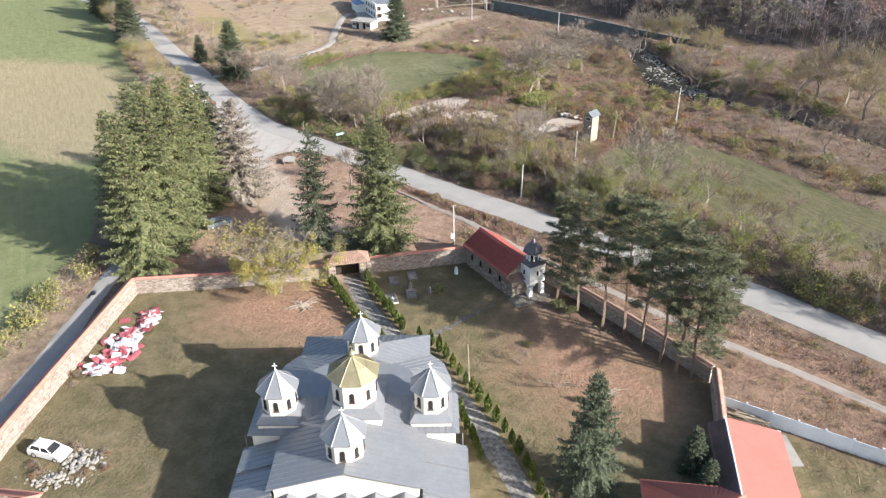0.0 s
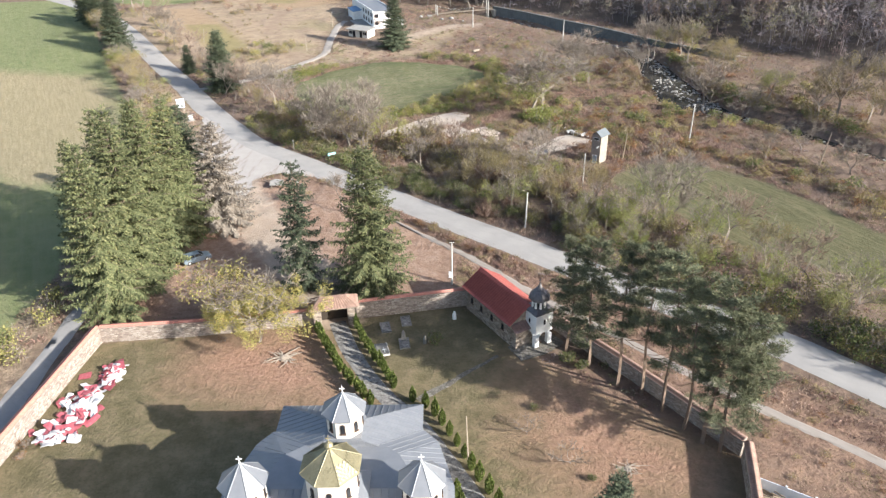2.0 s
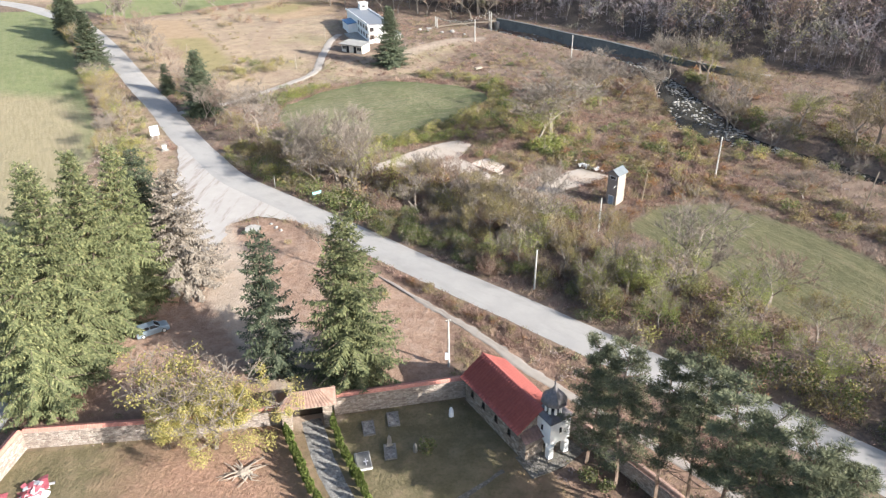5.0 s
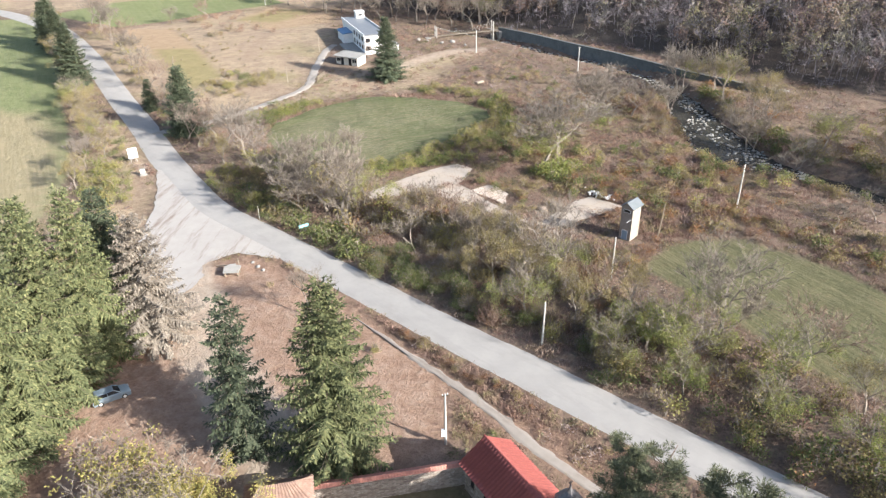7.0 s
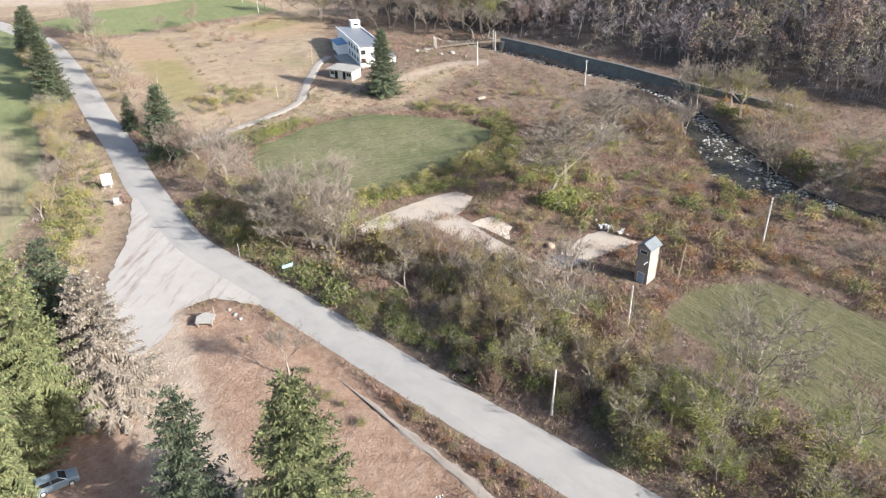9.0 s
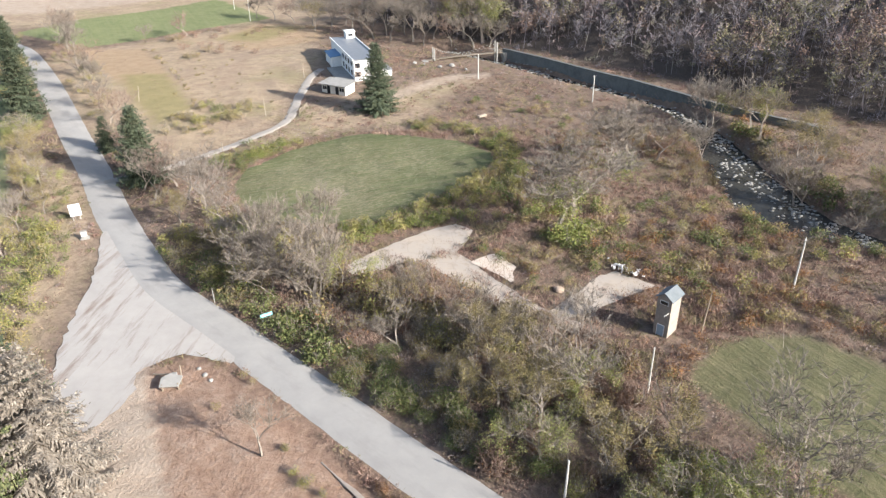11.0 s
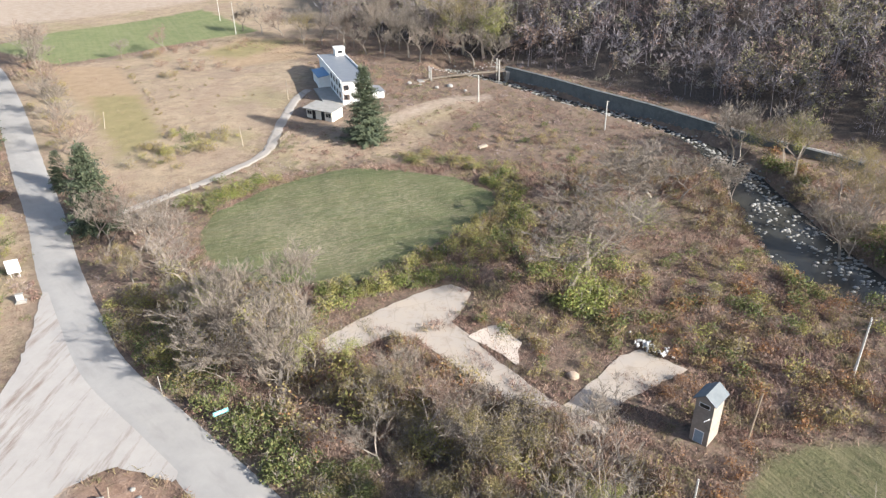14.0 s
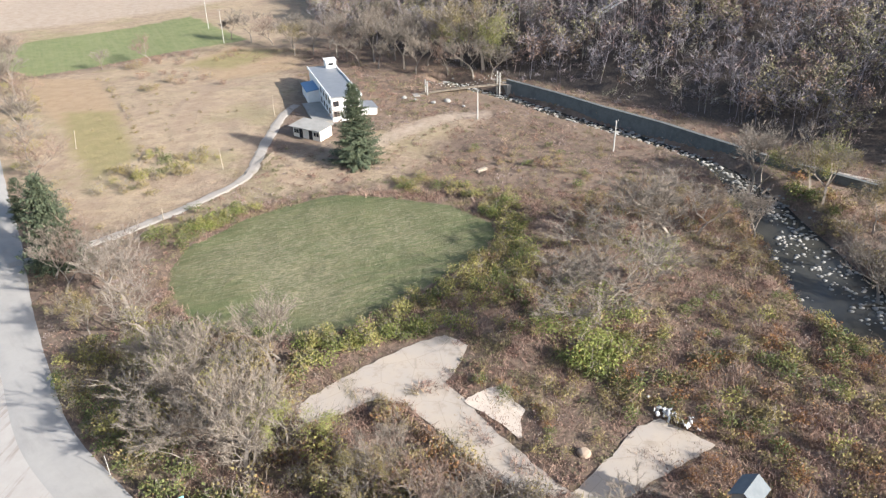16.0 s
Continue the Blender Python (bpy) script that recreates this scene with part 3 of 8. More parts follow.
def dry_material():
    """Dry growth: each blade its own tone, in patches of rust, straw, olive and dark stalks."""
    n = Nodes("dry_stalks", 0.9, 0.0, 0.15)
    a = n.ramp(n.island(), (0.0, (0.129, 0.083, 0.069)), (0.5, (0.245, 0.160, 0.129)), (1.0, (0.387, 0.268, 0.221)))
    b = n.ramp(n.island(), (0.0, (0.109, 0.100, 0.055)), (0.5, (0.207, 0.177, 0.096)), (1.0, (0.336, 0.268, 0.154)))
    c = n.ramp(n.island(), (0.0, (0.258, 0.181, 0.133)), (0.6, (0.439, 0.318, 0.243)), (1.0, (0.554, 0.418, 0.331)))
    col = n.mix(n.ramp(n.noise(0.16, 4, 0.6), (0.50, 0.0), (0.58, 1.0)), a, b)
    col = n.mix(n.ramp(n.noise(0.11, 4, 0.6, None, (1, 1, 1, 40)), (0.56, 0.0), (0.66, 0.9)), col, c)
    return n.done(col)


def bramble_material():
    n = Nodes("bramble_leaves", 0.8, 0.0, 0.2)
    a = n.ramp(n.island(), (0.0, (0.129, 0.078, 0.067)), (0.5, (0.239, 0.145, 0.117)), (1.0, (0.361, 0.231, 0.184)))
    b = n.ramp(n.island(), (0.0, (0.090, 0.096, 0.049)), (0.5, (0.174, 0.168, 0.088)), (1.0, (0.284, 0.249, 0.141)))
    c = n.ramp(n.island(), (0.0, (0.166, 0.131, 0.117)), (0.5, (0.284, 0.226, 0.207)), (1.0, (0.414, 0.332, 0.309)))
    col = n.mix(n.ramp(n.noise(0.21, 4, 0.6), (0.48, 0.0), (0.54, 1.0)), a, b)
    col = n.mix(n.ramp(n.noise(0.13, 4, 0.6, None, (1, 1, 1, 75)), (0.53, 0.0), (0.59, 1.0)), col, c)
    return n.done(col)


def forest_material():
    """Bare woods: grey-mauve twigs, with drifts of rust, olive and yellow where leaves still hang."""
    n = Nodes("hill_forest", 0.9, 0.0, 0.15)
    a = n.ramp(n.island(), (0.0, (0.141, 0.126, 0.136)), (0.5, (0.223, 0.200, 0.213)), (1.0, (0.325, 0.295, 0.313)))
    b = n.ramp(n.island(), (0.0, (0.161, 0.111, 0.106)), (0.5, (0.264, 0.183, 0.170)), (1.0, (0.381, 0.272, 0.244)))
    c = n.ramp(n.island(), (0.0, (0.123, 0.124, 0.088)), (0.5, (0.223, 0.217, 0.148)), (1.0, (0.363, 0.339, 0.230)))
    col = n.mix(n.ramp(n.noise(0.09, 4, 0.65), (0.52, 0.0), (0.62, 0.8)), a, b)
    col = n.mix(n.ramp(n.noise(0.11, 4, 0.65, None, (1, 1, 1, 50)), (0.55, 0.0), (0.63, 0.8)), col, c)
    return n.done(col)


def forest_leaf_material():
    n = Nodes("dry_forest_leaves", 0.85, 0.0, 0.15)
    a = n.ramp(n.island(), (0.0, (0.146, 0.097, 0.082)), (0.5, (0.238, 0.161, 0.132)), (1.0, (0.348, 0.242, 0.191)))
    b = n.ramp(n.island(), (0.0, (0.128, 0.122, 0.074)), (0.5, (0.220, 0.205, 0.121)), (1.0, (0.354, 0.316, 0.185)))
    return n.done(n.mix(n.ramp(n.noise(0.06, 3, 0.6), (0.46, 0.0), (0.56, 1.0)), a, b))


BRAMBLE = bramble_material()
FOREST_LEAF = forest_leaf_material()
SPRUCE = leafy("spruce_needles", ((0.0, (0.061, 0.080, 0.041)), (0.4, (0.119, 0.140, 0.065)), (0.75, (0.182, 0.195, 0.090)), (1.0, (0.270, 0.265, 0.127))), 0.75, 0.3)
SPRUCE_DARK = leafy("dark_spruce_needles", ((0.0, (0.042, 0.058, 0.040)), (0.5, (0.078, 0.098, 0.062)), (1.0, (0.135, 0.155, 0.092))), 0.7, 0.3)
PINE = leafy("pine_needles", ((0.0, (0.088, 0.102, 0.066)), (0.5, (0.157, 0.171, 0.103)), (1.0, (0.245, 0.251, 0.150))), 0.95, 0.35)
PINE_BARK = surface("pine_bark", (0.150, 0.108, 0.082), (0.235, 0.172, 0.132), 6.0, 0.8, (0.11, 0.088, 0.075), 0.95, 0, 0.7, 0.05)
TWIG = leafy("grey_twigs", ((0.0, (0.145, 0.120, 0.102)), (0.5, (0.228, 0.195, 0.168)), (1.0, (0.335, 0.295, 0.255))), 0.9, 0.2)
PALE_TWIG = leafy("pale_twigs", ((0.0, (0.17, 0.140, 0.118)), (0.5, (0.255, 0.215, 0.180)), (1.0, (0.345, 0.298, 0.252))), 0.9, 0.2)
RED_TWIG = leafy("reddish_twigs", ((0.0, (0.140, 0.095, 0.078)), (0.5, (0.225, 0.155, 0.125)), (1.0, (0.335, 0.240, 0.195))), 0.9, 0.2)
LEAF_YELLOW = leafy("yellow_green_leaves", ((0.0, (0.148, 0.171, 0.055)), (0.5, (0.273, 0.302, 0.105)), (0.85, (0.409, 0.407, 0.154)), (1.0, (0.342, 0.263, 0.111))), 0.7, 0.2, 0.2)
LEAF_STRAW = leafy("dull_yellow_leaves", ((0.0, (0.145, 0.146, 0.048)), (0.5, (0.258, 0.252, 0.090)), (0.85, (0.383, 0.347, 0.133)), (1.0, (0.342, 0.246, 0.099))), 0.7, 0.2, 0.15)
LEAF_GREEN = leafy("dull_green_leaves", ((0.0, (0.063, 0.087, 0.033)), (0.5, (0.123, 0.151, 0.058)), (0.9, (0.213, 0.229, 0.091)), (1.0, (0.314, 0.234, 0.100))), 0.7, 0.25, 0.15)
LEAF_FRESH = leafy("fresh_green_leaves", ((0.0, (0.101, 0.130, 0.038)), (0.5, (0.197, 0.233, 0.071)), (0.9, (0.308, 0.331, 0.109)), (1.0, (0.352, 0.296, 0.114))), 0.7, 0.2, 0.25)
LEAF_WALNUT = leafy("yellow_walnut_leaves", ((0.0, (0.18, 0.18, 0.058)), (0.5, (0.335, 0.315, 0.105)), (0.85, (0.49, 0.425, 0.15)), (1.0, (0.41, 0.27, 0.115))), 0.7, 0.2, 0.2)
LEAF_OLIVE = leafy("olive_brown_leaves", ((0.0, (0.146, 0.118, 0.058)), (0.5, (0.264, 0.211, 0.096)), (0.85, (0.377, 0.293, 0.139)), (1.0, (0.253, 0.252, 0.091))), 0.75, 0.25, 0.1)
LEAF_RUST = leafy("rusty_leaves", ((0.0, (0.137, 0.063, 0.034)), (0.5, (0.252, 0.121, 0.059)), (0.85, (0.368, 0.197, 0.093)), (1.0, (0.205, 0.165, 0.062))), 0.75, 0.25, 0.1)
LIMB = surface("grey_limb_bark", (0.17, 0.142, 0.12), (0.28, 0.24, 0.205), 5.0, 0.8, (0.34, 0.30, 0.26), 0.95, 0, 0.5, 0.03)
LARCH = leafy("dry_brown_needles", ((0.0, (0.165, 0.137, 0.112)), (0.5, (0.255, 0.217, 0.179)), (1.0, (0.345, 0.307, 0.260))), 0.85, 0.2)
CYPRESS = leafy("cypress_green", ((0.0, (0.061, 0.092, 0.023)), (0.5, (0.115, 0.152, 0.039)), (1.0, (0.189, 0.218, 0.065))), 0.7, 0.2)
DRY = dry_material()
FOREST = forest_material()


def unit(a):
    return a / np.maximum(np.linalg.norm(a, axis=-1, keepdims=True), 1e-9)


def kites(p, along, length, width, rnd, at=0.45):
    """Small kite-shaped blades: from p along a way, each with a random roll. Gives corners and triangles."""
    n = len(p)
    along = unit(along)
    side = unit(np.cross(along, rnd.normal(size=(n, 3))))
    length, width = np.broadcast_to(length, n)[:, None], np.broadcast_to(width, n)[:, None]
    mid = p + along * length * at
    v = np.stack([p, mid + side * width / 2, p + along * length, mid - side * width / 2], 1).reshape(-1, 3)
    k = np.arange(n)[:, None] * 4
    return v, np.concatenate([k + [0, 1, 2], k + [0, 2, 3]], 1).reshape(-1, 3)


def blades(p, along, length, width, rnd):
    """Thin three-cornered blades from p along a way, each with a random roll."""
    n = len(p)
    along = unit(along)
    side = unit(np.cross(along, rnd.normal(size=(n, 3))))
    length, width = np.broadcast_to(length, n)[:, None], np.broadcast_to(width, n)[:, None]
    v = np.stack([p - side * width / 2, p + side * width / 2, p + along * length], 1).reshape(-1, 3)
    return v, np.arange(3 * n).reshape(-1, 3)


def rods(a, b, ra, rb):
    """Three-sided tapered rods without ends."""
    a, b = np.asarray(a, float), np.asarray(b, float)
    d = unit(b - a)
    s = unit(np.cross(d, np.where(np.abs(d[:, 2:]) > 0.9, [[1.0, 0, 0]], [[0, 0, 1.0]])))
    t = np.cross(d, s)
    ra, rb = np.broadcast_to(ra, len(a))[:, None], np.broadcast_to(rb, len(a))[:, None]
    ring = [s * math.cos(q) + t * math.sin(q) for q in (0.0, math.tau / 3, 2 * math.tau / 3)]
    v = np.stack([a + ra * r for r in ring] + [b + rb * r for r in ring], 1).reshape(-1, 3)
    k = np.arange(len(a))[:, None] * 6
    f = np.concatenate([k + [i, (i + 1) % 3, 3 + (i + 1) % 3] for i in range(3)] + [k + [i, 3 + (i + 1) % 3, 3 + i] for i in range(3)], 1)
    return v, f.reshape(-1, 3)


def joined(*pieces):
    v, f, k = [], [], 0
    for a, b in pieces:
        v.append(a), f.append(b + k)
        k += len(a)
    return np.concatenate(v), np.concatenate(f)


def plane_blades(p, along, length, width, normal):
    """Blades that lie in a given plane, as the twigs of one bough do."""
    along = unit(along)
    side = unit(np.cross(along, normal))
    length, width = np.broadcast_to(length, len(p))[:, None], np.broadcast_to(width, len(p))[:, None]
    v = np.stack([p - side * width / 2, p + side * width / 2, p + along * length], 1).reshape(-1, 3)
    return v, np.arange(3 * len(p)).reshape(-1, 3)


def spruce_meshes(name, seed, h, r, material, low=0.07, dense=1.0, thin=0.0, shape=0.8, fine=3):
    """A spruce: whorls of drooping boughs, each a fan of twigs and sprigs that lie in the bough's own plane; the trunk apart."""
    rnd = np.random.RandomState(seed)
    sa, sb, sr = [], [], []
    tp, tw, tl, tn = [], [], [], []
    z = low * h
    while z < h * 0.975:
        f = (z - low * h) / (h * (1 - low))
        n = max(5, int((6 + 6.5 * (1 - f)) * dense))
        turn0 = rnd.rand() * math.tau
        for i in range(n):
            if rnd.rand() < thin:
                continue
            a = turn0 + (i + rnd.uniform(-0.35, 0.35)) * math.tau / n
            reach = r * (1 - f) ** shape * rnd.uniform(0.62, 1.12) * (0.78 + 0.22 * min(1, f / 0.10)) + 0.25
            d = np.array([math.cos(a), math.sin(a), 0.0])
            slope = -0.50 + 0.80 * f + rnd.uniform(-0.12, 0.12)
            root = np.array([0, 0, z + rnd.uniform(-0.3, 0.3) * h / 24])
            m = max(3, int(reach / 0.25))
            s = (np.arange(m) + rnd.rand(m)) / m * 0.92 + 0.08
            q = root + d * (s * reach)[:, None]
            q[:, 2] += slope * s * reach + 0.20 * reach * s**2.5
            sa.append(root), sb.append(q[np.argmax(s)]), sr.append(0.02 + 0.010 * reach)
            lean = np.array([-d[0] * slope, -d[1] * slope, 1.0]) + rnd.normal(size=3) * 0.10
            for turn in (-0.9, 0.9):
                w = np.array([d[0] * math.cos(turn) - d[1] * math.sin(turn), d[0] * math.sin(turn) + d[1] * math.cos(turn), slope - 0.18]) + rnd.normal(size=(m, 3)) * 0.12
                tp.append(q), tw.append(w), tl.append(0.28 + 0.36 * reach * (1.08 - s) * np.minimum(1, s * 3) * rnd.uniform(0.7, 1.15, m)), tn.append(np.repeat(lean[None], m, 0))
            tp.append(q[-1:]), tw.append((d + [0, 0, slope + 0.2])[None]), tl.append(np.array([0.55])), tn.append(lean[None])
        z += rnd.uniform(0.040, 0.052) * h * (0.5 + 0.6 * (1 - f))
    tp, tw, tl, tn = np.concatenate(tp), np.concatenate(tw), np.concatenate(tl), np.concatenate(tn)
    twigs = plane_blades(tp, tw, tl, 0.10 + 0.10 * tl, tn + rnd.normal(size=tn.shape) * 0.18)
    # sprigs along the twigs, most in the bough's plane, some hanging
    far = np.repeat(np.arange(len(tp)), fine)
    e = rnd.rand(len(far), 1) * 0.95
    sp = tp[far] + unit(tw[far]) * tl[far][:, None] * e + rnd.normal(size=(len(far), 3)) * 0.06
    sprigs = plane_blades(sp, unit(tw[far]) * 0.8 + rnd.normal(size=(len(far), 3)) * 0.45 + [0, 0, -0.15], rnd.uniform(0.24, 0.46, len(far)), 0.2, tn[far] + rnd.normal(size=(len(far), 3)) * 0.35)
    crown = fast_mesh(name + "_crown", *joined(twigs, sprigs), material)
    v, f = joined(rods(np.array([[0, 0, -0.6]]), np.array([[0, 0, h * 0.97]]), 0.014 * h, 0.02), rods(np.array([[0, 0, h * 0.95]]), np.array([[0, 0, h * 1.01]]), 0.03, 0.01), blades(np.array(sa, float), np.array(sb) - np.array(sa), np.linalg.norm(np.array(sb) - np.array(sa), axis=1), np.array(sr) * 2, rnd))
    return fast_mesh(name + "_trunk", v, f, BARK), crown


def limb_tree(seed, h, spread, levels=5, first=0.28, split=3, upward=0.35, twigs=3):
    """Branching limbs: arrays of rods, and the tips with their ways."""
    rnd = np.random.RandomState(seed)
    a, b, ra, rb = [], [], [], []
    tips, tip_ways = [], []

    def grow(p, d, length, radius, level):
        steps = 2 if level else 3
        for k in range(steps):
            q = p + d * length / steps
            r2 = radius * (1 - 0.28 * (k + 1) / steps)
            a.append(p), b.append(q), ra.append(radius), rb.append(r2)
            if level and level < levels and rnd.rand() < 0.75:
                branch(q, d, length * 0.75, r2 * 0.56, level + 1, 1)
            p, radius = q, r2
            d = unit(d + rnd.normal(size=3) * 0.16 + [0, 0, 0.04])
        if level < levels:
            branch(p, d, length * 0.84, radius * 0.76, level + 1, split)
        else:
            tips.append(p), tip_ways.append(d)

    def branch(p, d, length, radius, level, n):
        start = rnd.rand() * math.tau
        for i in range(n):
            q = start + i * math.tau / max(n, 1) + rnd.uniform(-0.5, 0.5)
            out = np.array([math.cos(q), math.sin(q), 0.0])
            grow(p, unit(d * rnd.uniform(0.55, 1.0) + out * spread * rnd.uniform(0.6, 1.2) + [0, 0, upward * rnd.uniform(0.3, 1)]), length * rnd.uniform(0.7, 1.1), max(radius, 0.006), level)

    grow(np.array([0, 0, -0.4]), np.array([0.0, 0, 1.0]), h * first, 0.021 * h + 0.03, 0)
    v = [np.array(x) for x in (a, b, ra, rb)]
    return v, np.array(tips), np.array(tip_ways), rnd


def bare_meshes(name, seed, h, spread=0.75, levels=4, twig=TWIG, leaf=None, leaves=0.0, leaf_size=0.3, per_tip=17, low_leaves=False, split=3, first=0.20, bark=None, hang=0.0):
    """A leafless or half-leafless tree: pale limbs, a haze of fine twigs along the outer branches, leaves in hanging clumps."""
    (a, b, ra, rb), tips, ways, rnd = limb_tree(seed, h, spread, levels, first, split)
    scale = h / max(tips[:, 2].max(), 0.1)
    a, b, tips = a * scale, b * scale, tips * scale
    thick = ra * scale > 0.042
    wood = rods(a[thick], b[thick], ra[thick] * 1.15, rb[thick] * 1.15)
    fa, fb = a[~thick], b[~thick]
    small = blades(fa, fb - fa, np.linalg.norm(fb - fa, axis=1) * 1.3, 0.065, rnd)
    n = len(tips)
    count = n * per_tip
    pick = rnd.randint(0, len(fa), count)
    run = fb[pick] - fa[pick]
    tp = fa[pick] + run * rnd.rand(count, 1) * 1.15
    tw = unit(run) + rnd.normal(size=(count, 3)) * 0.42 + [0, 0, 0.15]
    fine = blades(tp, tw, rnd.uniform(0.03, 0.085, count) * h, 0.04, rnd)
    me = fast_mesh(name + "_branches", *joined(wood, small), [bark or LIMB])
    crown = None if leaf else fast_mesh(name + "_twigs", *fine, [twig])
    if leaf:
        k = int(n * leaves)
        order = np.argsort(tips[:, 2])
        groups = max(8, n // (2 if leaves > 100 else 6))
        centre = tips[order[(rnd.rand(groups) ** 1.6 * n * 0.78).astype(int)] if low_leaves else rnd.randint(0, n, groups)]
        if hang:
            centre = centre * 1.0
            centre[:, 2] = np.maximum(centre[:, 2] - hang * h * rnd.rand(groups), 0.08 * h)
        size = rnd.uniform(0.6, 1.5, groups)
        pick = rnd.randint(0, groups, k)
        o = unit(rnd.normal(size=(k, 3)))
        p = centre[pick] + o * (size[pick] * rnd.rand(k) ** 0.5 * 0.085 * h)[:, None] * [1.0, 1.0, 1.25]
        p[:, 2] = np.maximum(p[:, 2], 0.15)
        lv = blades(p, o + rnd.normal(size=(k, 3)) * 0.7 + [0, 0, -0.3], leaf_size * rnd.uniform(0.7, 1.5, k), leaf_size * 0.95, rnd)
        crown = fast_mesh(name + "_leaves", *joined(fine, lv), [twig, leaf], np.r_[np.zeros(len(fine[1])), np.ones(k)])
    return me, crown


def pine_meshes(name, seed, h, lean=0.0, low=0.30, limbs=34):
    """A tall pine: a long bare trunk, crooked limbs and flat plates of needles in open tiers."""
    rnd = np.random.RandomState(seed)
    zs = np.linspace(-0.5, h * 0.97, 9)
    line = np.stack([lean * (np.maximum(zs, 0) / h) ** 1.5 * h + 0.25 * np.sin(zs * 0.35 + seed), 0.25 * np.cos(zs * 0.3 + seed) - 0.25 * math.cos(seed), zs], 1)
    line[:, 0] -= line[0, 0]
    line[:, 1] -= line[0, 1]
    rad = np.linspace(0.25, 0.05, 9)
    v1 = rods(line[:-1], line[1:] + (line[1:] - line[:-1]) * 0.03, rad[:-1], rad[1:])
    a, b, tw_a, tw_b, cl, cr, cn = [], [], [], [], [], [], []
    for k in range(limbs):
        f = low + (0.98 - low) * ((k + rnd.rand()) / limbs) ** 0.88
        z = f * h
        p = np.array([np.interp(z, zs, line[:, i]) for i in range(3)])
        q = k * 2.4 + rnd.uniform(-0.6, 0.6)
        reach = 4.3 * (1.08 - f) ** 0.45 * rnd.uniform(0.5, 1.2) * min(1.0, 0.65 + (f - low) * 2)
        d = np.array([math.cos(q), math.sin(q), rnd.uniform(-0.10, 0.25) + 0.45 * (f > 0.85)])
        mid = p + d * reach * 0.55
        e = mid + (d + [0, 0, 0.25]) * reach * 0.45
        a += [p, mid]
        b += [mid, e]
        if f < low + 0.12 and rnd.rand() < 0.55:
            continue
        for s in np.arange(0.45, 1.02, 0.14):
            for side_way in (-1, 1):
                if rnd.rand() < 0.72:
                    o = p + d * reach * s + [0, 0, 0.25 * reach * max(0, s - 0.55)]
                    side = np.array([-d[1], d[0], 0.10]) * side_way * rnd.uniform(0.15, 1) * (1.15 - 0.55 * s) * min(1.3, reach * 0.5)
                    tw_a.append(o), tw_b.append(o + side)
                    cl.append(o + side), cr.append(rnd.uniform(0.38, 0.72)), cn.append(np.array([d[0] * 0.35, d[1] * 0.35, 1.0]) + rnd.normal(size=3) * 0.25)
    v2 = joined(rods(np.array(a), np.array(b), 0.06, 0.035), blades(np.array(tw_a), np.array(tw_b) - np.array(tw_a), np.linalg.norm(np.array(tw_b) - np.array(tw_a), axis=1), 0.04, rnd))
    n = 84
    c, r, nn = np.repeat(np.array(cl), n, 0), np.repeat(np.array(cr), n), np.repeat(np.array(cn), n, 0)
    o = unit(rnd.normal(size=(len(c), 3)))
    p = c + o * (r * rnd.rand(len(c)) ** 0.5)[:, None] * [1.0, 1.0, 0.32]
    crown = plane_blades(p, o * [1, 1, 0.4] + [0, 0, 0.3], 0.28 * rnd.uniform(0.7, 1.3, len(p)), 0.068, nn + rnd.normal(size=nn.shape) * 0.8)
    return fast_mesh(name + "_trunk", *joined(v1, v2), PINE_BARK), fast_mesh(name + "_crown", *crown, PINE)


def shrub_mesh(name, seed, r, h, leaf, twig, leaves=420, stems=60, leaf_size=0.22):
    """An uneven bush: stems that fan out, and leaves in several lobes with gaps."""
    rnd = np.random.RandomState(seed)
    q, e = rnd.rand(stems) * math.tau, rnd.rand(stems) ** 0.7
    tip = np.stack([np.cos(q) * e * r, np.sin(q) * e * r, h * (1 - 0.55 * e**2) * rnd.uniform(0.7, 1.15, stems)], 1)
    root = tip * [0.25, 0.25, 0] + [0, 0, -0.15]
    st = blades(root, tip - root, np.linalg.norm(tip - root, axis=1), 0.06, rnd)
    tw_p = np.repeat(tip, 5, 0) * rnd.uniform(0.55, 1.0, (stems * 5, 1))
    tw = blades(tw_p, rnd.normal(size=(stems * 5, 3)) * 0.6 + [0, 0, 0.8], 0.35 * h * rnd.uniform(0.5, 1.2, stems * 5), 0.045, rnd)
    wood = joined(st, tw)
    lobes = rnd.randint(4, 8)
    lq, le = rnd.rand(lobes) * math.tau, rnd.rand(lobes) ** 0.6 * 0.62
    centre = np.stack([np.cos(lq) * le * r, np.sin(lq) * le * r, h * rnd.uniform(0.35, 0.72, lobes)], 1)
    k = rnd.randint(0, lobes, leaves)
    o = unit(rnd.normal(size=(leaves, 3)))
    p = centre[k] + o * (rnd.rand(leaves, 1) ** 0.45) * [0.5 * r, 0.5 * r, 0.36 * h]
    p[:, 2] = np.maximum(p[:, 2], 0.03)
    lv = blades(p, o + rnd.normal(size=(leaves, 3)) * 0.6, leaf_size * rnd.uniform(0.7, 1.5, leaves), leaf_size, rnd)
    v, f = joined(wood, lv)
    return fast_mesh(name, v, f, [twig, leaf], np.r_[np.zeros(len(wood[1])), np.ones(len(lv[1]))])


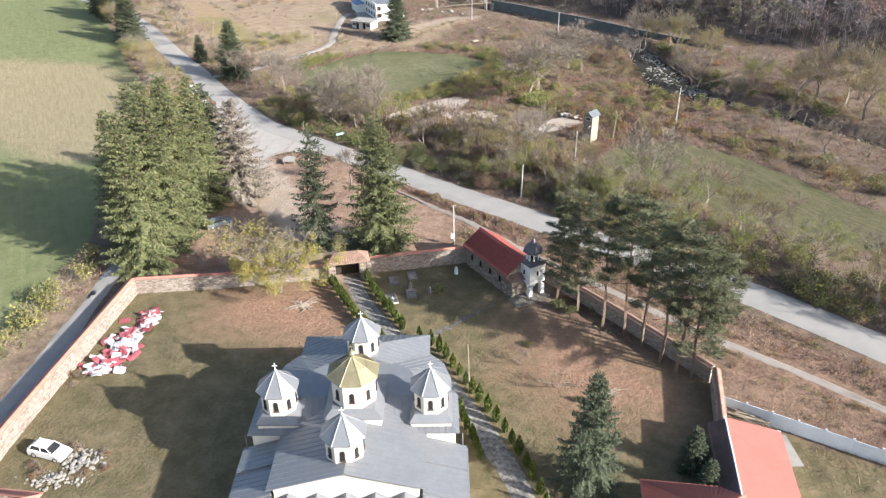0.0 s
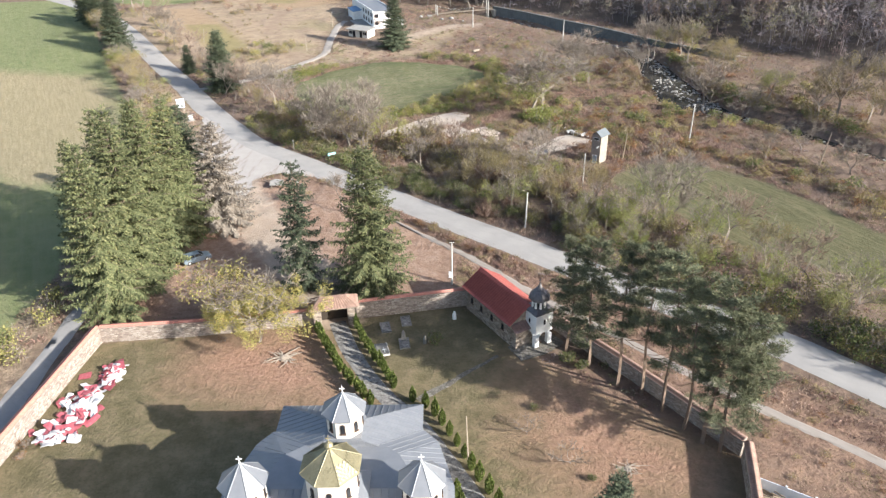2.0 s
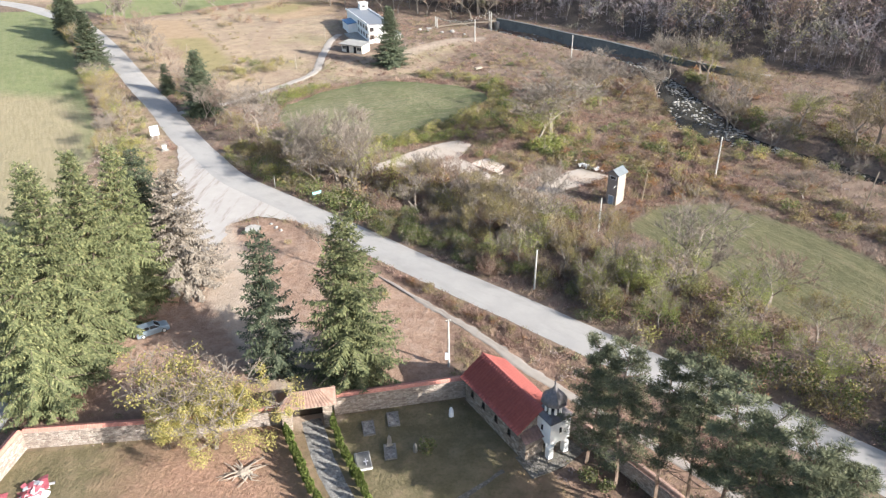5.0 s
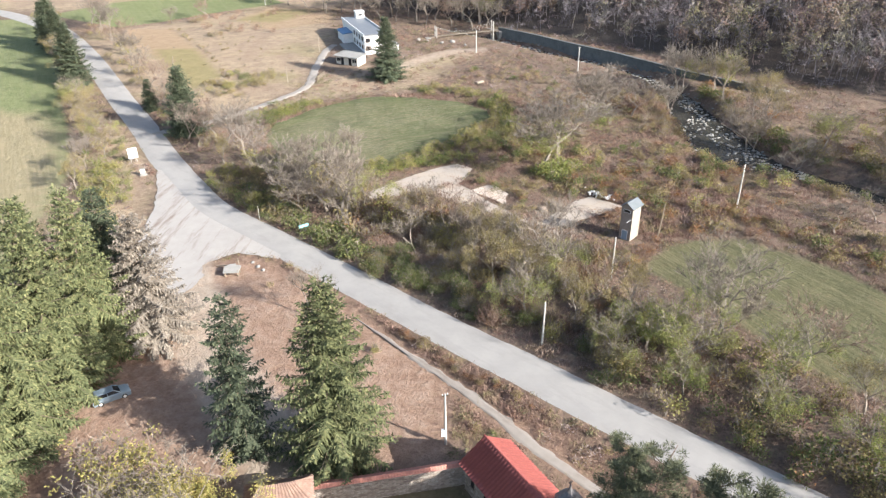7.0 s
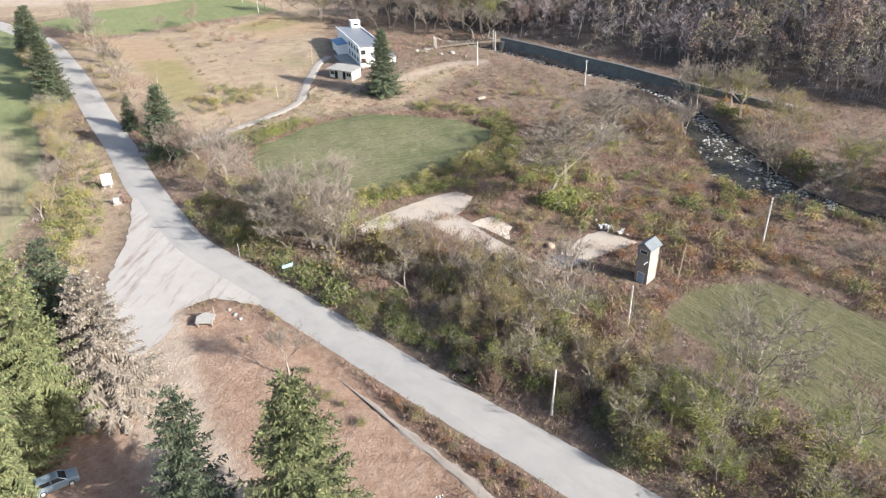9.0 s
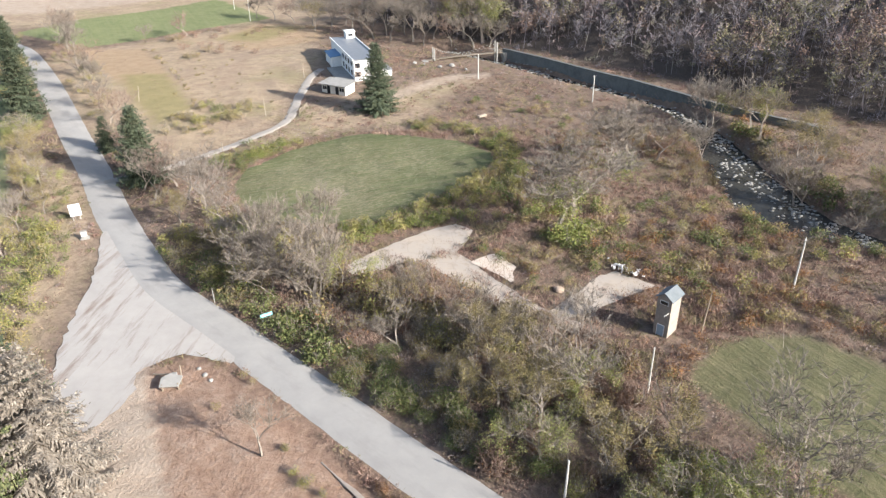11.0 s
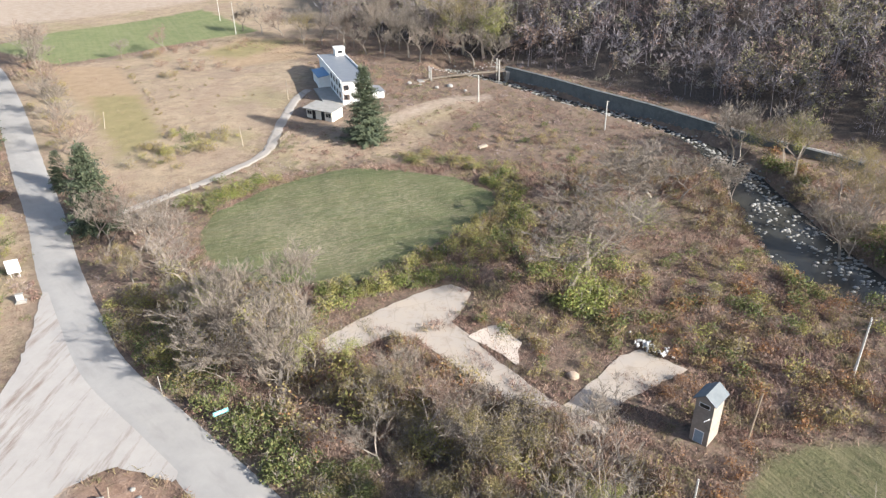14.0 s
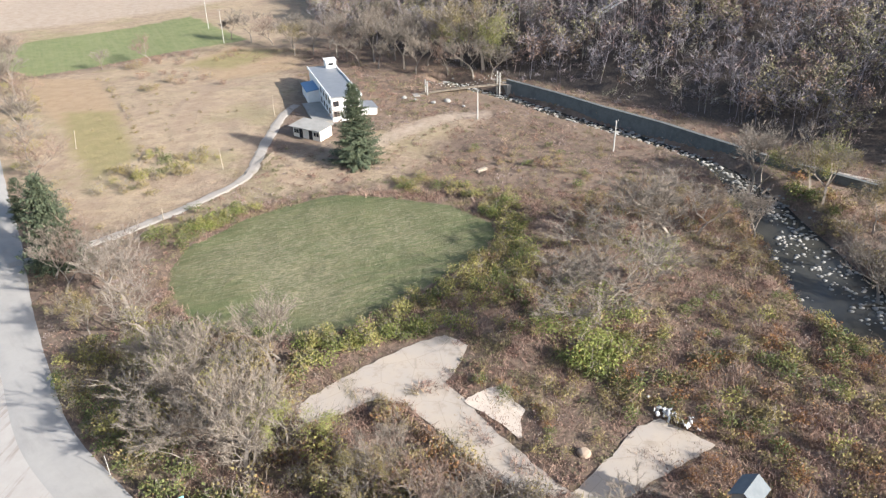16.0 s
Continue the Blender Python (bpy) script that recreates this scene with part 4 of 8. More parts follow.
def tree(name, meshes, x, y, label, category="tree", group="", size=1.0, turn=0.0, part_names=("trunk", "crown"), sink=0.0):
    """A tree of a trunk and a crown, standing on the ground."""
    ob = thing(name, x, y, ground_at(x, y) - sink, turn, label, category, group)
    ob.scale = (size, size, size)
    for n, me in zip(part_names, meshes):
        if me:
            part(n, me, None, ob)
    return ob


ROADSIDE = [(-71.5, 184, 0.62), (-76, 192, 0.7), (-80.5, 199.5, 0.6), (-86.5, 208, 0.72), (-93.5, 219, 0.66), (-100.5, 233, 0.75), (-108, 246, 0.7), (-115.5, 257, 0.66), (-121, 266, 0.7), (-133, 287, 0.8), (-140, 297, 0.7)]


def plant_trees():
    tall = [spruce_meshes("spruce", s, 25.5, r, SPRUCE, 0.05, 1.05, 0.0, 0.80, 3) for s, r in ((3, 6.5), (8, 6.2))]
    for i, (x, y, k, turn) in enumerate(((-43.7, 91.0, 0.96, 10), (-48.4, 97.5, 0.88, 80), (-43.0, 98.5, 1.04, 200), (-47.6, 104.5, 0.96, 150), (-42.6, 106.0, 1.0, 300), (-46.2, 112.5, 0.90, 40), (-41.4, 113.5, 0.93, 260))):
        tree("spruce", tall[i % 2], x, y, "tall full green spruce in a dense row", "tree", "spruces along the lane", k, turn)
    dark = spruce_meshes("dark_spruce", 21, 20.0, 6.2, SPRUCE_DARK, 0.06)
    tree("spruce", dark, -42.6, 122.0, "dark green spruce at the end of the row", "tree", "spruces along the lane", 1.0, 30)
    larch = spruce_meshes("larch", 5, 18.5, 6.8, LARCH, 0.14, 0.95, 0.12)
    tree("larch", larch, -36.3, 117.6, "pale brown half-bare larch beside the dirt lane", "tree", "", 1.0, 0)
    thin = spruce_meshes("thin_spruce", 31, 19.5, 3.9, SPRUCE_DARK, 0.10, 0.8, 0.22, 0.6)
    tree("spruce", thin, -19.2, 96.6, "slim sparse dark spruce in front of the gate", "tree", "spruces by the gate", 1.0, 50)
    full = spruce_meshes("full_spruce", 41, 22.0, 6.9, SPRUCE, 0.07)
    tree("spruce", full, -9.6, 95.6, "broad green spruce standing behind the stone wall", "tree", "spruces by the gate", 1.0, 120)
    young = tree("spruce", dark, 13.4, 48.3, "young dark spruce alone on the churchyard grass", "tree", "", 0.70, 200)
    young.scale = (0.58, 0.58, 0.70)
    house = spruce_meshes("house_spruce", 47, 16.6, 6.0, SPRUCE_DARK, 0.03, 1.4, 0.0, 0.85, 3)
    tree("spruce", house, -14.3, 235.7, "dark full spruce in front of the white house", "tree", "", 1.0, 90)
    small = spruce_meshes("small_spruce", 51, 13.0, 4.3, SPRUCE_DARK, 0.04, 1.15, fine=3)
    for x, y, k in ((-58.0, 197.4, 1.2), (-99.8, 233.0, 1.3), (-122.5, 270.0, 1.25), (-129.5, 279.0, 1.0), (-72.0, 213.6, 0.6), (-117.0, 262.0, 1.05), (-106.0, 243.0, 0.8)):
        tree("spruce", small, x, y, "small dark spruce beside the country road", "tree", "spruces along the road", k, x * 7)
    for x, y, k in ((24.2, 50.6, 0.40), (24.4, 47.0, 0.36)):
        tree("spruce", small, x, y, "young spruce against the stone wall", "tree", "young spruces by the wall", k, y * 20)
    pines = [pine_meshes("pine", q, 18.5, l) for q, l in ((2, 0.0), (7, 0.05), (12, -0.04))]
    low_pines = [pine_meshes("low_pine", q, 17.0, 0.02, 0.14, 44) for q in (18, 23)]
    for i, (x, y, k, turn) in enumerate(((15.4, 81.4, 0.88, 0), (17.7, 78.4, 0.98, 140), (20.3, 74.8, 0.98, 250), (22.6, 73.0, 1.02, 20), (24.25, 70.2, 1.03, 160), (25.75, 67.55, 0.98, 290), (27.05, 65.4, 1.0, 210), (28.6, 64.3, 0.96, 70), (30.4, 65.6, 0.86, 120))):
        tree("pine", low_pines[i % 2] if i in (0, 1, 7) else pines[i % 3], x, y, "tall pine with a bare reddish trunk by the wall", "tree", "pines along the wall", k, turn).scale = (k * (0.92 if i < 5 else 1.0), k * (0.92 if i < 5 else 1.0), k)

    walnut = bare_meshes("walnut", 11, 10.2, 1.5, 4, PALE_TWIG, LEAF_WALNUT, 150.0, 0.13, 16, True, 3, 0.11, None, 0.3)
    tree("walnut_tree", walnut, -23.0, 84.0, "spreading tree with yellow-green autumn leaves", "tree", "", 0.92, 20, ("trunk", "crown"))
    tree("walnut_tree", bare_meshes("walnut_bare", 17, 9.5, 1.3, 4, PALE_TWIG, LEAF_WALNUT, 6.0, 0.22, 14), -28.2, 87.9, "half-bare tree with pale branches behind the wall", "tree", "", 1.0, 70, ("trunk", "crown"))

    bare = [bare_meshes("bare_tree", s, 12.0, sp, 4, tw, None, per_tip=14) for s, sp, tw in ((61, 0.75, TWIG), (62, 0.6, PALE_TWIG), (63, 0.9, TWIG), (64, 0.8, RED_TWIG))]
    leafed = [bare_meshes("leafing_tree", s, 11.0, 0.8, 4, tw, lf, n, 0.125, 4, low, hang=hang) for s, tw, lf, n, low, hang in ((71, TWIG, LEAF_YELLOW, 22.0, True, 0.2), (72, PALE_TWIG, LEAF_OLIVE, 18.0, False, 0.0), (73, TWIG, LEAF_FRESH, 24.0, True, 0.2))]
    tree("leafing_tree", bare_meshes("broad_tree", 83, 14.0, 0.95, 5, TWIG, LEAF_FRESH, 14.0, 0.15, 24, True, 2, 0.10, None, 0.20), 21.8, 176.0, "broad bare tree with bright green leaves on its lower limbs", "tree", "leafing trees in the valley", 1.0, 40).scale = (1.5, 1.5, 0.95)
    tree("bare_tree", bare_meshes("mauve_tree", 87, 13.5, 0.95, 5, TWIG, None, per_tip=24, split=2, first=0.10), 25.0, 180.5, "broad leafless tree with mauve-grey twigs", "tree", "bare trees in the valley", 1.0, 10).scale = (1.4, 1.4, 1.0)
    broad = [bare_meshes("broad_bare_tree", s, 13.5, 0.85, 5, TWIG, None, per_tip=20, split=2, first=0.14) for s in (85, 86)]
    for x, y, k, turn in ((39.8, 199.3, 1.08, 0), (36.4, 202.0, 0.92, 130), (46.0, 204.5, 0.75, 220), (-20.0, 157.0, 0.85, 60), (-27.5, 164.5, 0.75, 200), (6.0, 141.5, 0.62, 300)):
        tree("bare_tree", broad[int(x) % 2], x, y, "broad leafless tree with pale grey branches", "tree", "bare trees in the valley", k, turn).scale = (k * 1.3, k * 1.3, k)
    fans = [bare_meshes("fan_tree", q, 10.5, 0.62, 5, PALE_TWIG, None, per_tip=11, split=2, first=0.07) for q in (91, 92, 93)]
    for i, (x, y, k) in enumerate(((-15.8, 153.6, 0.86), (-19.6, 157.4, 0.95), (-22.9, 155.2, 0.74), (-25.6, 161.0, 0.90), (-17.4, 172.8, 0.66), (-31.5, 168.0, 0.72), (-2.8, 150.6, 0.86), (-3.6, 141.6, 0.70), (20.2, 141.6, 0.84), (37.2, 116.6, 0.95), (-53.0, 189.5, 0.80), (-56.5, 193.0, 0.85), (-61.5, 200.5, 0.78), (-65.0, 207.0, 0.84), (63.6, 226.3, 1.12), (69.3, 188.2, 0.92), (72.4, 176.0, 0.85), (86.5, 134.5, 0.80), (79.0, 137.0, 0.72), (75.5, 150.5, 0.66), (66.5, 146.0, 0.60))):
        tree("bare_tree", fans[i % 3], x, y, "leafless tree whose pale stems fan out from its foot", "tree", "bare trees in the valley", k, i * 97).scale = (k * 1.25, k * 1.25, k)
    for i, (x, y, k) in enumerate(ROADSIDE):
        tree("leafing_tree", leafed[(1, 0, 1)[i % 3]], x, y, "small yellowing roadside tree beside the field", "tree", "leafing trees in the valley", k, i * 83)
    for i, (x, y, k) in enumerate(((-46, 330, 1.0), (-38, 322, 0.9), (-34, 330, 1.1), (-27, 318, 1.0), (-22, 308, 0.85), (-16, 304, 1.0), (-12, 314, 1.2), (-5, 298, 0.9), (-2, 308, 1.15), (4, 300, 1.0), (11, 294, 0.95), (-24, 328, 1.2), (-8, 322, 1.2), (6, 312, 1.2), (16, 293, 0.9), (-54, 336, 0.9), (-62, 340, 0.85), (-70, 345, 0.8))):
        tree("bare_tree", (bare + broad)[i % 6], x, y, "bare grey-brown tree at the foot of the woods", "tree", "bare trees in the valley", k * 0.95, i * 113)
    willow = bare_meshes("willow", 95, 13.0, 0.7, 4, PALE_TWIG, LEAF_OLIVE, 10.0, 0.18, 13, False, 3, 0.16, None, 0.12)
    for i, (x, y, k) in enumerate(((70.8, 214.3, 0.95), (92.2, 170.0, 1.20), (97.5, 166.0, 1.05), (104.0, 172.0, 1.1), (74.5, 204.0, 0.7))):
        tree("willow_tree", willow, x, y, "pale willow with thinning yellowish leaves by the river", "tree", "willows by the river", k, i * 71)
    for i, (x, y, k) in enumerate(((44.0, 92.0, 0.8), (50.5, 85.5, 0.86), (57.5, 78.5, 0.8), (63.0, 72.0, 0.9), (12.5, 121.0, 0.78), (18.7, 119.2, 0.86), (26.8, 113.2, 0.8), (30.2, 109.6, 0.84), (8.6, 130.8, 0.8), (17.6, 130.6, 0.78))):
        tree("leafing_tree", leafed[(2, 0, 1)[i % 3]], x, y, ("half-bare tree hung with dull green climbers", "tree with yellow-green leaves low in its crown", "thin tree with olive-brown autumn leaves")[i % 3], "tree", "leafing trees in the valley", k, i * 61)
    plan = [
        # x, y, mesh (0-3 bare, 4-6 with leaves), size
        (22.0, 111.5, 4, 0.70), (29.0, 105.0, 6, 0.62), (5.0, 131.0, 5, 0.60), (37.0, 99.5, 4, 0.66), (37.2, 116.8, 2, 1.12), (33.0, 113.5, 6, 0.89),
        (18.9, 131.8, 2, 1.06), (-16.6, 153.7, 1, 1.12), (-13.2, 157.0, 4, 0.85), (-17.6, 170.5, 1, 0.9), (-24.5, 163.0, 1, 1.06),
        (-29.5, 167.0, 4, 0.89), (-36.5, 178.0, 2, 0.89), (-41.5, 184.0, 0, 0.94), (-46.5, 189.0, 2, 0.92), (-50.5, 194.5, 3, 0.83), (-44.0, 177.5, 5, 0.71),
        (-3.8, 149.5, 5, 0.73), (1.2, 144.5, 3, 0.83), (-17.3, 122.9, 1, 0.60), (8.0, 139.0, 5, 0.83), (13.0, 127.5, 5, 0.85), (27.0, 122.5, 5, 0.83), (44.5, 108.5, 3, 0.83),
        (62.3, 224.5, 0, 1.24), (70.5, 219.0, 4, 1.18), (67.5, 187.5, 2, 1.06), (73.0, 192.5, 5, 1.00), (78.0, 205.0, 5, 0.94), (80.5, 181.0, 4, 1.00), (88.0, 170.0, 5, 0.94), (55.0, 203.5, 1, 0.73),
        (-84.0, 238.0, 0, 0.78), (-78.0, 229.5, 3, 0.81), (-90.5, 249.5, 0, 0.91), (-98.0, 262.0, 3, 0.91), (-108.5, 279.0, 0, 1.04), (-66.0, 211.5, 3, 0.72), (-119.0, 296.0, 0, 1.10), (-127.0, 306.0, 3, 1.04),
        (-78.0, 190.0, 5, 0.81), (-72.0, 176.0, 0, 0.72), (-84.5, 203.5, 5, 0.81), (-91.5, 214.5, 4, 0.78), (-105.0, 242.0, 4, 0.81), (-111.0, 251.0, 5, 0.91), (-70.5, 168.0, 5, 0.65),
        (-88.0, 318.0, 3, 0.71), (-99.0, 309.0, 0, 0.53), (-21.6, 256.4, 3, 0.42), (-8.5, 303.0, 0, 1.18), (8.0, 306.0, 5, 1.83), (14.0, 301.0, 4, 1.77), (-18.0, 312.0, 1, 1.30), (-30.0, 318.0, 0, 1.06), (-44.0, 322.0, 5, 0.94), (2.0, 318.0, 2, 1.30), (-14.0, 328.0, 1, 1.30),
        (98.0, 158.0, 5, 1.18), (104.0, 149.0, 4, 1.30), (92.0, 178.0, 3, 1.06), (56.5, 91.0, 6, 0.71), (52.0, 96.0, 3, 0.73), (60.5, 84.0, 0, 0.71), (48.0, 101.5, 5, 0.73), (41.0, 106.5, 6, 0.83), (68.0, 74.0, 6, 0.83), (74.0, 67.0, 5, 0.83),
    ]
    for i, (x, y, k, s) in enumerate(plan):
        if k < 4:
            tree("bare_tree", bare[k], x, y, ("bare grey-brown tree standing in the scrub", "leafless pale-barked tree standing in the scrub", "bare spreading tree with dark limbs", "bare reddish-twigged tree at the roadside")[k], "tree", "bare trees in the valley", s, i * 67, ("trunk", "crown"))
        else:
            tree("leafing_tree", leafed[k - 4], x, y, ("tree with yellow-green leaves low in its crown", "thin tree with olive-brown autumn leaves", "half-bare tree hung with dull green climbers")[k - 4], "tree", "leafing trees in the valley", s, i * 53, ("trunk", "crown"))


def scrub_mask(x, y):
    """Where the rough growth stands: not on roads, fields, yards, water or the hill."""
    ok = np.ones(np.shape(x), bool)
    for poly in (PLAZA_OUTLINE, OVAL, RIGHT_FIELD, YARD, FAR_FIELD, FORECOURT, LEFT_FIELD, PAD_OUTLINE, SLAB_OUTLINE):
        ok &= ~inside(x, y, poly)
    ok &= ~((x > 24.5) & (x < 36) & (y > 30) & (y < 57.5) & (x < 36 - (57 - y) * 0.1))
    for line, half in ((MAIN_ROAD, 3.6), (DRIVE, 1.9), (TRACK_LINE, 1.3), (WEST_LANE, 2.0), ([(-52, 165), (-45, 145), (-40, 136)], 6.0), ([(-8, 250), (4, 262), (13, 262)], 2.5), ([(-22, 262), (-33, 285)], 8.0), ([(-27, 250), (-22, 252)], 6.0), ([(31, 145.5), (31.5, 145.5)], 2.2)):
        ok &= to_line(x, y, line)[0] > half
    ok &= to_river(x, y) > 4.0
    away = (x - 10) * 0.666 + (y - 296) * 0.746
    ok &= away < 6
    ok &= (y < 330) & (x < 120) & (x > -130)
    return ok


def plant_scrub():
    rnd = np.random.RandomState(5)
    kinds = []
    plain = []
    for k, (leaf, twig, n, st, h) in enumerate(((LEAF_OLIVE, TWIG, 640, 50, 2.0), (LEAF_GREEN, TWIG, 900, 30, 1.9), (LEAF_RUST, RED_TWIG, 480, 70, 1.5), (LEAF_STRAW, TWIG, 620, 40, 2.4), (LEAF_OLIVE, PALE_TWIG, 260, 110, 2.2), (LEAF_RUST, RED_TWIG, 110, 170, 1.9), (LEAF_GREEN, TWIG, 700, 30, 1.7), (LEAF_OLIVE, RED_TWIG, 440, 80, 1.7), (LEAF_FRESH, TWIG, 900, 24, 2.3))):
        kinds.append(shrub_mesh("shrub", 100 + k, 1.9, h, leaf, twig, int(n * 1.6), int(st * 0.95), 0.11))
        plain.append(shrub_mesh("far_shrub", 140 + k, 1.9, h, leaf, twig, int(n * 0.29), int(st * 0.22), 0.195))
    labels = ("olive-brown autumn bush in the scrub", "dull green bramble bush in the scrub", "low rusty-leaved bush in the scrub", "yellow-green bush with autumn leaves", "pale-twigged half-bare bush in the scrub", "bare reddish thicket in the scrub", "low green bramble mound in the scrub", "brown autumn bush in the scrub", "bright green leafy bush in the scrub")

    spots = []

    def bush(x, y, k, s):
        spots.append((x, y, k, pose(x, y, ground_at(x, y) - 0.05, 0, 0, rnd.rand() * 360) @ Matrix.Diagonal((s * rnd.uniform(0.85, 1.25), s * rnd.uniform(0.85, 1.25), s * rnd.uniform(0.8, 1.2), 1))))

    def patch(line, width, count, mix, lo, hi):
        p = curve_points(line, 0.5)
        for _ in range(count):
            c = p[rnd.randint(len(p))] + rnd.normal(size=2) * width
            if scrub_mask(*c):
                bush(*c, mix[rnd.randint(len(mix))], rnd.uniform(lo, hi))

    patch([(-33, 158), (-20, 146.5), (-8, 136), (4, 125)], 2.6, 85, (1, 6, 1, 0, 6, 1), 0.7, 1.4)
    patch([(4, 126), (14, 117), (26, 104), (40, 92), (58, 76)], 2.6, 75, (0, 7, 4, 6, 3, 1, 5), 0.7, 1.35)
    patch([(16, 134), (24, 120), (34, 110), (48, 98)], 3.2, 75, (0, 4, 3, 7, 6, 5), 0.8, 1.4)
    patch([(-30, 172), (-18, 162), (-6, 152), (6, 143), (14, 136)], 4.0, 130, (0, 4, 4, 7, 3, 5, 4), 0.8, 1.6)
    patch([(0, 152), (10, 146), (20, 139)], 2.8, 75, (5, 7, 5, 4, 0), 0.9, 1.6)
    patch([(-14, 175), (-4, 181), (6, 190), (13, 200), (15, 208)], 1.5, 100, (3, 3, 1, 0, 6), 0.6, 1.1)
    patch([(-40, 204), (-30, 215), (-46, 210)], 1.8, 22, (1, 6, 3), 0.5, 1.0)
    patch([(-6, 225), (6, 223), (14, 214)], 1.6, 44, (1, 3, 0, 6), 0.6, 1.0)
    patch([(12, 190), (24, 178), (34, 170), (46, 168), (54, 176)], 5.5, 130, (2, 7, 5, 0, 1, 3), 0.6, 1.3)
    patch([(20, 172), (30, 166), (40, 158)], 3.0, 30, (1, 7, 6, 0), 0.6, 1.1)
    patch([(28, 206), (40, 214), (50, 210), (52, 196)], 5.0, 75, (2, 7, 5, 0, 4), 0.6, 1.1)
    patch([(36, 152), (48, 152), (60, 146), (70, 134), (80, 118)], 3.2, 80, (5, 7, 2, 0), 0.6, 1.1)
    patch([(70, 226), (80, 200), (90, 178), (104, 155)], 5.0, 45, (2, 7, 0, 3, 5), 0.7, 1.4)
    patch([(-62, 208), (-80, 233), (-100, 264), (-122, 300)], 2.6, 55, (4, 5, 0, 3, 4), 0.6, 1.2)
    patch([(-68, 166), (-78, 187), (-92, 210), (-106, 236), (-124, 268), (-138, 292)], 2.4, 68, (4, 3, 0, 7, 1), 0.6, 1.2)
    patch([(-46, 180), (-38, 176), (-28, 172), (-14, 170)], 3.0, 60, (0, 3, 4, 7, 1), 0.7, 1.4)
    patch([(33, 136), (34, 146), (33, 166), (44, 160)], 3.0, 40, (5, 5, 7, 2), 0.6, 1.1)
    patch([(-61, 148), (-64, 160), (-68, 176), (-71, 190)], 1.8, 34, (3, 1, 0, 6, 4), 0.4, 0.95)
    patch([(-60, 222), (-52, 232), (-62, 238)], 4.0, 34, (0, 4, 6, 3), 0.5, 1.0)
    patch([(-52, 290), (-70, 300), (-84, 300)], 3.5, 12, (5, 4, 5, 7), 0.6, 1.2)
    patch([(-48, 236), (-60, 262), (-76, 280)], 8.0, 40, (4, 7, 0), 0.25, 0.5)
    patch([(24, 190), (30, 226), (20, 236), (6, 240)], 4.0, 60, (4, 7, 0, 1, 5), 0.5, 1.0)
    patch([(-95, 312), (-84, 318), (-60, 326)], 3.0, 18, (5, 4, 7), 0.5, 1.0)
    patch([(-52, 92), (-54, 80), (-57, 60), (-60, 40)], 2.0, 46, (3, 1, 6, 3), 0.7, 1.4)
    patch([(-12, 128), (-2, 117), (8, 106), (20, 95), (36, 80), (50, 66)], 0.7, 55, (0, 7, 2, 5), 0.25, 0.55)
    patch([(-12, 117), (-4, 110), (2, 104), (8, 97)], 1.2, 22, (1, 3, 6, 0), 0.3, 0.6)
    patch([(4, 122), (0, 118)], 1.2, 4, (6,), 0.4, 0.6)
    patch([(-16, 120), (-22, 125), (-25, 131)], 1.4, 8, (0, 6), 0.2, 0.45)

    patch([(58, 226), (56.5, 210), (56, 196), (55, 184), (60, 172), (70, 166), (80, 157)], 1.5, 70, (7, 5, 0, 1, 2), 0.6, 1.1)
    patch([(69, 222), (71, 208), (72, 196), (76, 184), (84, 174), (94, 160)], 2.6, 80, (7, 1, 0, 4, 6), 0.7, 1.4)
    patch([(36, 94), (47, 84.5), (59, 73), (72, 59), (84, 44)], 1.8, 80, (1, 7, 0, 4, 3), 0.8, 1.5)
    patch([(44, 94), (58, 82), (72, 68), (86, 52)], 3.0, 60, (0, 7, 4, 1, 3), 0.8, 1.6)
    patch([(34, 70), (42, 62), (52, 50)], 2.6, 60, (7, 2, 0), 0.2, 0.4)
    for x, y in ((-22.6, 136.8), (-24.6, 130.6), (-14.8, 123.7), (-13.2, 120.4), (-9.7, 117.2), (-7.4, 114.3), (-21.2, 135.2), (-11.6, 118.8)):
        bush(x, y, 3 if x > -20 else 0, rnd.uniform(0.35, 0.62))
    patch([(-94, 298), (-79, 274), (-65, 250), (-59, 237)], 0.7, 46, (4, 7, 0), 0.22, 0.45)
    patch([(-92, 312), (-88, 310)], 1.5, 8, (4, 5, 4), 0.9, 1.3)
    patch([(-77, 286), (-74, 284)], 1.0, 5, (7, 4), 0.7, 1.0)
    patch([(-64, 233), (-57, 229), (-50, 233), (-46, 240)], 1.6, 26, (4, 3, 0), 0.5, 1.0)
    patch([(-46, 205), (-40, 208), (-36, 211)], 1.2, 26, (1, 6, 3), 0.5, 0.9)
    patch([(-3, 163.4), (3.5, 156.6), (9, 150.2), (16, 145.6)], 0.9, 50, (5, 7, 2, 4), 0.7, 1.25)
    patch([(27, 155), (30, 153), (33, 154)], 0.9, 12, (5, 7, 2), 0.4, 0.8)
    patch([(8, 169), (12, 168), (15, 163), (16, 157)], 1.0, 22, (1, 7, 2, 0), 0.4, 0.8)
    patch([(20, 164), (32, 174), (44, 180), (50, 190), (46, 202), (36, 208)], 6.5, 70, (0, 7, 4, 1, 5), 0.5, 1.1)
    patch([(40, 150), (52, 152), (58, 162), (52, 172), (42, 168)], 4.5, 60, (5, 7, 2, 5), 0.5, 0.95)
    patch([(10, 228), (24, 232), (36, 224), (46, 222)], 5.0, 40, (7, 4, 0, 5), 0.35, 0.8)
    patch([(62, 142), (72, 132), (80, 118), (92, 102)], 2.2, 50, (1, 7, 0, 4), 0.7, 1.3)
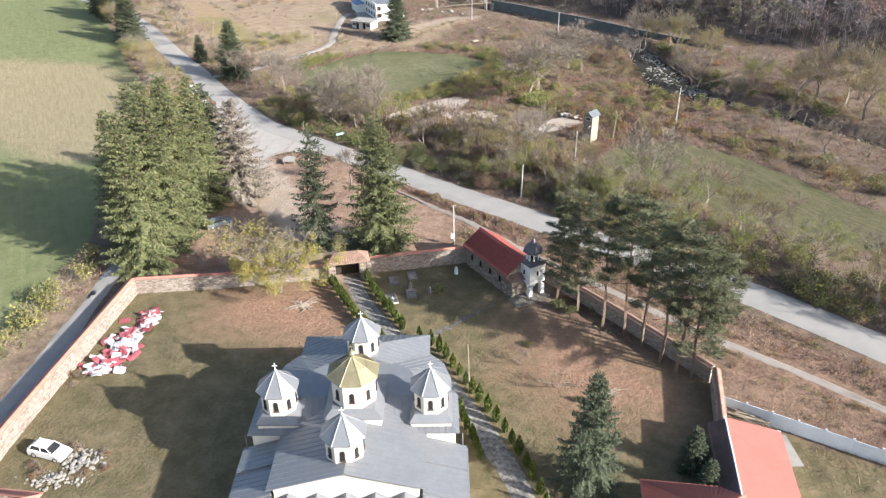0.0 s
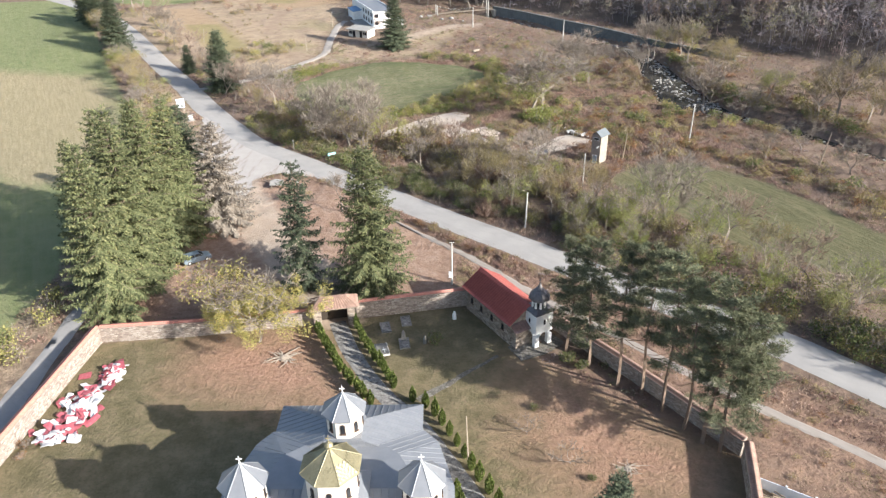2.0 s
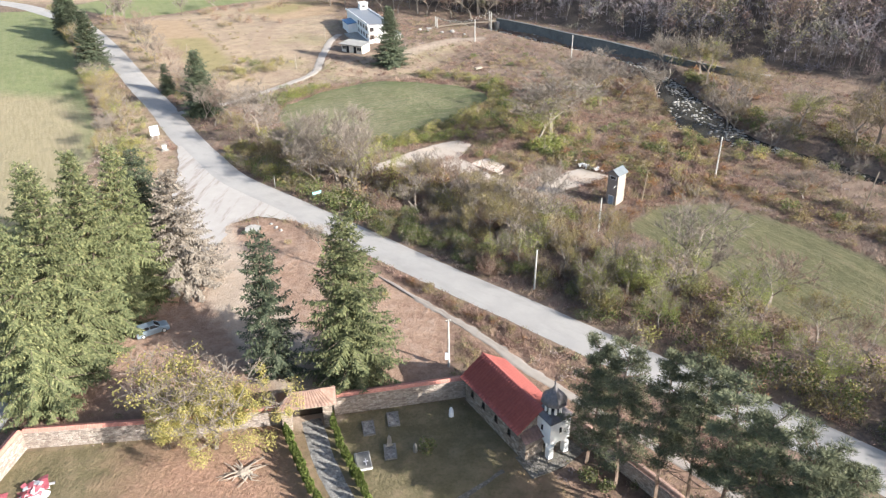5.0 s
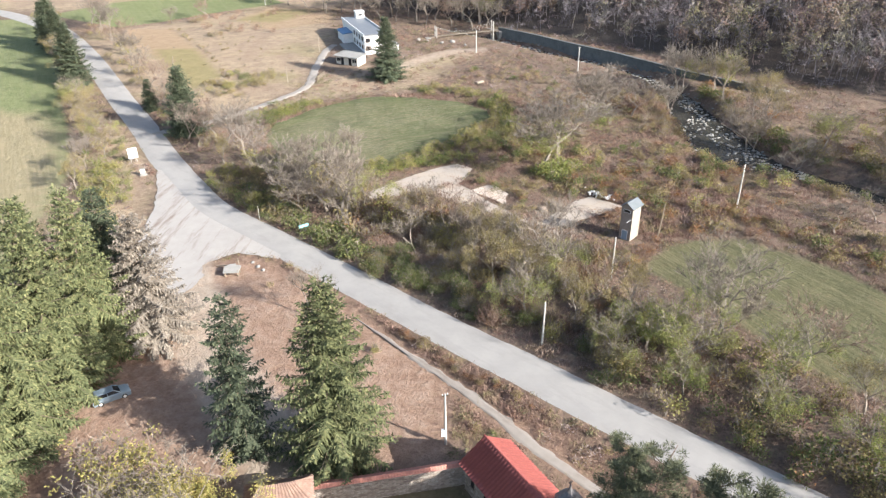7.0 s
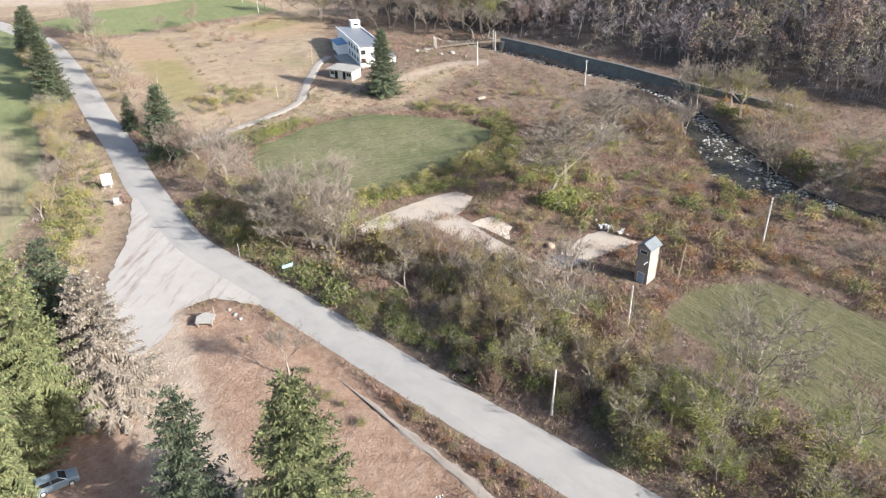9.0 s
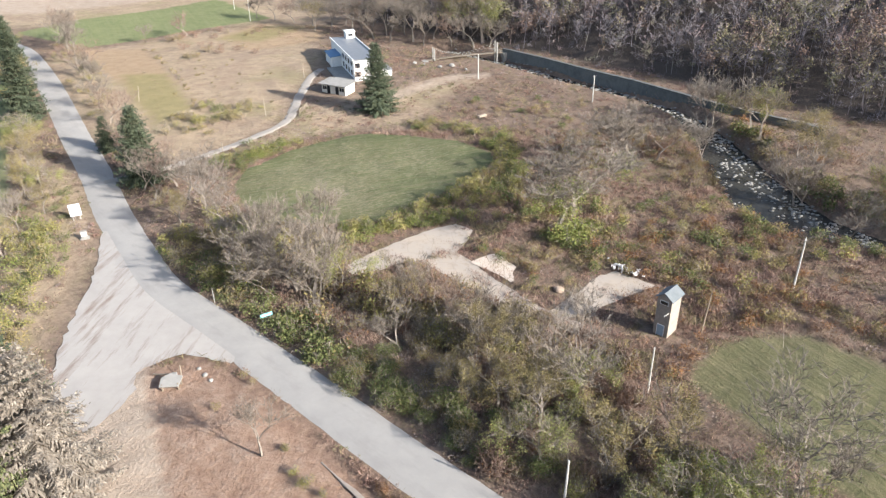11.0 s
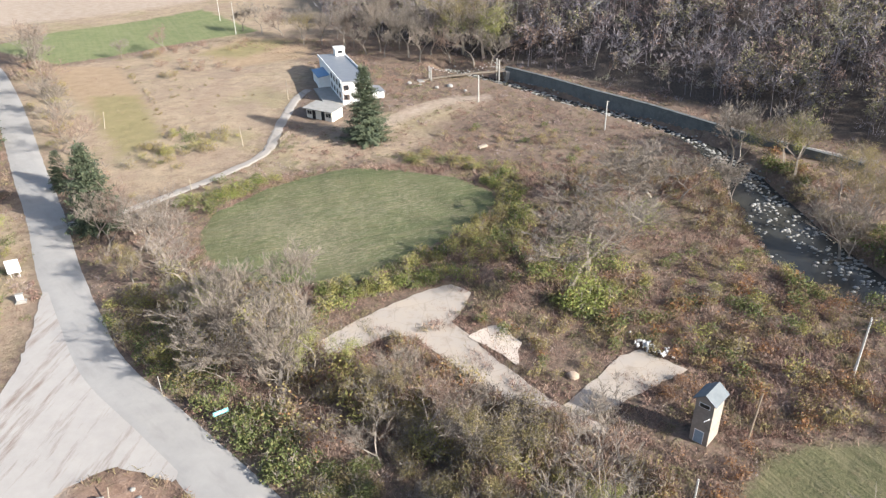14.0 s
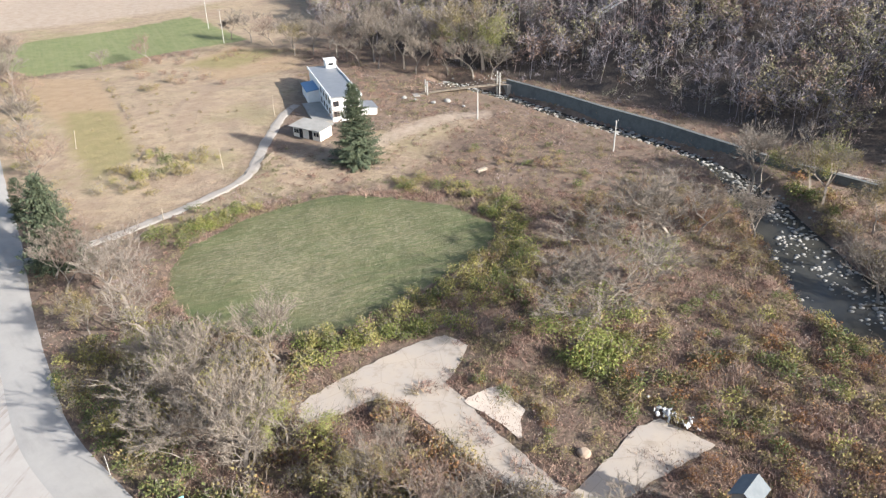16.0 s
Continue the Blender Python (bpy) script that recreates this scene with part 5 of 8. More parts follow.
    patch([(-58, 140), (-61, 152), (-64, 164), (-69, 178)], 1.9, 85, (3, 8, 6, 3, 0), 0.5, 1.1)
    patch([(-46, 172), (-40, 166), (-33, 160), (-27, 156)], 2.2, 70, (0, 1, 3, 4, 6, 0), 0.6, 1.15)
    patch([(-15, 176), (-8, 176), (0, 179), (7, 184)], 1.0, 40, (3, 3, 6, 8), 0.6, 1.05)
    patch([(10, 186), (15, 196), (17, 206), (13, 214)], 1.3, 45, (8, 3, 6, 1), 0.6, 1.1)
    patch([(-44, 206), (-38, 209), (-34, 213)], 1.2, 16, (8, 8, 6), 0.6, 1.0)
    # added bushes stand in for leaves hanging from the broad tree's lower limbs
    patch([(21, 172), (26, 174.5)], 1.0, 9, (8,), 1.1, 1.7)
    # those along the road and the near scrub stand singly, the farther thickets are one mass
    spots.sort(key=lambda b: math.hypot(b[0] - 8, b[1] - 127))
    for x, y, k, m in spots[:250]:
        ob = new("bush", kinds[k])
        ob.matrix_basis = m
        tagged(ob, labels[k], "bush", "bushes in the valley")
    arrays = []
    for me in plain:
        co, fv, fm = np.empty(len(me.vertices) * 3, np.float32), np.empty(len(me.loops), np.int32), np.empty(len(me.polygons), np.int32)
        me.vertices.foreach_get("co", co)
        me.loops.foreach_get("vertex_index", fv)
        me.polygons.foreach_get("material_index", fm)
        arrays.append((co.reshape(-1, 3), fv.reshape(-1, 3), fm))
    mats = []
    for me in plain:
        for m in me.materials:
            if m not in mats:
                mats.append(m)
    pieces, which = [], []
    for x, y, k, m in spots[250:]:
        co, fv, fm = arrays[k]
        m = np.array(m)
        pieces.append((co @ m[:3, :3].T + m[:3, 3], fv))
        which.append(np.array([mats.index(q) for q in plain[k].materials])[fm])
    lone("far_thickets", fast_mesh("far_thickets", *joined(*pieces), mats, np.concatenate(which)), None, "brown and green autumn thickets of the far valley", "thicket", kind="stuff")

    x, y = rnd.uniform(-130, 118, 130000), rnd.uniform(20, 330, 130000)
    core = (x > -40) & (x < 75) & (y > 100) & (y < 222)
    cx, cy = rnd.uniform(-40, 75, 48000), rnd.uniform(100, 222, 48000)
    vx, vy = rnd.uniform(-30, 62, 30000), rnd.uniform(40, 142, 30000)
    edge = region(vx, vy, VERGE, 1.5) > 0.4
    vx, vy = vx[edge][:8000], vy[edge][:8000]
    x, y = np.r_[cx, x[~core][:30000], vx], np.r_[cy, y[~core][:30000], vy]
    keep = scrub_mask(x, y)
    straw = np.maximum(region(x, y, MEADOW, 4), region(x, y, MEADOW_STRIP, 3))
    keep &= rnd.rand(len(x)) < np.where(straw > 0.5, 0.5, 1.0) * (0.6 + 0.4 * (wavy(x, y, 7.0, 2.0) > -0.35))
    # weeds have broken through the old concrete in places
    weeds = (inside(x, y, PAD_OUTLINE) | inside(x, y, SLAB_OUTLINE)) & (wavy(x, y, 2.6, 9.0) > 0.30)
    keep |= weeds
    x, y, straw = x[keep], y[keep], straw[keep]
    n = 8
    tall = np.repeat(np.where(straw > 0.5, 0.26, np.where(y < 132, 0.62, 0.85)) * (0.8 + 0.5 * wavy(x, y, 9.0, 5.0)), n) * rnd.uniform(0.5, 1.4, len(x) * n)
    p = np.stack([x, y, height(x, y) - 0.05], 1)
    p = np.repeat(p, n, 0) + np.c_[rnd.normal(size=(len(x) * n, 2)) * 0.38, np.zeros(len(x) * n)]
    v, f = blades(p, rnd.normal(size=(len(p), 3)) * [0.55, 0.55, 0.1] + [0, 0, 0.7], tall * 0.95, 0.04 + 0.05 * tall, rnd)
    # low mounds of bramble and small bushes that cover the rest
    mx, my = rnd.uniform(-100, 110, 24000), rnd.uniform(70, 300, 24000)
    ok = scrub_mask(mx, my) & (region(mx, my, MEADOW, 4) < 0.5) & (rnd.rand(24000) < 0.45 + 0.55 * (wavy(mx, my, 11.0, 7.0) > -0.1))
    mx, my = mx[ok][:4800], my[ok][:4800]
    c = 38
    mr = np.repeat(rnd.uniform(0.35, 1.0, len(mx)), c)
    o = unit(rnd.normal(size=(len(mx) * c, 3)))
    o[:, 2] = np.abs(o[:, 2])
    mp = np.repeat(np.stack([mx, my, height(mx, my) - 0.05], 1), c, 0) + o * (mr * rnd.uniform(0.45, 1.05, len(mr)))[:, None] * [1.15, 1.15, 0.85]
    mound = blades(mp, o + rnd.normal(size=o.shape) * 0.7, 0.19 * rnd.uniform(0.6, 1.4, len(mr)), 0.15, rnd)
    lone("low_brambles", fast_mesh("low_brambles", *mound, BRAMBLE), BRAMBLE, "low autumn brambles covering the rough ground", "brambles", kind="stuff")
    lone("dry_undergrowth", fast_mesh("dry_undergrowth", v, f, DRY), DRY, "dry brown grasses, stalks and brambles of the valley floor", "undergrowth", kind="stuff")


def plant_forest():
    """The wooded hillside beyond the river, as one mass of trees."""
    rnd = np.random.RandomState(9)
    x, y = rnd.uniform(-60, 260, 26000), rnd.uniform(110, 470, 26000)
    away = (x - 10) * 0.666 + (y - 296) * 0.746
    keep = (away > 6.5) & (away < 120) & (x + 0.15 * (y - 290) > -35) & (x > -40 + (y - 300) * -0.1)
    keep &= (y > 120) & (rnd.rand(26000) < 1.15 - away / 110)
    x, y = x[keep][:3500], y[keep][:3500]
    k = len(x)
    h = rnd.uniform(8, 16, k) * (0.9 + 0.3 * wavy(x, y, 17, 1.0))
    base = np.stack([x, y, height(x, y) - 0.4], 1)
    top = base + np.c_[rnd.normal(size=(k, 2)) * 0.9, h]
    stems = blades(base, top - base, h * 1.02, 0.10 + 0.08 * rnd.rand(k), rnd)
    # limbs fan out of the upper stem and carry sheaves of twigs
    m = 8
    q = (rnd.rand(k, m, 1) ** 0.8) * 0.62 + 0.30
    root = (base[:, None] * (1 - q) + top[:, None] * q).reshape(-1, 3)
    g = rnd.rand(k * m) * math.tau
    bulge = np.sin(np.clip((q.ravel() - 0.15) / 0.95, 0, 1) * math.pi) ** 0.7
    reach = np.repeat(h, m) * rnd.uniform(0.16, 0.34, k * m) * np.repeat(rnd.uniform(0.7, 1.3, k), m) * (0.35 + 0.65 * bulge)
    d = np.stack([np.cos(g), np.sin(g), rnd.uniform(0.35, 1.5, k * m)], 1)
    limbs = blades(root, d, reach * 1.15, 0.09, rnd)
    n = 7
    e = rnd.uniform(0.30, 1.0, (k * m * n, 1))
    tp = np.repeat(root, n, 0) + np.repeat(unit(d) * reach[:, None], n, 0) * e + rnd.normal(size=(k * m * n, 3)) * 0.15
    twigs = blades(tp, np.repeat(unit(d), n, 0) + rnd.normal(size=(k * m * n, 3)) * 0.55, rnd.uniform(0.7, 1.9, k * m * n), 0.13, rnd)
    # some trees still hold their dry leaves
    leafy_tree = (wavy(x, y, 13.0, 4.0) + rnd.normal(size=k) * 0.35) > 0.28
    has = np.repeat(leafy_tree, m * n)
    lp = np.repeat(tp[has], 2, 0) + rnd.normal(size=(has.sum() * 2, 3)) * 0.5
    leaves = blades(lp, rnd.normal(size=lp.shape), 0.50 * rnd.uniform(0.6, 1.4, len(lp)), 0.36, rnd)
    ux, uy = rnd.uniform(-60, 240, 14000), rnd.uniform(130, 420, 14000)
    ua = (ux - 10) * 0.666 + (uy - 296) * 0.746
    ok = (ua > 4) & (ua < 50) & (ux > -40)
    ux, uy = ux[ok][:1500], uy[ok][:1500]
    c = 36
    ur = np.repeat(rnd.uniform(0.7, 2.1, len(ux)), c)
    uo = unit(rnd.normal(size=(len(ur), 3)))
    uo[:, 2] = np.abs(uo[:, 2])
    up = np.repeat(np.stack([ux, uy, height(ux, uy) - 0.1], 1), c, 0) + uo * (ur * rnd.uniform(0.3, 1.1, len(ur)))[:, None]
    under = blades(up, uo + rnd.normal(size=uo.shape) * 0.5 + [0, 0, 0.5], 0.5 * rnd.uniform(0.6, 1.5, len(ur)), 0.13, rnd)
    v, f = joined(stems, limbs, twigs, leaves, under)
    which = np.r_[np.zeros(len(stems[1]) + len(limbs[1]) + len(twigs[1])), np.ones(len(leaves[1])), np.zeros(len(under[1]))]
    lone("hillside_woods", fast_mesh("hillside_woods", v, f, [FOREST, FOREST_LEAF], which), None, "bare grey-brown autumn woods on the steep hillside", "woods", kind="stuff")


plant_trees()
plant_scrub()
plant_forest()

# ---- masonry and roofs ----


def stone_material(name, light, mid, dark, scale=2.6, joint=(0.36, 0.33, 0.29), blend=0.5):
    n = Nodes(name, 0.92, 0.0, 0.2)
    cell = n.voronoi(scale, None, (1.0, 1.0, 2.2), "Color")
    gap = n.voronoi(scale, None, (1.0, 1.0, 2.2), "Distance", "DISTANCE_TO_EDGE")
    s = n.t.nodes.new("ShaderNodeSeparateColor")
    n.t.links.new(cell, s.inputs[0])
    col = n.ramp(s.outputs[0], (0.0, dark), (0.45, mid), (1.0, light))
    col = n.mix(n.math("MULTIPLY", n.noise(1.2, 5, 0.7), blend), col, mid)
    col = n.mix(n.ramp(gap, (0.02, 1.0), (0.07, 0.0)), col, joint)
    n.bump(n.math("ADD", n.ramp(gap, (0.0, 0.0), (0.12, 1.0)), n.noise(8.0, 4)), 0.8, 0.06)
    return n.done(col)


STONE = stone_material("rubble_stone", (0.48, 0.42, 0.355), (0.34, 0.28, 0.23), (0.17, 0.13, 0.105), 1.9, (0.22, 0.19, 0.16), 0.3)
WALL_STONE = stone_material("reddish_wall_stone", (0.47, 0.42, 0.372), (0.355, 0.298, 0.258), (0.21, 0.165, 0.142), 2.5, (0.25, 0.215, 0.19), 0.3)
GRAVE = surface("grey_stone", (0.15, 0.145, 0.135), (0.23, 0.22, 0.205), 7.0, 1.2, (0.12, 0.12, 0.105), 0.9)
PAVING = stone_material("dull_stone_paving", (0.22, 0.205, 0.185), (0.16, 0.148, 0.13), (0.11, 0.10, 0.088), 2.6, (0.10, 0.092, 0.075), 0.5)
GATE_SHADE = surface("gate_opening_shade", (0.035, 0.028, 0.022), (0.06, 0.048, 0.038), 6.0, rough=0.9)
TILE = surface("red_clay_tile", (0.255, 0.070, 0.062), (0.335, 0.100, 0.086), 3.0, 0.7, (0.20, 0.058, 0.053), 0.8, 0, 0.25, 0.02, 0.5)
# weathered on the gate roof; on the east copings it paints in shade
TILE_OLD_SHADED = surface("weathered_shaded_clay_tile", (0.225, 0.142, 0.112), (0.315, 0.215, 0.175), 3.0, 0.9, (0.14, 0.095, 0.080), 0.9, 0, 0.4, 0.02, 0.6)
TILE_COPING = surface("red_coping_tile", (0.40, 0.17, 0.13), (0.50, 0.24, 0.19), 3.0, 0.5, (0.30, 0.14, 0.11), 0.85, 0, 0.4, 0.02, 0.6)
TILE_PINK = surface("sunned_red_roofing", (0.43, 0.15, 0.125), (0.48, 0.175, 0.145), 1.0, 0.3, (0.39, 0.13, 0.11), 0.7, 0, 0.08, 0.01, 0.5)
TILE_DARK = surface("dark_roof_tile", (0.12, 0.085, 0.085), (0.19, 0.13, 0.125), 4.0, 0.8, (0.08, 0.06, 0.06), 0.85, 0, 0.4, 0.03)
GILT = surface("dull_gilt_shingle", (0.205, 0.182, 0.105), (0.30, 0.272, 0.175), 4.0, 1.0, (0.15, 0.13, 0.08), 0.5, 0.25, 0.1, 0.01, 0.5, 0.5)
CAP = surface("dark_patinated_copper", (0.10, 0.095, 0.105), (0.165, 0.155, 0.16), 3.0, 1.2, (0.22, 0.20, 0.19), 0.5, 0.4, 0.15, 0.02)
FRAME = surface("brown_window_frame", (0.085, 0.055, 0.042), (0.12, 0.08, 0.06), 6.0, rough=0.7)
CONCRETE = surface("weathered_concrete", (0.27, 0.26, 0.245), (0.34, 0.33, 0.31), 4.0, 0.5, (0.20, 0.19, 0.175), 0.9, 0, 0.3, 0.02, 0.6)
BLUE_WHITE = surface("whitewashed_concrete_panel", (0.58, 0.63, 0.69), (0.66, 0.70, 0.74), 3.0, 0.5, (0.47, 0.50, 0.54), 0.9, 0, 0.15, 0.01, 0.5)
WOOD = surface("weathered_timber", (0.23, 0.185, 0.14), (0.33, 0.275, 0.215), 7.0, 0.9, (0.15, 0.12, 0.095), 0.9, 0, 0.5, 0.03)
IRON = surface("dark_iron", (0.05, 0.048, 0.045), (0.09, 0.08, 0.07), 8.0, rough=0.6, metal=0.6)


def tile_slope(corners, wave=0.26, course=0.36, rise=0.05, lip=0.04):
    """A tiled roof plane: rolled columns in stepped courses. Corners: eave left, eave right, ridge right, ridge left."""
    a, b, c, d = [np.array(p, float) for p in corners]
    wide, deep = max(np.linalg.norm(b - a), np.linalg.norm(c - d)), np.linalg.norm(d - a)
    nu, rows = int(wide / wave) * 4, max(2, int(deep / course))
    up = unit(np.cross(b - a, d - a))
    u = np.linspace(0, 1, nu + 1)
    out = []
    for r in range(rows):
        for v, l in ((r / rows, lip), ((r + 1) / rows, 0.0)):
            p = (a + (b - a) * u[:, None]) * (1 - v) + (d + (c - d) * u[:, None]) * v
            out.append(p + up * (l + rise * np.abs(np.sin(u * nu / 4 * math.pi))[:, None]))
    n = nu + 1
    i, j = [q.ravel() for q in np.meshgrid(np.arange(nu), np.arange(2 * rows - 1))]
    k = j * n + i
    return np.concatenate(out), np.stack([k, k + 1, k + n + 1, k + n], 1)


def roof_mesh(name, planes, material, **kw):
    v, f = joined(*[tile_slope(p, **kw) for p in planes])
    return fast_mesh(name, v, f, material, flat=False)


def seams(parent, corners, step=0.6, w=0.04, h=0.04):
    """Standing seams down a sheet-metal plane, each a strip of its own."""
    c = [Vector(p) for p in corners]
    nrm = (c[1] - c[0]).cross(c[2] - c[0]).normalized()
    if nrm.z < 0:
        nrm = -nrm
    across = Vector((-nrm.y, nrm.x, 0)).normalized()
    lo, hi = min(p.dot(across) for p in c), max(p.dot(across) for p in c)
    k = lo + step * 0.5
    while k < hi:
        hits = []
        for p, q in zip(c, c[1:] + c[:1]):
            a, b = p.dot(across) - k, q.dot(across) - k
            if a * b < 0:
                hits.append(p + (q - p) * (a / (a - b)))
        if len(hits) == 2 and (hits[0] - hits[1]).length > 0.3:
            s = across * w / 2
            p, q = hits
            part("seam", Solid().loft([[tuple(e - s), tuple(e + s), tuple(e + s * 0.6 + nrm * h), tuple(e - s * 0.6 + nrm * h)] for e in (p, q)]), SHEET, parent)
        k += step


def metal_roof(name, planes, parent, thick=0.08, step=0.6, label="", flat_top=None):
    s = Solid().slab(planes[0], thick)
    roof = part(name, s, SHEET, parent, label)
    for p in planes[1:]:
        part("roof_panel", Solid().slab(p, thick), SHEET, roof)
    if flat_top:
        part("roof_panel", Solid().slab(flat_top, thick), SHEET, roof)
    for p in planes:
        seams(roof, p, step)
    return roof


def ring(n, r, z, turn=None, cx=0.0, cy=0.0):
    """A regular outline whose sides lie r from the middle."""
    turn = math.pi / n if turn is None else turn
    q = r / math.cos(math.pi / n)
    return [(cx + q * math.cos(turn + math.tau * i / n), cy + q * math.sin(turn + math.tau * i / n), z) for i in range(n)]


def arch_panel(w, h, depth, steps=5):
    """An arched plate that stands in the xz plane, its face towards -y."""
    o = [(-w / 2, 0), (w / 2, 0)] + [(w / 2 * math.cos(math.pi * i / steps), h - w / 2 + w / 2 * math.sin(math.pi * i / steps)) for i in range(steps + 1)]
    return Solid().loft([[(x, 0, z) for x, z in o], [(x, -depth, z) for x, z in o]])


WINDOW_PANE = arch_panel(0.30, 0.92, 0.05).mesh("window_pane", DARK)
_s = arch_panel(0.42, 1.06, 0.03)
_s.box(-0.27, -0.12, -0.08, 0.27, 0.0, 0.0)
WINDOW_FRAME = _s.mesh("window_frame", FRAME)


def cross(parent, z, size=1.0, material=WHITE):
    s = Solid()
    s.box(-0.045 * size, -0.045 * size, z - 0.2, 0.045 * size, 0.045 * size, z + 0.95 * size)
    s.box(-0.32 * size, -0.04 * size, z + 0.5 * size, 0.32 * size, 0.04 * size, z + 0.6 * size)
    s.round([(0.05, z - 0.12), (0.11, z - 0.02), (0.05, z + 0.08)], 8)
    return part("cross", s, material, parent, "small white metal cross")


def dome(parent, x, y, base, eave, apex, r, roof=SHEET, gilt=False, plinth=None):
    """A drum with eight sides, arched windows, a tent roof and a cross."""
    s = Solid()
    s.loft([ring(8, r, base - 1.6), ring(8, r, eave)])
    s.loft([ring(8, r + 0.12, eave - 0.22), ring(8, r + 0.2, eave - 0.02)])
    drum = part("dome_drum", s, PLASTER, parent, "cream plastered eight-sided drum", pose(x, y, 0))
    top = Solid()
    o = r + 0.36
    top.loft([ring(8, o, eave - 0.02), ring(8, o, eave + 0.06), ring(8, o * 0.53, eave + (apex - eave) * 0.50), ring(8, o * 0.21, eave + (apex - eave) * 0.80), ring(8, 0.07, apex)])
    for i in range(8):
        q = ring(8, o, eave + 0.07)[i], ring(8, o * 0.53, eave + (apex - eave) * 0.5 + 0.02)[i], ring(8, 0.21 * o, eave + (apex - eave) * 0.8 + 0.02)[i], (0, 0, apex + 0.02)
        for a, b in zip(q, q[1:]):
            top.rod(a, b, 0.035, 0.035, 4)
    part("dome_roof", top, roof, drum, "dull gilt shingled tent roof" if gilt else "grey sheet-metal tent roof")
    if gilt:
        scales = Solid()
        for i in range(8):
            a = math.tau * i / 8
            for k in range(9):
                f = 0.06 + 0.45 * k / 9
                d, z = o * (1 - f * 0.94), eave + (apex - eave) * f
                half = d * math.tan(math.pi / 8)
                n = max(1, int(half * 2 / 0.3))
                for j in range(n):
                    e = (j + 0.5 + (0.5 if k % 2 else 0)) / n * 2 * half - half
                    if abs(e) < half - 0.1:
                        m = pose(0, 0, 0, 0, 0, math.degrees(a)) @ Matrix.Translation((d + 0.01, e, z + 0.06)) @ pose(0, 0, 0, 0, 42, 0)
                        scales.add([(0, -0.14, 0), (0.20, 0, 0.015), (0, 0.14, 0), (-0.16, 0, 0.02)], [(0, 1, 2, 3)], m)
        part("shingle_cover", scales, roof, drum)
        ball = Solid().round([(0.06, apex - 0.1), (0.3, apex + 0.12), (0.36, apex + 0.32), (0.22, apex + 0.52), (0.05, apex + 0.6)], 10)
        part("finial", ball, roof, drum, "gilt ball finial")
        cross(drum, apex + 0.6, 0.7, GILT)
    else:
        cross(drum, apex + 0.05, 0.72)
    for i in range(8):
        a = 360 / 8 * i
        m = pose(0, 0, 0, 0, 0, a) @ Matrix.Translation((0, -r - 0.01, base + (eave - base) * 0.26))
        part("window", WINDOW_FRAME, None, drum, "brown-framed arched window", m)
        part("window_pane", WINDOW_PANE, None, drum, "", m @ Matrix.Translation((0, -0.03, 0.08)))
    sk = Solid()
    p = r + 0.75 if plinth is None else plinth
    sk.loft([[(-p, -p, base - 0.72), (p, -p, base - 0.72), (p, p, base - 0.72), (-p, p, base - 0.72)], [(-p, -p, base - 0.62), (p, -p, base - 0.62), (p, p, base - 0.62), (-p, p, base - 0.62)], [(-r, -r, base + 0.02), (r, -r, base + 0.02), (r, r, base + 0.02), (-r, r, base + 0.02)]])
    part("skirt_roof", sk, SHEET, drum, "grey sheet-metal skirt round the drum")
    pl = Solid().box(-p + 0.15, -p + 0.15, base - 2.4, p - 0.15, p - 0.15, base - 0.72)
    part("plinth", pl, PLASTER, drum)
    return drum


def hip(outline, inner, z0, z1):
    """The planes between an eave outline and an inner outline."""
    n = len(outline)
    planes = [[(*outline[i], z0), (*outline[(i + 1) % n], z0), (*inner[(i + 1) % n], z1), (*inner[i], z1)] for i in range(n)]
    return planes


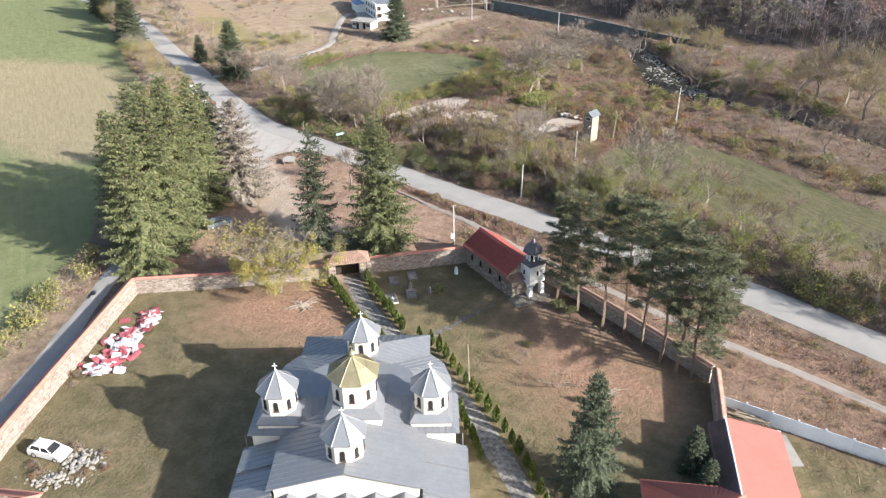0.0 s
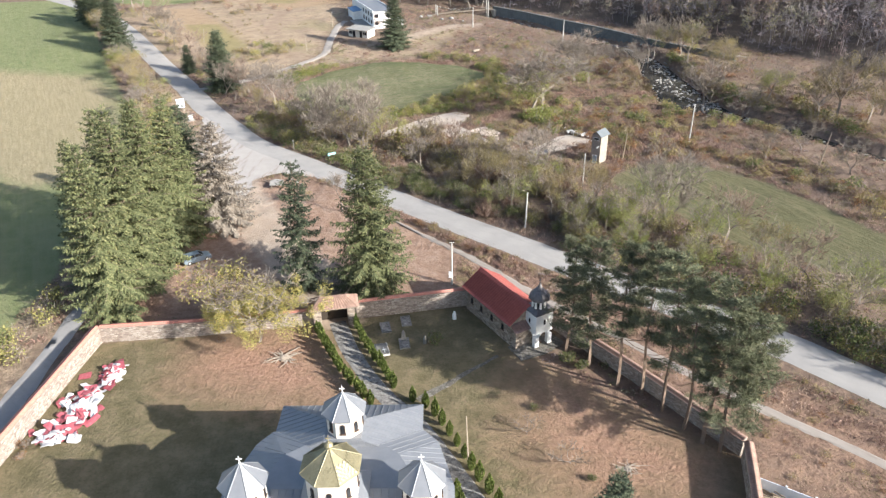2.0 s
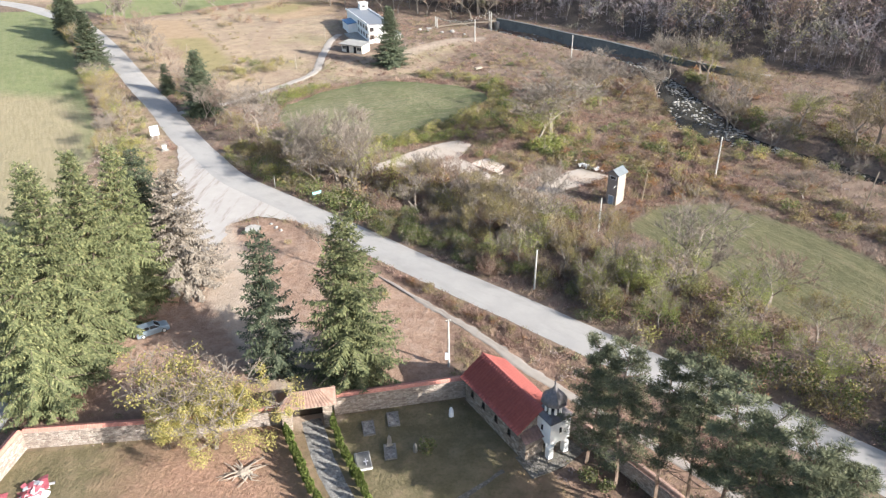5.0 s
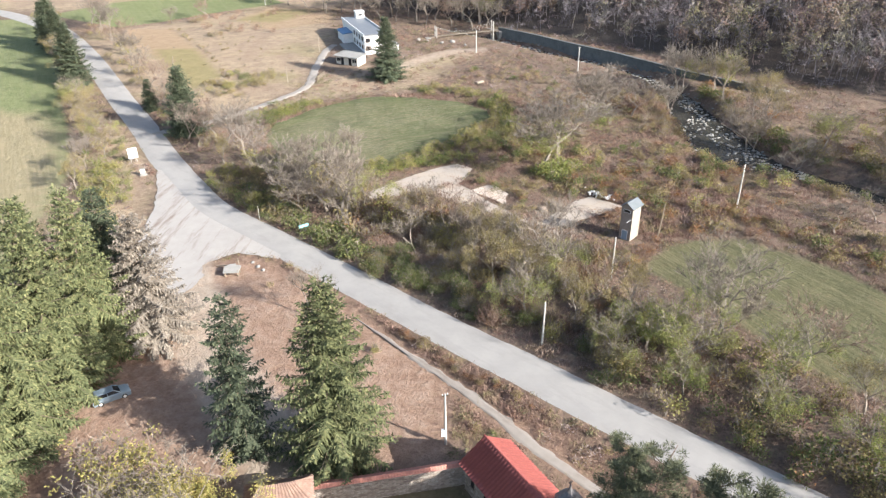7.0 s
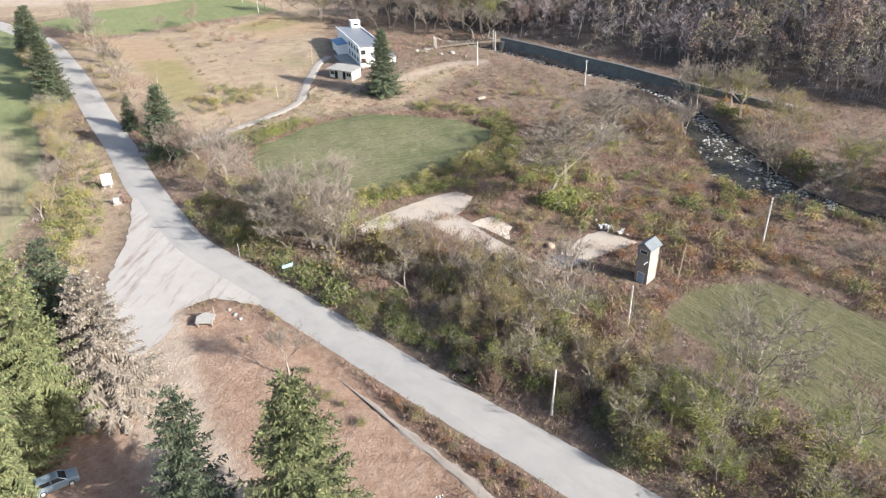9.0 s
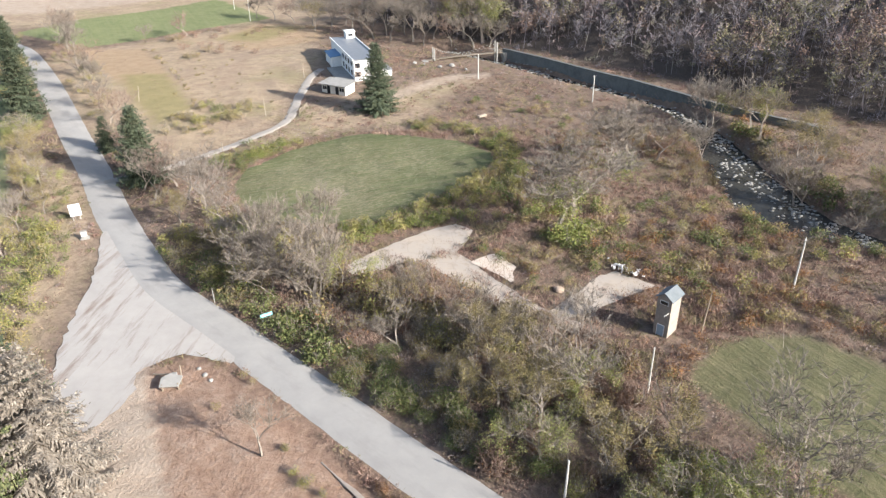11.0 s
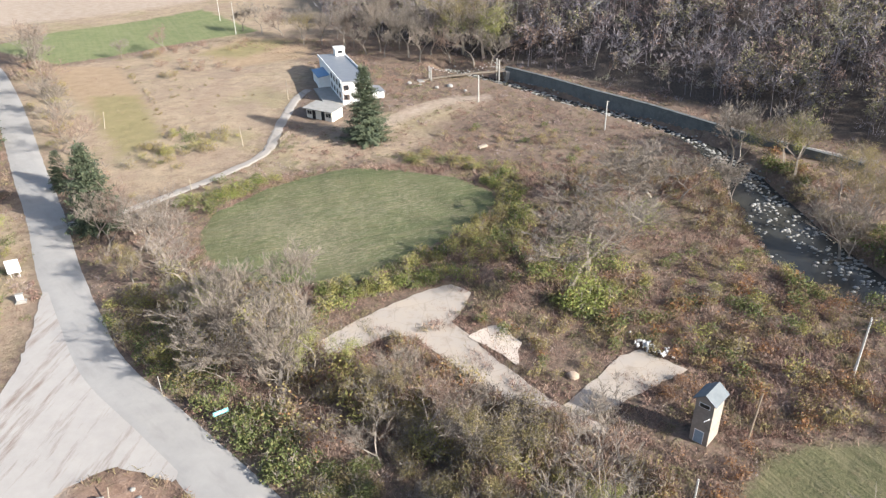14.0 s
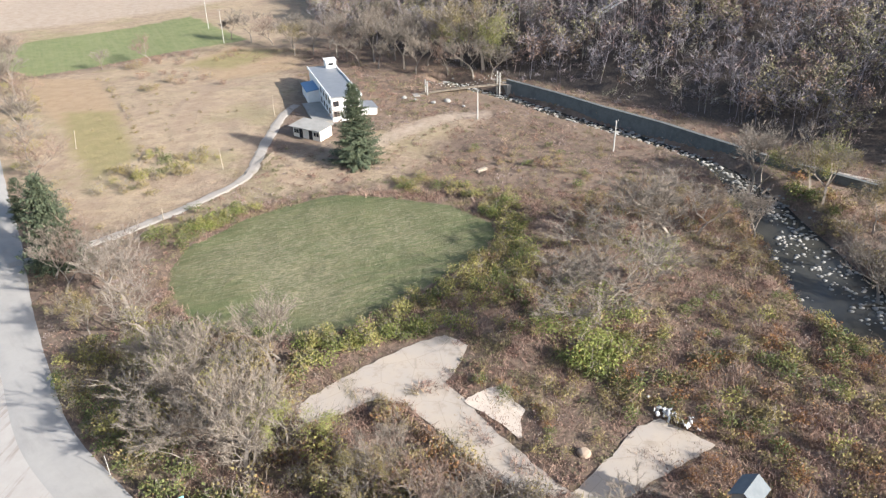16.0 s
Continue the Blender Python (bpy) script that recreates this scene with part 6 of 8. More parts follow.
def build_church():
    ob = thing("church", -8.5, 51.2, -0.35, 0, "cream plastered church with grey metal roofs and five domes", "church")
    w = Solid()
    w.box(-6.2, -8.6, 0, 6.2, 9.0, 6.8)
    part("nave_wall", w, PLASTER, ob)
    g = Solid()
    g.loft([[(-6.2, -8.6, 6.8), (6.2, -8.6, 6.8), (0, -8.6, 8.5)], [(-6.2, -8.2, 6.8), (6.2, -8.2, 6.8), (0, -8.2, 8.5)]])
    part("front_gable", g, PLASTER, ob)
    outline = [(-9.8, -2.5), (9.75, -2.5), (9.75, 2.6), (8.4, 7.8), (7.0, 9.4), (-7.0, 9.4), (-8.2, 7.8), (-9.8, 2.6)]
    inset = [(x * 0.965, y + 0.35 if y < 0 else y - 0.35) for x, y in outline]
    part("transept_wall", Solid().prism(inset, 0, 6.8), PLASTER, ob)
    part("apse_wall", Solid().prism([(-6.6, 9), (6.6, 9), (6.6, 12.6), (-6.6, 12.6)], 0, 6.7), PLASTER, ob)
    metal_roof("nave_roof", [[(-6.75, -8.95, 6.8), (0, -8.95, 8.65), (0, 8.0, 8.65), (-6.75, 8.0, 6.8)], [(0, -8.95, 8.65), (6.75, -8.95, 6.8), (6.75, 8.0, 6.8), (0, 8.0, 8.65)]], ob, 0.12, 0.6)
    inner = [(-6.2, 1.2), (6.2, 1.2), (6.2, 2.6), (5.0, 5.0), (3.0, 6.4), (-3.0, 6.4), (-5.0, 5.0), (-6.2, 2.6)]
    planes = hip(outline, inner, 6.9, 8.3) + [[(*p, 8.3) for p in inner]]
    metal_roof("transept_roof", planes[:-1], ob, 0.1, 0.6, "", planes[-1])
    apse_out, apse_in = [(-6.8, 5.8), (6.9, 5.8), (6.9, 13.0), (-6.8, 13.0)], [(-1.7, 6.0), (1.7, 6.0), (1.7, 8.8), (-1.7, 8.8)]
    metal_roof("apse_roof", hip(apse_out, apse_in, 6.85, 8.9), ob, 0.1, 0.6, "", [(*p, 8.9) for p in apse_in])
    for e in (-1, 1):
        a = Solid().box(min(e * 6.3, e * 9.9), -12.5, 0, max(e * 6.3, e * 9.9), -2.3, 4.9)
        part("aisle_wall", a, PLASTER, ob)
        for y0, y1, dz in ((-5.2, -2.2, 0.5), (-8.6, -5.2, 0.25), (-12.8, -8.6, 0.0)):
            q = [(e * 10.4, y0, 4.55 + dz), (e * 10.4, y1, 4.55 + dz), (e * 6.5, y1, 5.75 + dz), (e * 6.5, y0, 5.75 + dz)]
            metal_roof("aisle_roof", [q if e > 0 else q[::-1]], ob, 0.25, 0.6)
        part("gutter", Solid().rod((e * 10.45, -12.8, 4.3), (e * 10.45, -2.3, 4.85), 0.08), SHEET, ob)
        part("downpipe", Solid().rod((e * 10.05, -2.3, 0), (e * 10.05, -2.3, 6.7), 0.06), SHEET, ob)
    part("porch_wall", Solid().box(-5.6, -12.6, 0, 5.6, -8.5, 5.2), PLASTER, ob)
    for k in range(5):
        x0 = -6.2 + 2.48 * k
        metal_roof("porch_roof", [[(x0, -13, 5.35), (x0 + 1.24, -13, 6.15), (x0 + 1.24, -8.6, 6.15), (x0, -8.6, 5.35)], [(x0 + 1.24, -13, 6.15), (x0 + 2.48, -13, 5.35), (x0 + 2.48, -8.6, 5.35), (x0 + 1.24, -8.6, 6.15)]], ob, 0.08, 0.5)
    dome(ob, 0.1, 0.0, 9.45, 12.25, 14.0, 1.95, GILT, True)
    dome(ob, -7.0, 0.0, 8.3, 10.6, 12.5, 1.52, plinth=2.0)
    dome(ob, 7.15, 0.0, 8.3, 10.6, 12.5, 1.52, plinth=2.0)
    dome(ob, -0.2, -6.0, 8.15, 10.6, 12.5, 1.58, plinth=1.75)
    dome(ob, 0.1, 7.7, 9.0, 11.1, 12.9, 1.52, plinth=1.8)
    return ob


build_church()


def build_chapel():
    z = ground_at(8.2, 88.3)
    ob = thing("chapel", 8.25, 88.3, z, 30.7, "small stone chapel with a red tiled roof", "chapel")
    part("wall", Solid().prism([(-2.55, -5.1), (2.55, -5.1), (2.55, 5.1), (-2.55, 5.1)], -0.3, 3.3), STONE, ob, "rubble stone wall")
    for y in (-5.1, 4.8):
        part("gable", Solid().loft([[(-2.55, y, 3.3), (2.55, y, 3.3), (0, y, 5.05)], [(-2.55, y + 0.3, 3.3), (2.55, y + 0.3, 3.3), (0, y + 0.3, 5.05)]]), STONE, ob)
    part("roof", roof_mesh("chapel_roof", [[(-3.05, 5.5, 3.25), (-3.05, -5.5, 3.25), (0, -5.5, 5.3), (0, 5.5, 5.3)]], TILE, wave=0.40, course=0.55, rise=0.11, lip=0.06), None, ob, "red rolled clay tiles")
    part("roof", roof_mesh("chapel_roof_east", [[(3.05, -5.5, 3.25), (3.05, 5.5, 3.25), (0, 5.5, 5.3), (0, -5.5, 5.3)]], TILE, wave=0.4, course=0.55, rise=0.08, lip=0.04), None, ob)
    part("roof_deck", Solid().slab([(-3.0, 5.45, 3.2), (-3.0, -5.45, 3.2), (0, -5.45, 5.25), (0, 5.45, 5.25)], 0.12).slab([(3.0, -5.45, 3.2), (3.0, 5.45, 3.2), (0, 5.45, 5.25), (0, -5.45, 5.25)], 0.12), WOOD, ob)
    part("ridge_cap", Solid().rod((0, -5.55, 5.3), (0, 5.55, 5.3), 0.12, 0.12, 8), TILE, ob)
    for y in (-3.4, -1.0, 1.4, 3.6):
        m = Matrix.Translation((-2.56, y, 1.5)) @ pose(0, 0, 0, 0, 0, -90) @ Matrix.Diagonal((1.3, 1, 0.8, 1))
        wnd = part("window", WINDOW_FRAME, None, ob, "small dark arched window", m)
        part("window_pane", WINDOW_PANE, None, wnd, "", Matrix.Translation((0, -0.03, 0.08)))
    part("vestibule", Solid().box(-2.4, -6.0, -0.3, -0.1, -5.08, 2.5), STONE, ob)
    # Added dark strip; only the porch's shade lies here below the main roof
    part("porch_roof", roof_mesh("porch_roof", [[(-2.7, -6.3, 2.45), (0.0, -6.3, 2.45), (0.0, -5.1, 3.15), (-2.7, -5.1, 3.15)]], TILE_DARK, wave=0.4), None, ob, "dark tiled strip standing for the shaded porch")
    part("forecourt", Solid().prism([(-3.2, -8.4), (0.5, -8.8), (3.6, -8.2), (3.4, -5.2), (-3.0, -5.2)], -0.2, 0.09), PAVING, ob, "dull stone paving before the chapel")
    tw = Solid()
    cx, cy, a, t = 0.95, -5.95, 1.28, 0.58
    for sx in (-1, 1):
        for sy in (-1, 1):
            x0, y0 = cx + sx * a, cy + sy * a
            tw.box(min(x0, x0 - sx * t), min(y0, y0 - sy * t), 0, max(x0, x0 - sx * t), max(y0, y0 - sy * t), 1.5)
    tw.box(cx - a, cy - a, 2.05, cx + a, cy + a, 4.85)
    for k in range(4):
        m = Matrix.Translation((cx, cy, 0)) @ pose(0, 0, 0, 0, 0, 90 * k)
        o = [(-0.72, 1.4)] + [(-0.72 * math.cos(math.pi * i / 6), 1.4 + 0.62 * math.sin(math.pi * i / 6)) for i in range(7)] + [(0.72, 1.4), (0.72, 2.06), (-0.72, 2.06)]
        tw.loft([[(x, -a, zz) for x, zz in o[1:-3]] + [(0.72, -a, 2.06), (-0.72, -a, 2.06)], [(x, -a + t, zz) for x, zz in o[1:-3]] + [(0.72, -a + t, 2.06), (-0.72, -a + t, 2.06)]], m)
    tower = part("bell_tower", tw, WHITE, ob, "whitewashed square bell tower on four arches")
    part("cornice", Solid().loft([ring(4, a + 0.22, 4.85, None, cx, cy), ring(4, a + 0.22, 4.95, None, cx, cy), ring(4, 1.0, 5.25, None, cx, cy)]), CAP, tower, "dark slate cornice roof")
    for k in range(8):
        q = math.tau * (k + 0.5) / 8
        part("column", Solid().round([(0.15, 5.1), (0.13, 6.25)], 8, Matrix.Translation((cx + 0.78 * math.cos(q), cy + 0.78 * math.sin(q), 0))), WHITE, tower)
    part("belfry_core", Solid().round([(0.42, 5.1), (0.42, 6.3)], 8, Matrix.Translation((cx, cy, 0))), DARK, tower)
    part("lintel", Solid().loft([ring(8, 0.95, 6.2, None, cx, cy), ring(8, 0.95, 6.45, None, cx, cy)]), WHITE, tower)
    part("tower_cap", Solid().loft([ring(8, r, zz, None, cx, cy) for r, zz in ((1.22, 6.4), (1.28, 6.5), (1.20, 6.8), (0.95, 7.2), (0.62, 7.55), (0.30, 7.9), (0.11, 8.3), (0.05, 8.6))]), CAP, tower, "dark metal eight-sided cap")
    c = cross(tower, 8.6, 0.6, CAP)
    c.matrix_basis = Matrix.Translation((cx, cy, 0))
    for zz, k in ((3.2, 0), (3.2, 1), (3.2, 2), (3.2, 3)):
        m = Matrix.Translation((cx, cy, 0)) @ pose(0, 0, 0, 0, 0, 90 * k) @ Matrix.Translation((0, -a - 0.01, zz)) @ Matrix.Diagonal((0.9, 1, 0.75, 1))
        part("window", WINDOW_PANE, None, tower, "narrow dark slit window", m)


build_chapel()


def build_gate():
    ob = thing("gatehouse", -13.95, 88.2, ground_at(-14, 88), 11, "stone gatehouse with a weathered tiled hip roof", "gatehouse")
    for x in (-2.7, 1.7):
        part("pier", Solid().box(x, -1.2, -0.3, x + 1.0, 1.2, 2.85, None, 0.04), STONE, ob)
    part("lintel", Solid().box(-2.75, -1.25, 2.8, 2.75, 1.25, 3.1), WOOD, ob)
    # Dark panel fills the open gateway, its colour standing for the shade inside
    part("door", Solid().box(-1.72, 0.9, 0, 1.72, 1.0, 2.8), GATE_SHADE, ob, "dark panel for the shaded gate opening")
    e, r = (3.2, 1.55), 1.6
    part("roof", roof_mesh("gate_roof", [[(-e[0], -e[1], 3.05), (e[0], -e[1], 3.05), (r, 0, 4.2), (-r, 0, 4.2)], [(e[0], e[1], 3.05), (-e[0], e[1], 3.05), (-r, 0, 4.2), (r, 0, 4.2)], [(e[0], -e[1], 3.05), (e[0], e[1], 3.05), (r, 0.01, 4.2), (r, -0.01, 4.2)], [(-e[0], e[1], 3.05), (-e[0], -e[1], 3.05), (-r, -0.01, 4.2), (-r, 0.01, 4.2)]], TILE_OLD_SHADED, wave=0.4, course=0.5, rise=0.08), None, ob)
    part("roof_deck", Solid().loft([[(-3.15, -1.5, 2.95), (3.15, -1.5, 2.95), (3.15, 1.5, 2.95), (-3.15, 1.5, 2.95)], [(-1.6, -0.02, 4.14), (1.6, -0.02, 4.14), (1.6, 0.02, 4.14), (-1.6, 0.02, 4.14)]]), WOOD, ob)


build_gate()


def stone_wall(name, line, h, label, thick=0.6, coping=TILE_COPING):
    ob = thing(name, *line[0], ground_at(*line[0]), 0, label, "wall")
    ob["kind"] = "structure"
    org = Vector((*line[0], ground_at(*line[0])))
    for (x0, y0), (x1, y1) in zip(line, line[1:]):
        d = Vector((x1 - x0, y1 - y0, 0))
        n = Vector((-d.y, d.x, 0)).normalized() * thick / 2
        steps = max(1, int(d.length / 2.5))
        s, v = Solid(), []
        tops = []
        for k in range(steps + 1):
            p = Vector((x0, y0, 0)) + d * k / steps
            g = float(flat_height(np.array([p.x]), np.array([p.y]))[0])
            tops.append((p - org.xy.to_3d(), g - org.z))
        s.loft([[tuple(p - n + Vector((0, 0, g - 0.6))), tuple(p + n + Vector((0, 0, g - 0.6))), tuple(p + n * 0.9 + Vector((0, 0, g + h + 0.04 * math.sin(k * 1.9)))), tuple(p - n * 0.9 + Vector((0, 0, g + h + 0.04 * math.sin(k * 1.9))))] for k, (p, g) in enumerate(tops)])
        part("masonry", s, WALL_STONE, ob)
        (p, g), (q, g2) = tops[0], tops[-1]
        u, e = n * 1.45, Vector((0, 0, h + 0.02))
        top = Vector((0, 0, h + 0.24))
        a, b = p + Vector((0, 0, g)), q + Vector((0, 0, g2))
        part("coping", roof_mesh("coping", [[a - u + e, b - u + e, b + top, a + top], [b + u + e, a + u + e, a + top, b + top]], coping, wave=0.28, course=0.3), None, ob, "red clay coping tiles")
        part("coping_bed", Solid().loft([[tuple(c - u * 0.97 + e), tuple(c + u * 0.97 + e), tuple(c + top - Vector((0, 0, 0.03)))] for c in (a, b)]), CONCRETE, ob)
    return ob


stone_wall("wall_west", [(-45.9, 26), (-45.7, 54.6), (-44.9, 65.1), (-43.4, 84.4)], 2.3, "long reddish rubble stone wall with red tile coping", 0.65)
stone_wall("wall_north", [(-43.1, 84.6), (-30.7, 85.8), (-16.7, 87.9)], 2.2, "reddish rubble stone wall with red tile coping")
stone_wall("wall_gate", [(-11.2, 89.3), (-4, 90.7), (3.6, 92.2)], 2.5, "stone wall with red tile coping between gate and chapel")
# both east copings take the darker tile to colour in the walls' shade
stone_wall("wall_east", [(13.2, 88.2), (16.4, 83.8), (22.1, 76.1), (25.3, 71.4), (30.5, 63.7)], 2.1, "shaded rubble stone wall with red tile coping", 0.6, TILE_OLD_SHADED)
stone_wall("wall_south_east", [(30.6, 63.2), (28.4, 54.9), (25.0, 42.0)], 2.3, "shaded stone wall with dark tile coping", 0.65, TILE_OLD_SHADED)

# ---- churchyard ----
GRAVEL_PATH = surface("grey_crushed_stone", (0.055, 0.051, 0.048), (0.36, 0.345, 0.325), 2.4, 0.5, (0.15, 0.138, 0.12), 0.95, 0, 0.9, 0.10, 0.25)
PATH_LINE = [(-13.7, 88.2), (-12.3, 84.5), (-10.9, 81.2), (-8.7, 77.0), (-5.9, 72.8), (-2.2, 68.0), (0.9, 62.6), (3.1, 58.4), (5.2, 53.2), (7.0, 48.0), (8.6, 41.0)]
ribbon("pavement_church_path", PATH_LINE, 2.6, GRAVEL_PATH, "grey crushed-stone path between cypress rows", 0.09, 0.12, "path")
ribbon("pavement_chapel_path", [(-2.6, 72.6), (2.0, 76.5), (7.0, 80.6)], 1.5, PAVING, "narrow dull stone path across the grass", 0.08, 0.22, "path", 2)
ribbon("pavement_bridge_path", [(16, 292), (24, 283), (40, 266), (52, 254), (64, 240), (76, 230), (90, 220)], 1.6, TRACK, "narrow footpath on the bank above the river wall", 0.25, 0.4, "path", 3)


def cypress_mesh(name, seed):
    rnd = np.random.RandomState(seed)
    n = 420
    z = rnd.rand(n) ** 0.9
    r = 0.37 * (np.sin(np.clip(z * 1.08 + 0.10, 0, 1) * math.pi) ** 0.6) * rnd.uniform(0.75, 1.08, n)
    q = rnd.rand(n) * math.tau
    p = np.stack([np.cos(q) * r, np.sin(q) * r, 0.06 + z * 1.95], 1)
    w = np.stack([np.cos(q) * 0.35, np.sin(q) * 0.35, np.full(n, 1.0)], 1) + rnd.normal(size=(n, 3)) * 0.15
    v, f = joined(kites(p, w, 0.30, 0.15, rnd), rods(np.array([[0, 0, -0.2]]), np.array([[0, 0, 1.9]]), 0.20, 0.05))
    return fast_mesh(name, v, f, CYPRESS)


def plant_hedges():
    rnd = random.Random(4)
    kinds = [cypress_mesh("cypress", s) for s in (1, 2, 3)]
    rows = ([(-15.9, 85.7), (-14.2, 82.2), (-12.1, 78.3), (-9.8, 74.7), (-7.6, 71.5)], [(-11.4, 88.0), (-10.2, 85.0), (-9.2, 82.3), (-7.2, 78.5), (-5.0, 73.6)], [(-3.2, 72.4), (-1.0, 70.6), (0.3, 68.1), (2.7, 62.9), (5.0, 58.2), (7.0, 53.9), (8.7, 47.9), (9.6, 44.0)], [(1.6, 58.8), (2.7, 54.8), (3.5, 51.4)])
    for row, gap in zip(rows, (1.45, 1.45, 1.75, 1.35)):
        p = curve_points(row, 0.1)
        run = np.r_[0, np.cumsum(np.hypot(*np.diff(p, axis=0).T))]
        for s in np.arange(0, run[-1], gap):
            x, y = np.interp(s, run, p[:, 0]), np.interp(s, run, p[:, 1])
            ob = new("cypress", kinds[rnd.randrange(3)])
            k = rnd.uniform(0.82, 1.06)
            ob.matrix_basis = pose(x + rnd.uniform(-0.1, 0.1), y + rnd.uniform(-0.1, 0.1), ground_at(x, y), 0, 0, rnd.uniform(0, 360)) @ Matrix.Diagonal((k, k, k * rnd.uniform(1.0, 1.25), 1))
            tagged(ob, "small clipped green cypress lining the path", "cypress", "cypresses along the path")


plant_hedges()


def grave(x, y, turn, stone=True, slab=True, label="grey gravestone with a stone kerb"):
    ob = thing("grave", x, y, ground_at(x, y), turn, label, "grave", "graves in the churchyard")
    if slab:
        for a in ((-0.65, -1.1, 0.65, -0.98), (-0.65, 0.98, 0.65, 1.1), (-0.65, -0.98, -0.53, 0.98), (0.53, -0.98, 0.65, 0.98)):
            part("kerb", Solid().box(a[0], a[1], -0.1, a[2], a[3], 0.22), GRAVE, ob)
        part("bed", Solid().box(-0.53, -0.98, -0.1, 0.53, 0.98, 0.12), GRAVEL_PATH, ob)
    if stone:
        part("headstone", Solid().loft([[(-0.3, 0.85, 0), (0.3, 0.85, 0), (0.3, 1.08, 0), (-0.3, 1.08, 0)], [(-0.22, 0.88, 1.1), (0.22, 0.88, 1.1), (0.22, 1.05, 1.1), (-0.22, 1.05, 1.1)], [(-0.05, 0.92, 1.45), (0.05, 0.92, 1.45), (0.05, 1.0, 1.45), (-0.05, 1.0, 1.45)]]), GRAVE, ob)
    return ob


grave(-4.6, 83.3, 8)
grave(-4.6, 88.2, 10, False)
grave(-7.2, 86.8, 12, False, True, "low grave with a grey kerb in the grass")
g_ = thing("grave", -7.3, 82.0, ground_at(-7.3, 82), 14, "pale marble grave with a white cross lying on it", "grave", "graves in the churchyard")
part("slab", Solid().box(-0.72, -1.15, -0.1, 0.72, 1.15, 0.26, None, 0.03), GRAVE, g_)
part("border", Solid().box(-0.8, -1.25, -0.1, 0.8, 1.25, 0.2, None, 0.03), STEEL, g_)
part("cross", Solid().box(0.18, -0.8, 0.26, 0.26, 0.1, 0.34).box(-0.02, -0.3, 0.26, 0.46, -0.22, 0.34), WHITE, g_)
st = thing("memorial_stone", -2.0, 83.4, ground_at(-2, 83.4), 0, "small upright grey memorial stone on the grass", "gravestone")
part("stone", Solid().loft([ring(6, 0.25, -0.1), ring(6, 0.22, 0.6), ring(6, 0.12, 1.0), ring(6, 0.05, 1.15)]), GRAVE, st)
st = thing("memorial_stone", 1.8, 88.8, ground_at(1.8, 88.8), 0, "small pale upright stone by the chapel", "gravestone")
part("stone", Solid().loft([ring(6, 0.28, -0.1), ring(6, 0.26, 0.7), ring(6, 0.12, 1.15)]), WHITE, st)
boxwood = shrub_mesh("boxwood", 300, 1.2, 1.3, LEAF_GREEN, TWIG, 420, 20, 0.16)
for x, y, k in ((-0.9, 83.6, 1.0), (15.3, 79.0, 1.1), (16.8, 77.9, 0.9), (10.2, 71.0, 0.5), (14.8, 60.6, 0.5)):
    ob = new("bush", boxwood)
    ob.matrix_basis = pose(x, y, ground_at(x, y), 0, 0, x * 31) @ Matrix.Diagonal((k, k, k, 1))
    tagged(ob, "low rounded dark green bush on the grass", "bush", "bushes in the churchyard")
tree("sapling", bare_meshes("sapling", 81, 2.6, 0.9, 3, TWIG, None), 13.2, 63.0, "small bare sapling on the churchyard grass", "tree", "", 1.0, 0, ("trunk", "crown"))
tree("sapling", bare_meshes("sapling", 82, 2.6, 0.9, 3, TWIG, None), 9.0, 67.0, "small bare sapling on the churchyard grass", "tree", "", 0.9, 90, ("trunk", "crown"))


def roots(name, x, y, size, label):
    rnd = random.Random(int(x * 10))
    s = Solid()
    for k in range(26):
        q = rnd.uniform(0, math.tau)
        d = Vector((math.cos(q), math.sin(q), rnd.uniform(-0.12, 0.35)))
        a = Vector((rnd.uniform(-0.4, 0.4), rnd.uniform(-0.3, 0.3), 0.25))
        b = a + d * rnd.uniform(0.5, 1.1) * size
        s.rod(a, b, rnd.uniform(0.06, 0.14) * size, 0.06 * size, 6)
        s.rod(b, b + Vector((d.x + rnd.uniform(-0.8, 0.8), d.y + rnd.uniform(-0.8, 0.8), rnd.uniform(-0.3, 0.3))) * 0.6 * size, 0.06 * size, 0.02, 5)
    s.round([(0.62 * size, -0.1), (0.5 * size, 0.3 * size), (0.25 * size, 0.5 * size)], 9)
    ob = lone(name, s, PALE_WOOD, label, "stump")
    ob.matrix_basis = pose(x, y, ground_at(x, y)) @ Matrix.Diagonal((1.5, 1.1, 0.6, 1))
    return ob


PALE_WOOD = surface("bleached_wood", (0.292, 0.241, 0.189), (0.413, 0.361, 0.301), 6.0, 0.9, (0.172, 0.133, 0.103), 0.9, 0, 0.5, 0.03)
roots("tree_stump", -19.2, 80.6, 1.0, "bleached uprooted tree stump among fallen leaves")
roots("tree_stump", 18.6, 62.0, 0.55, "fallen dry branch on the churchyard grass")


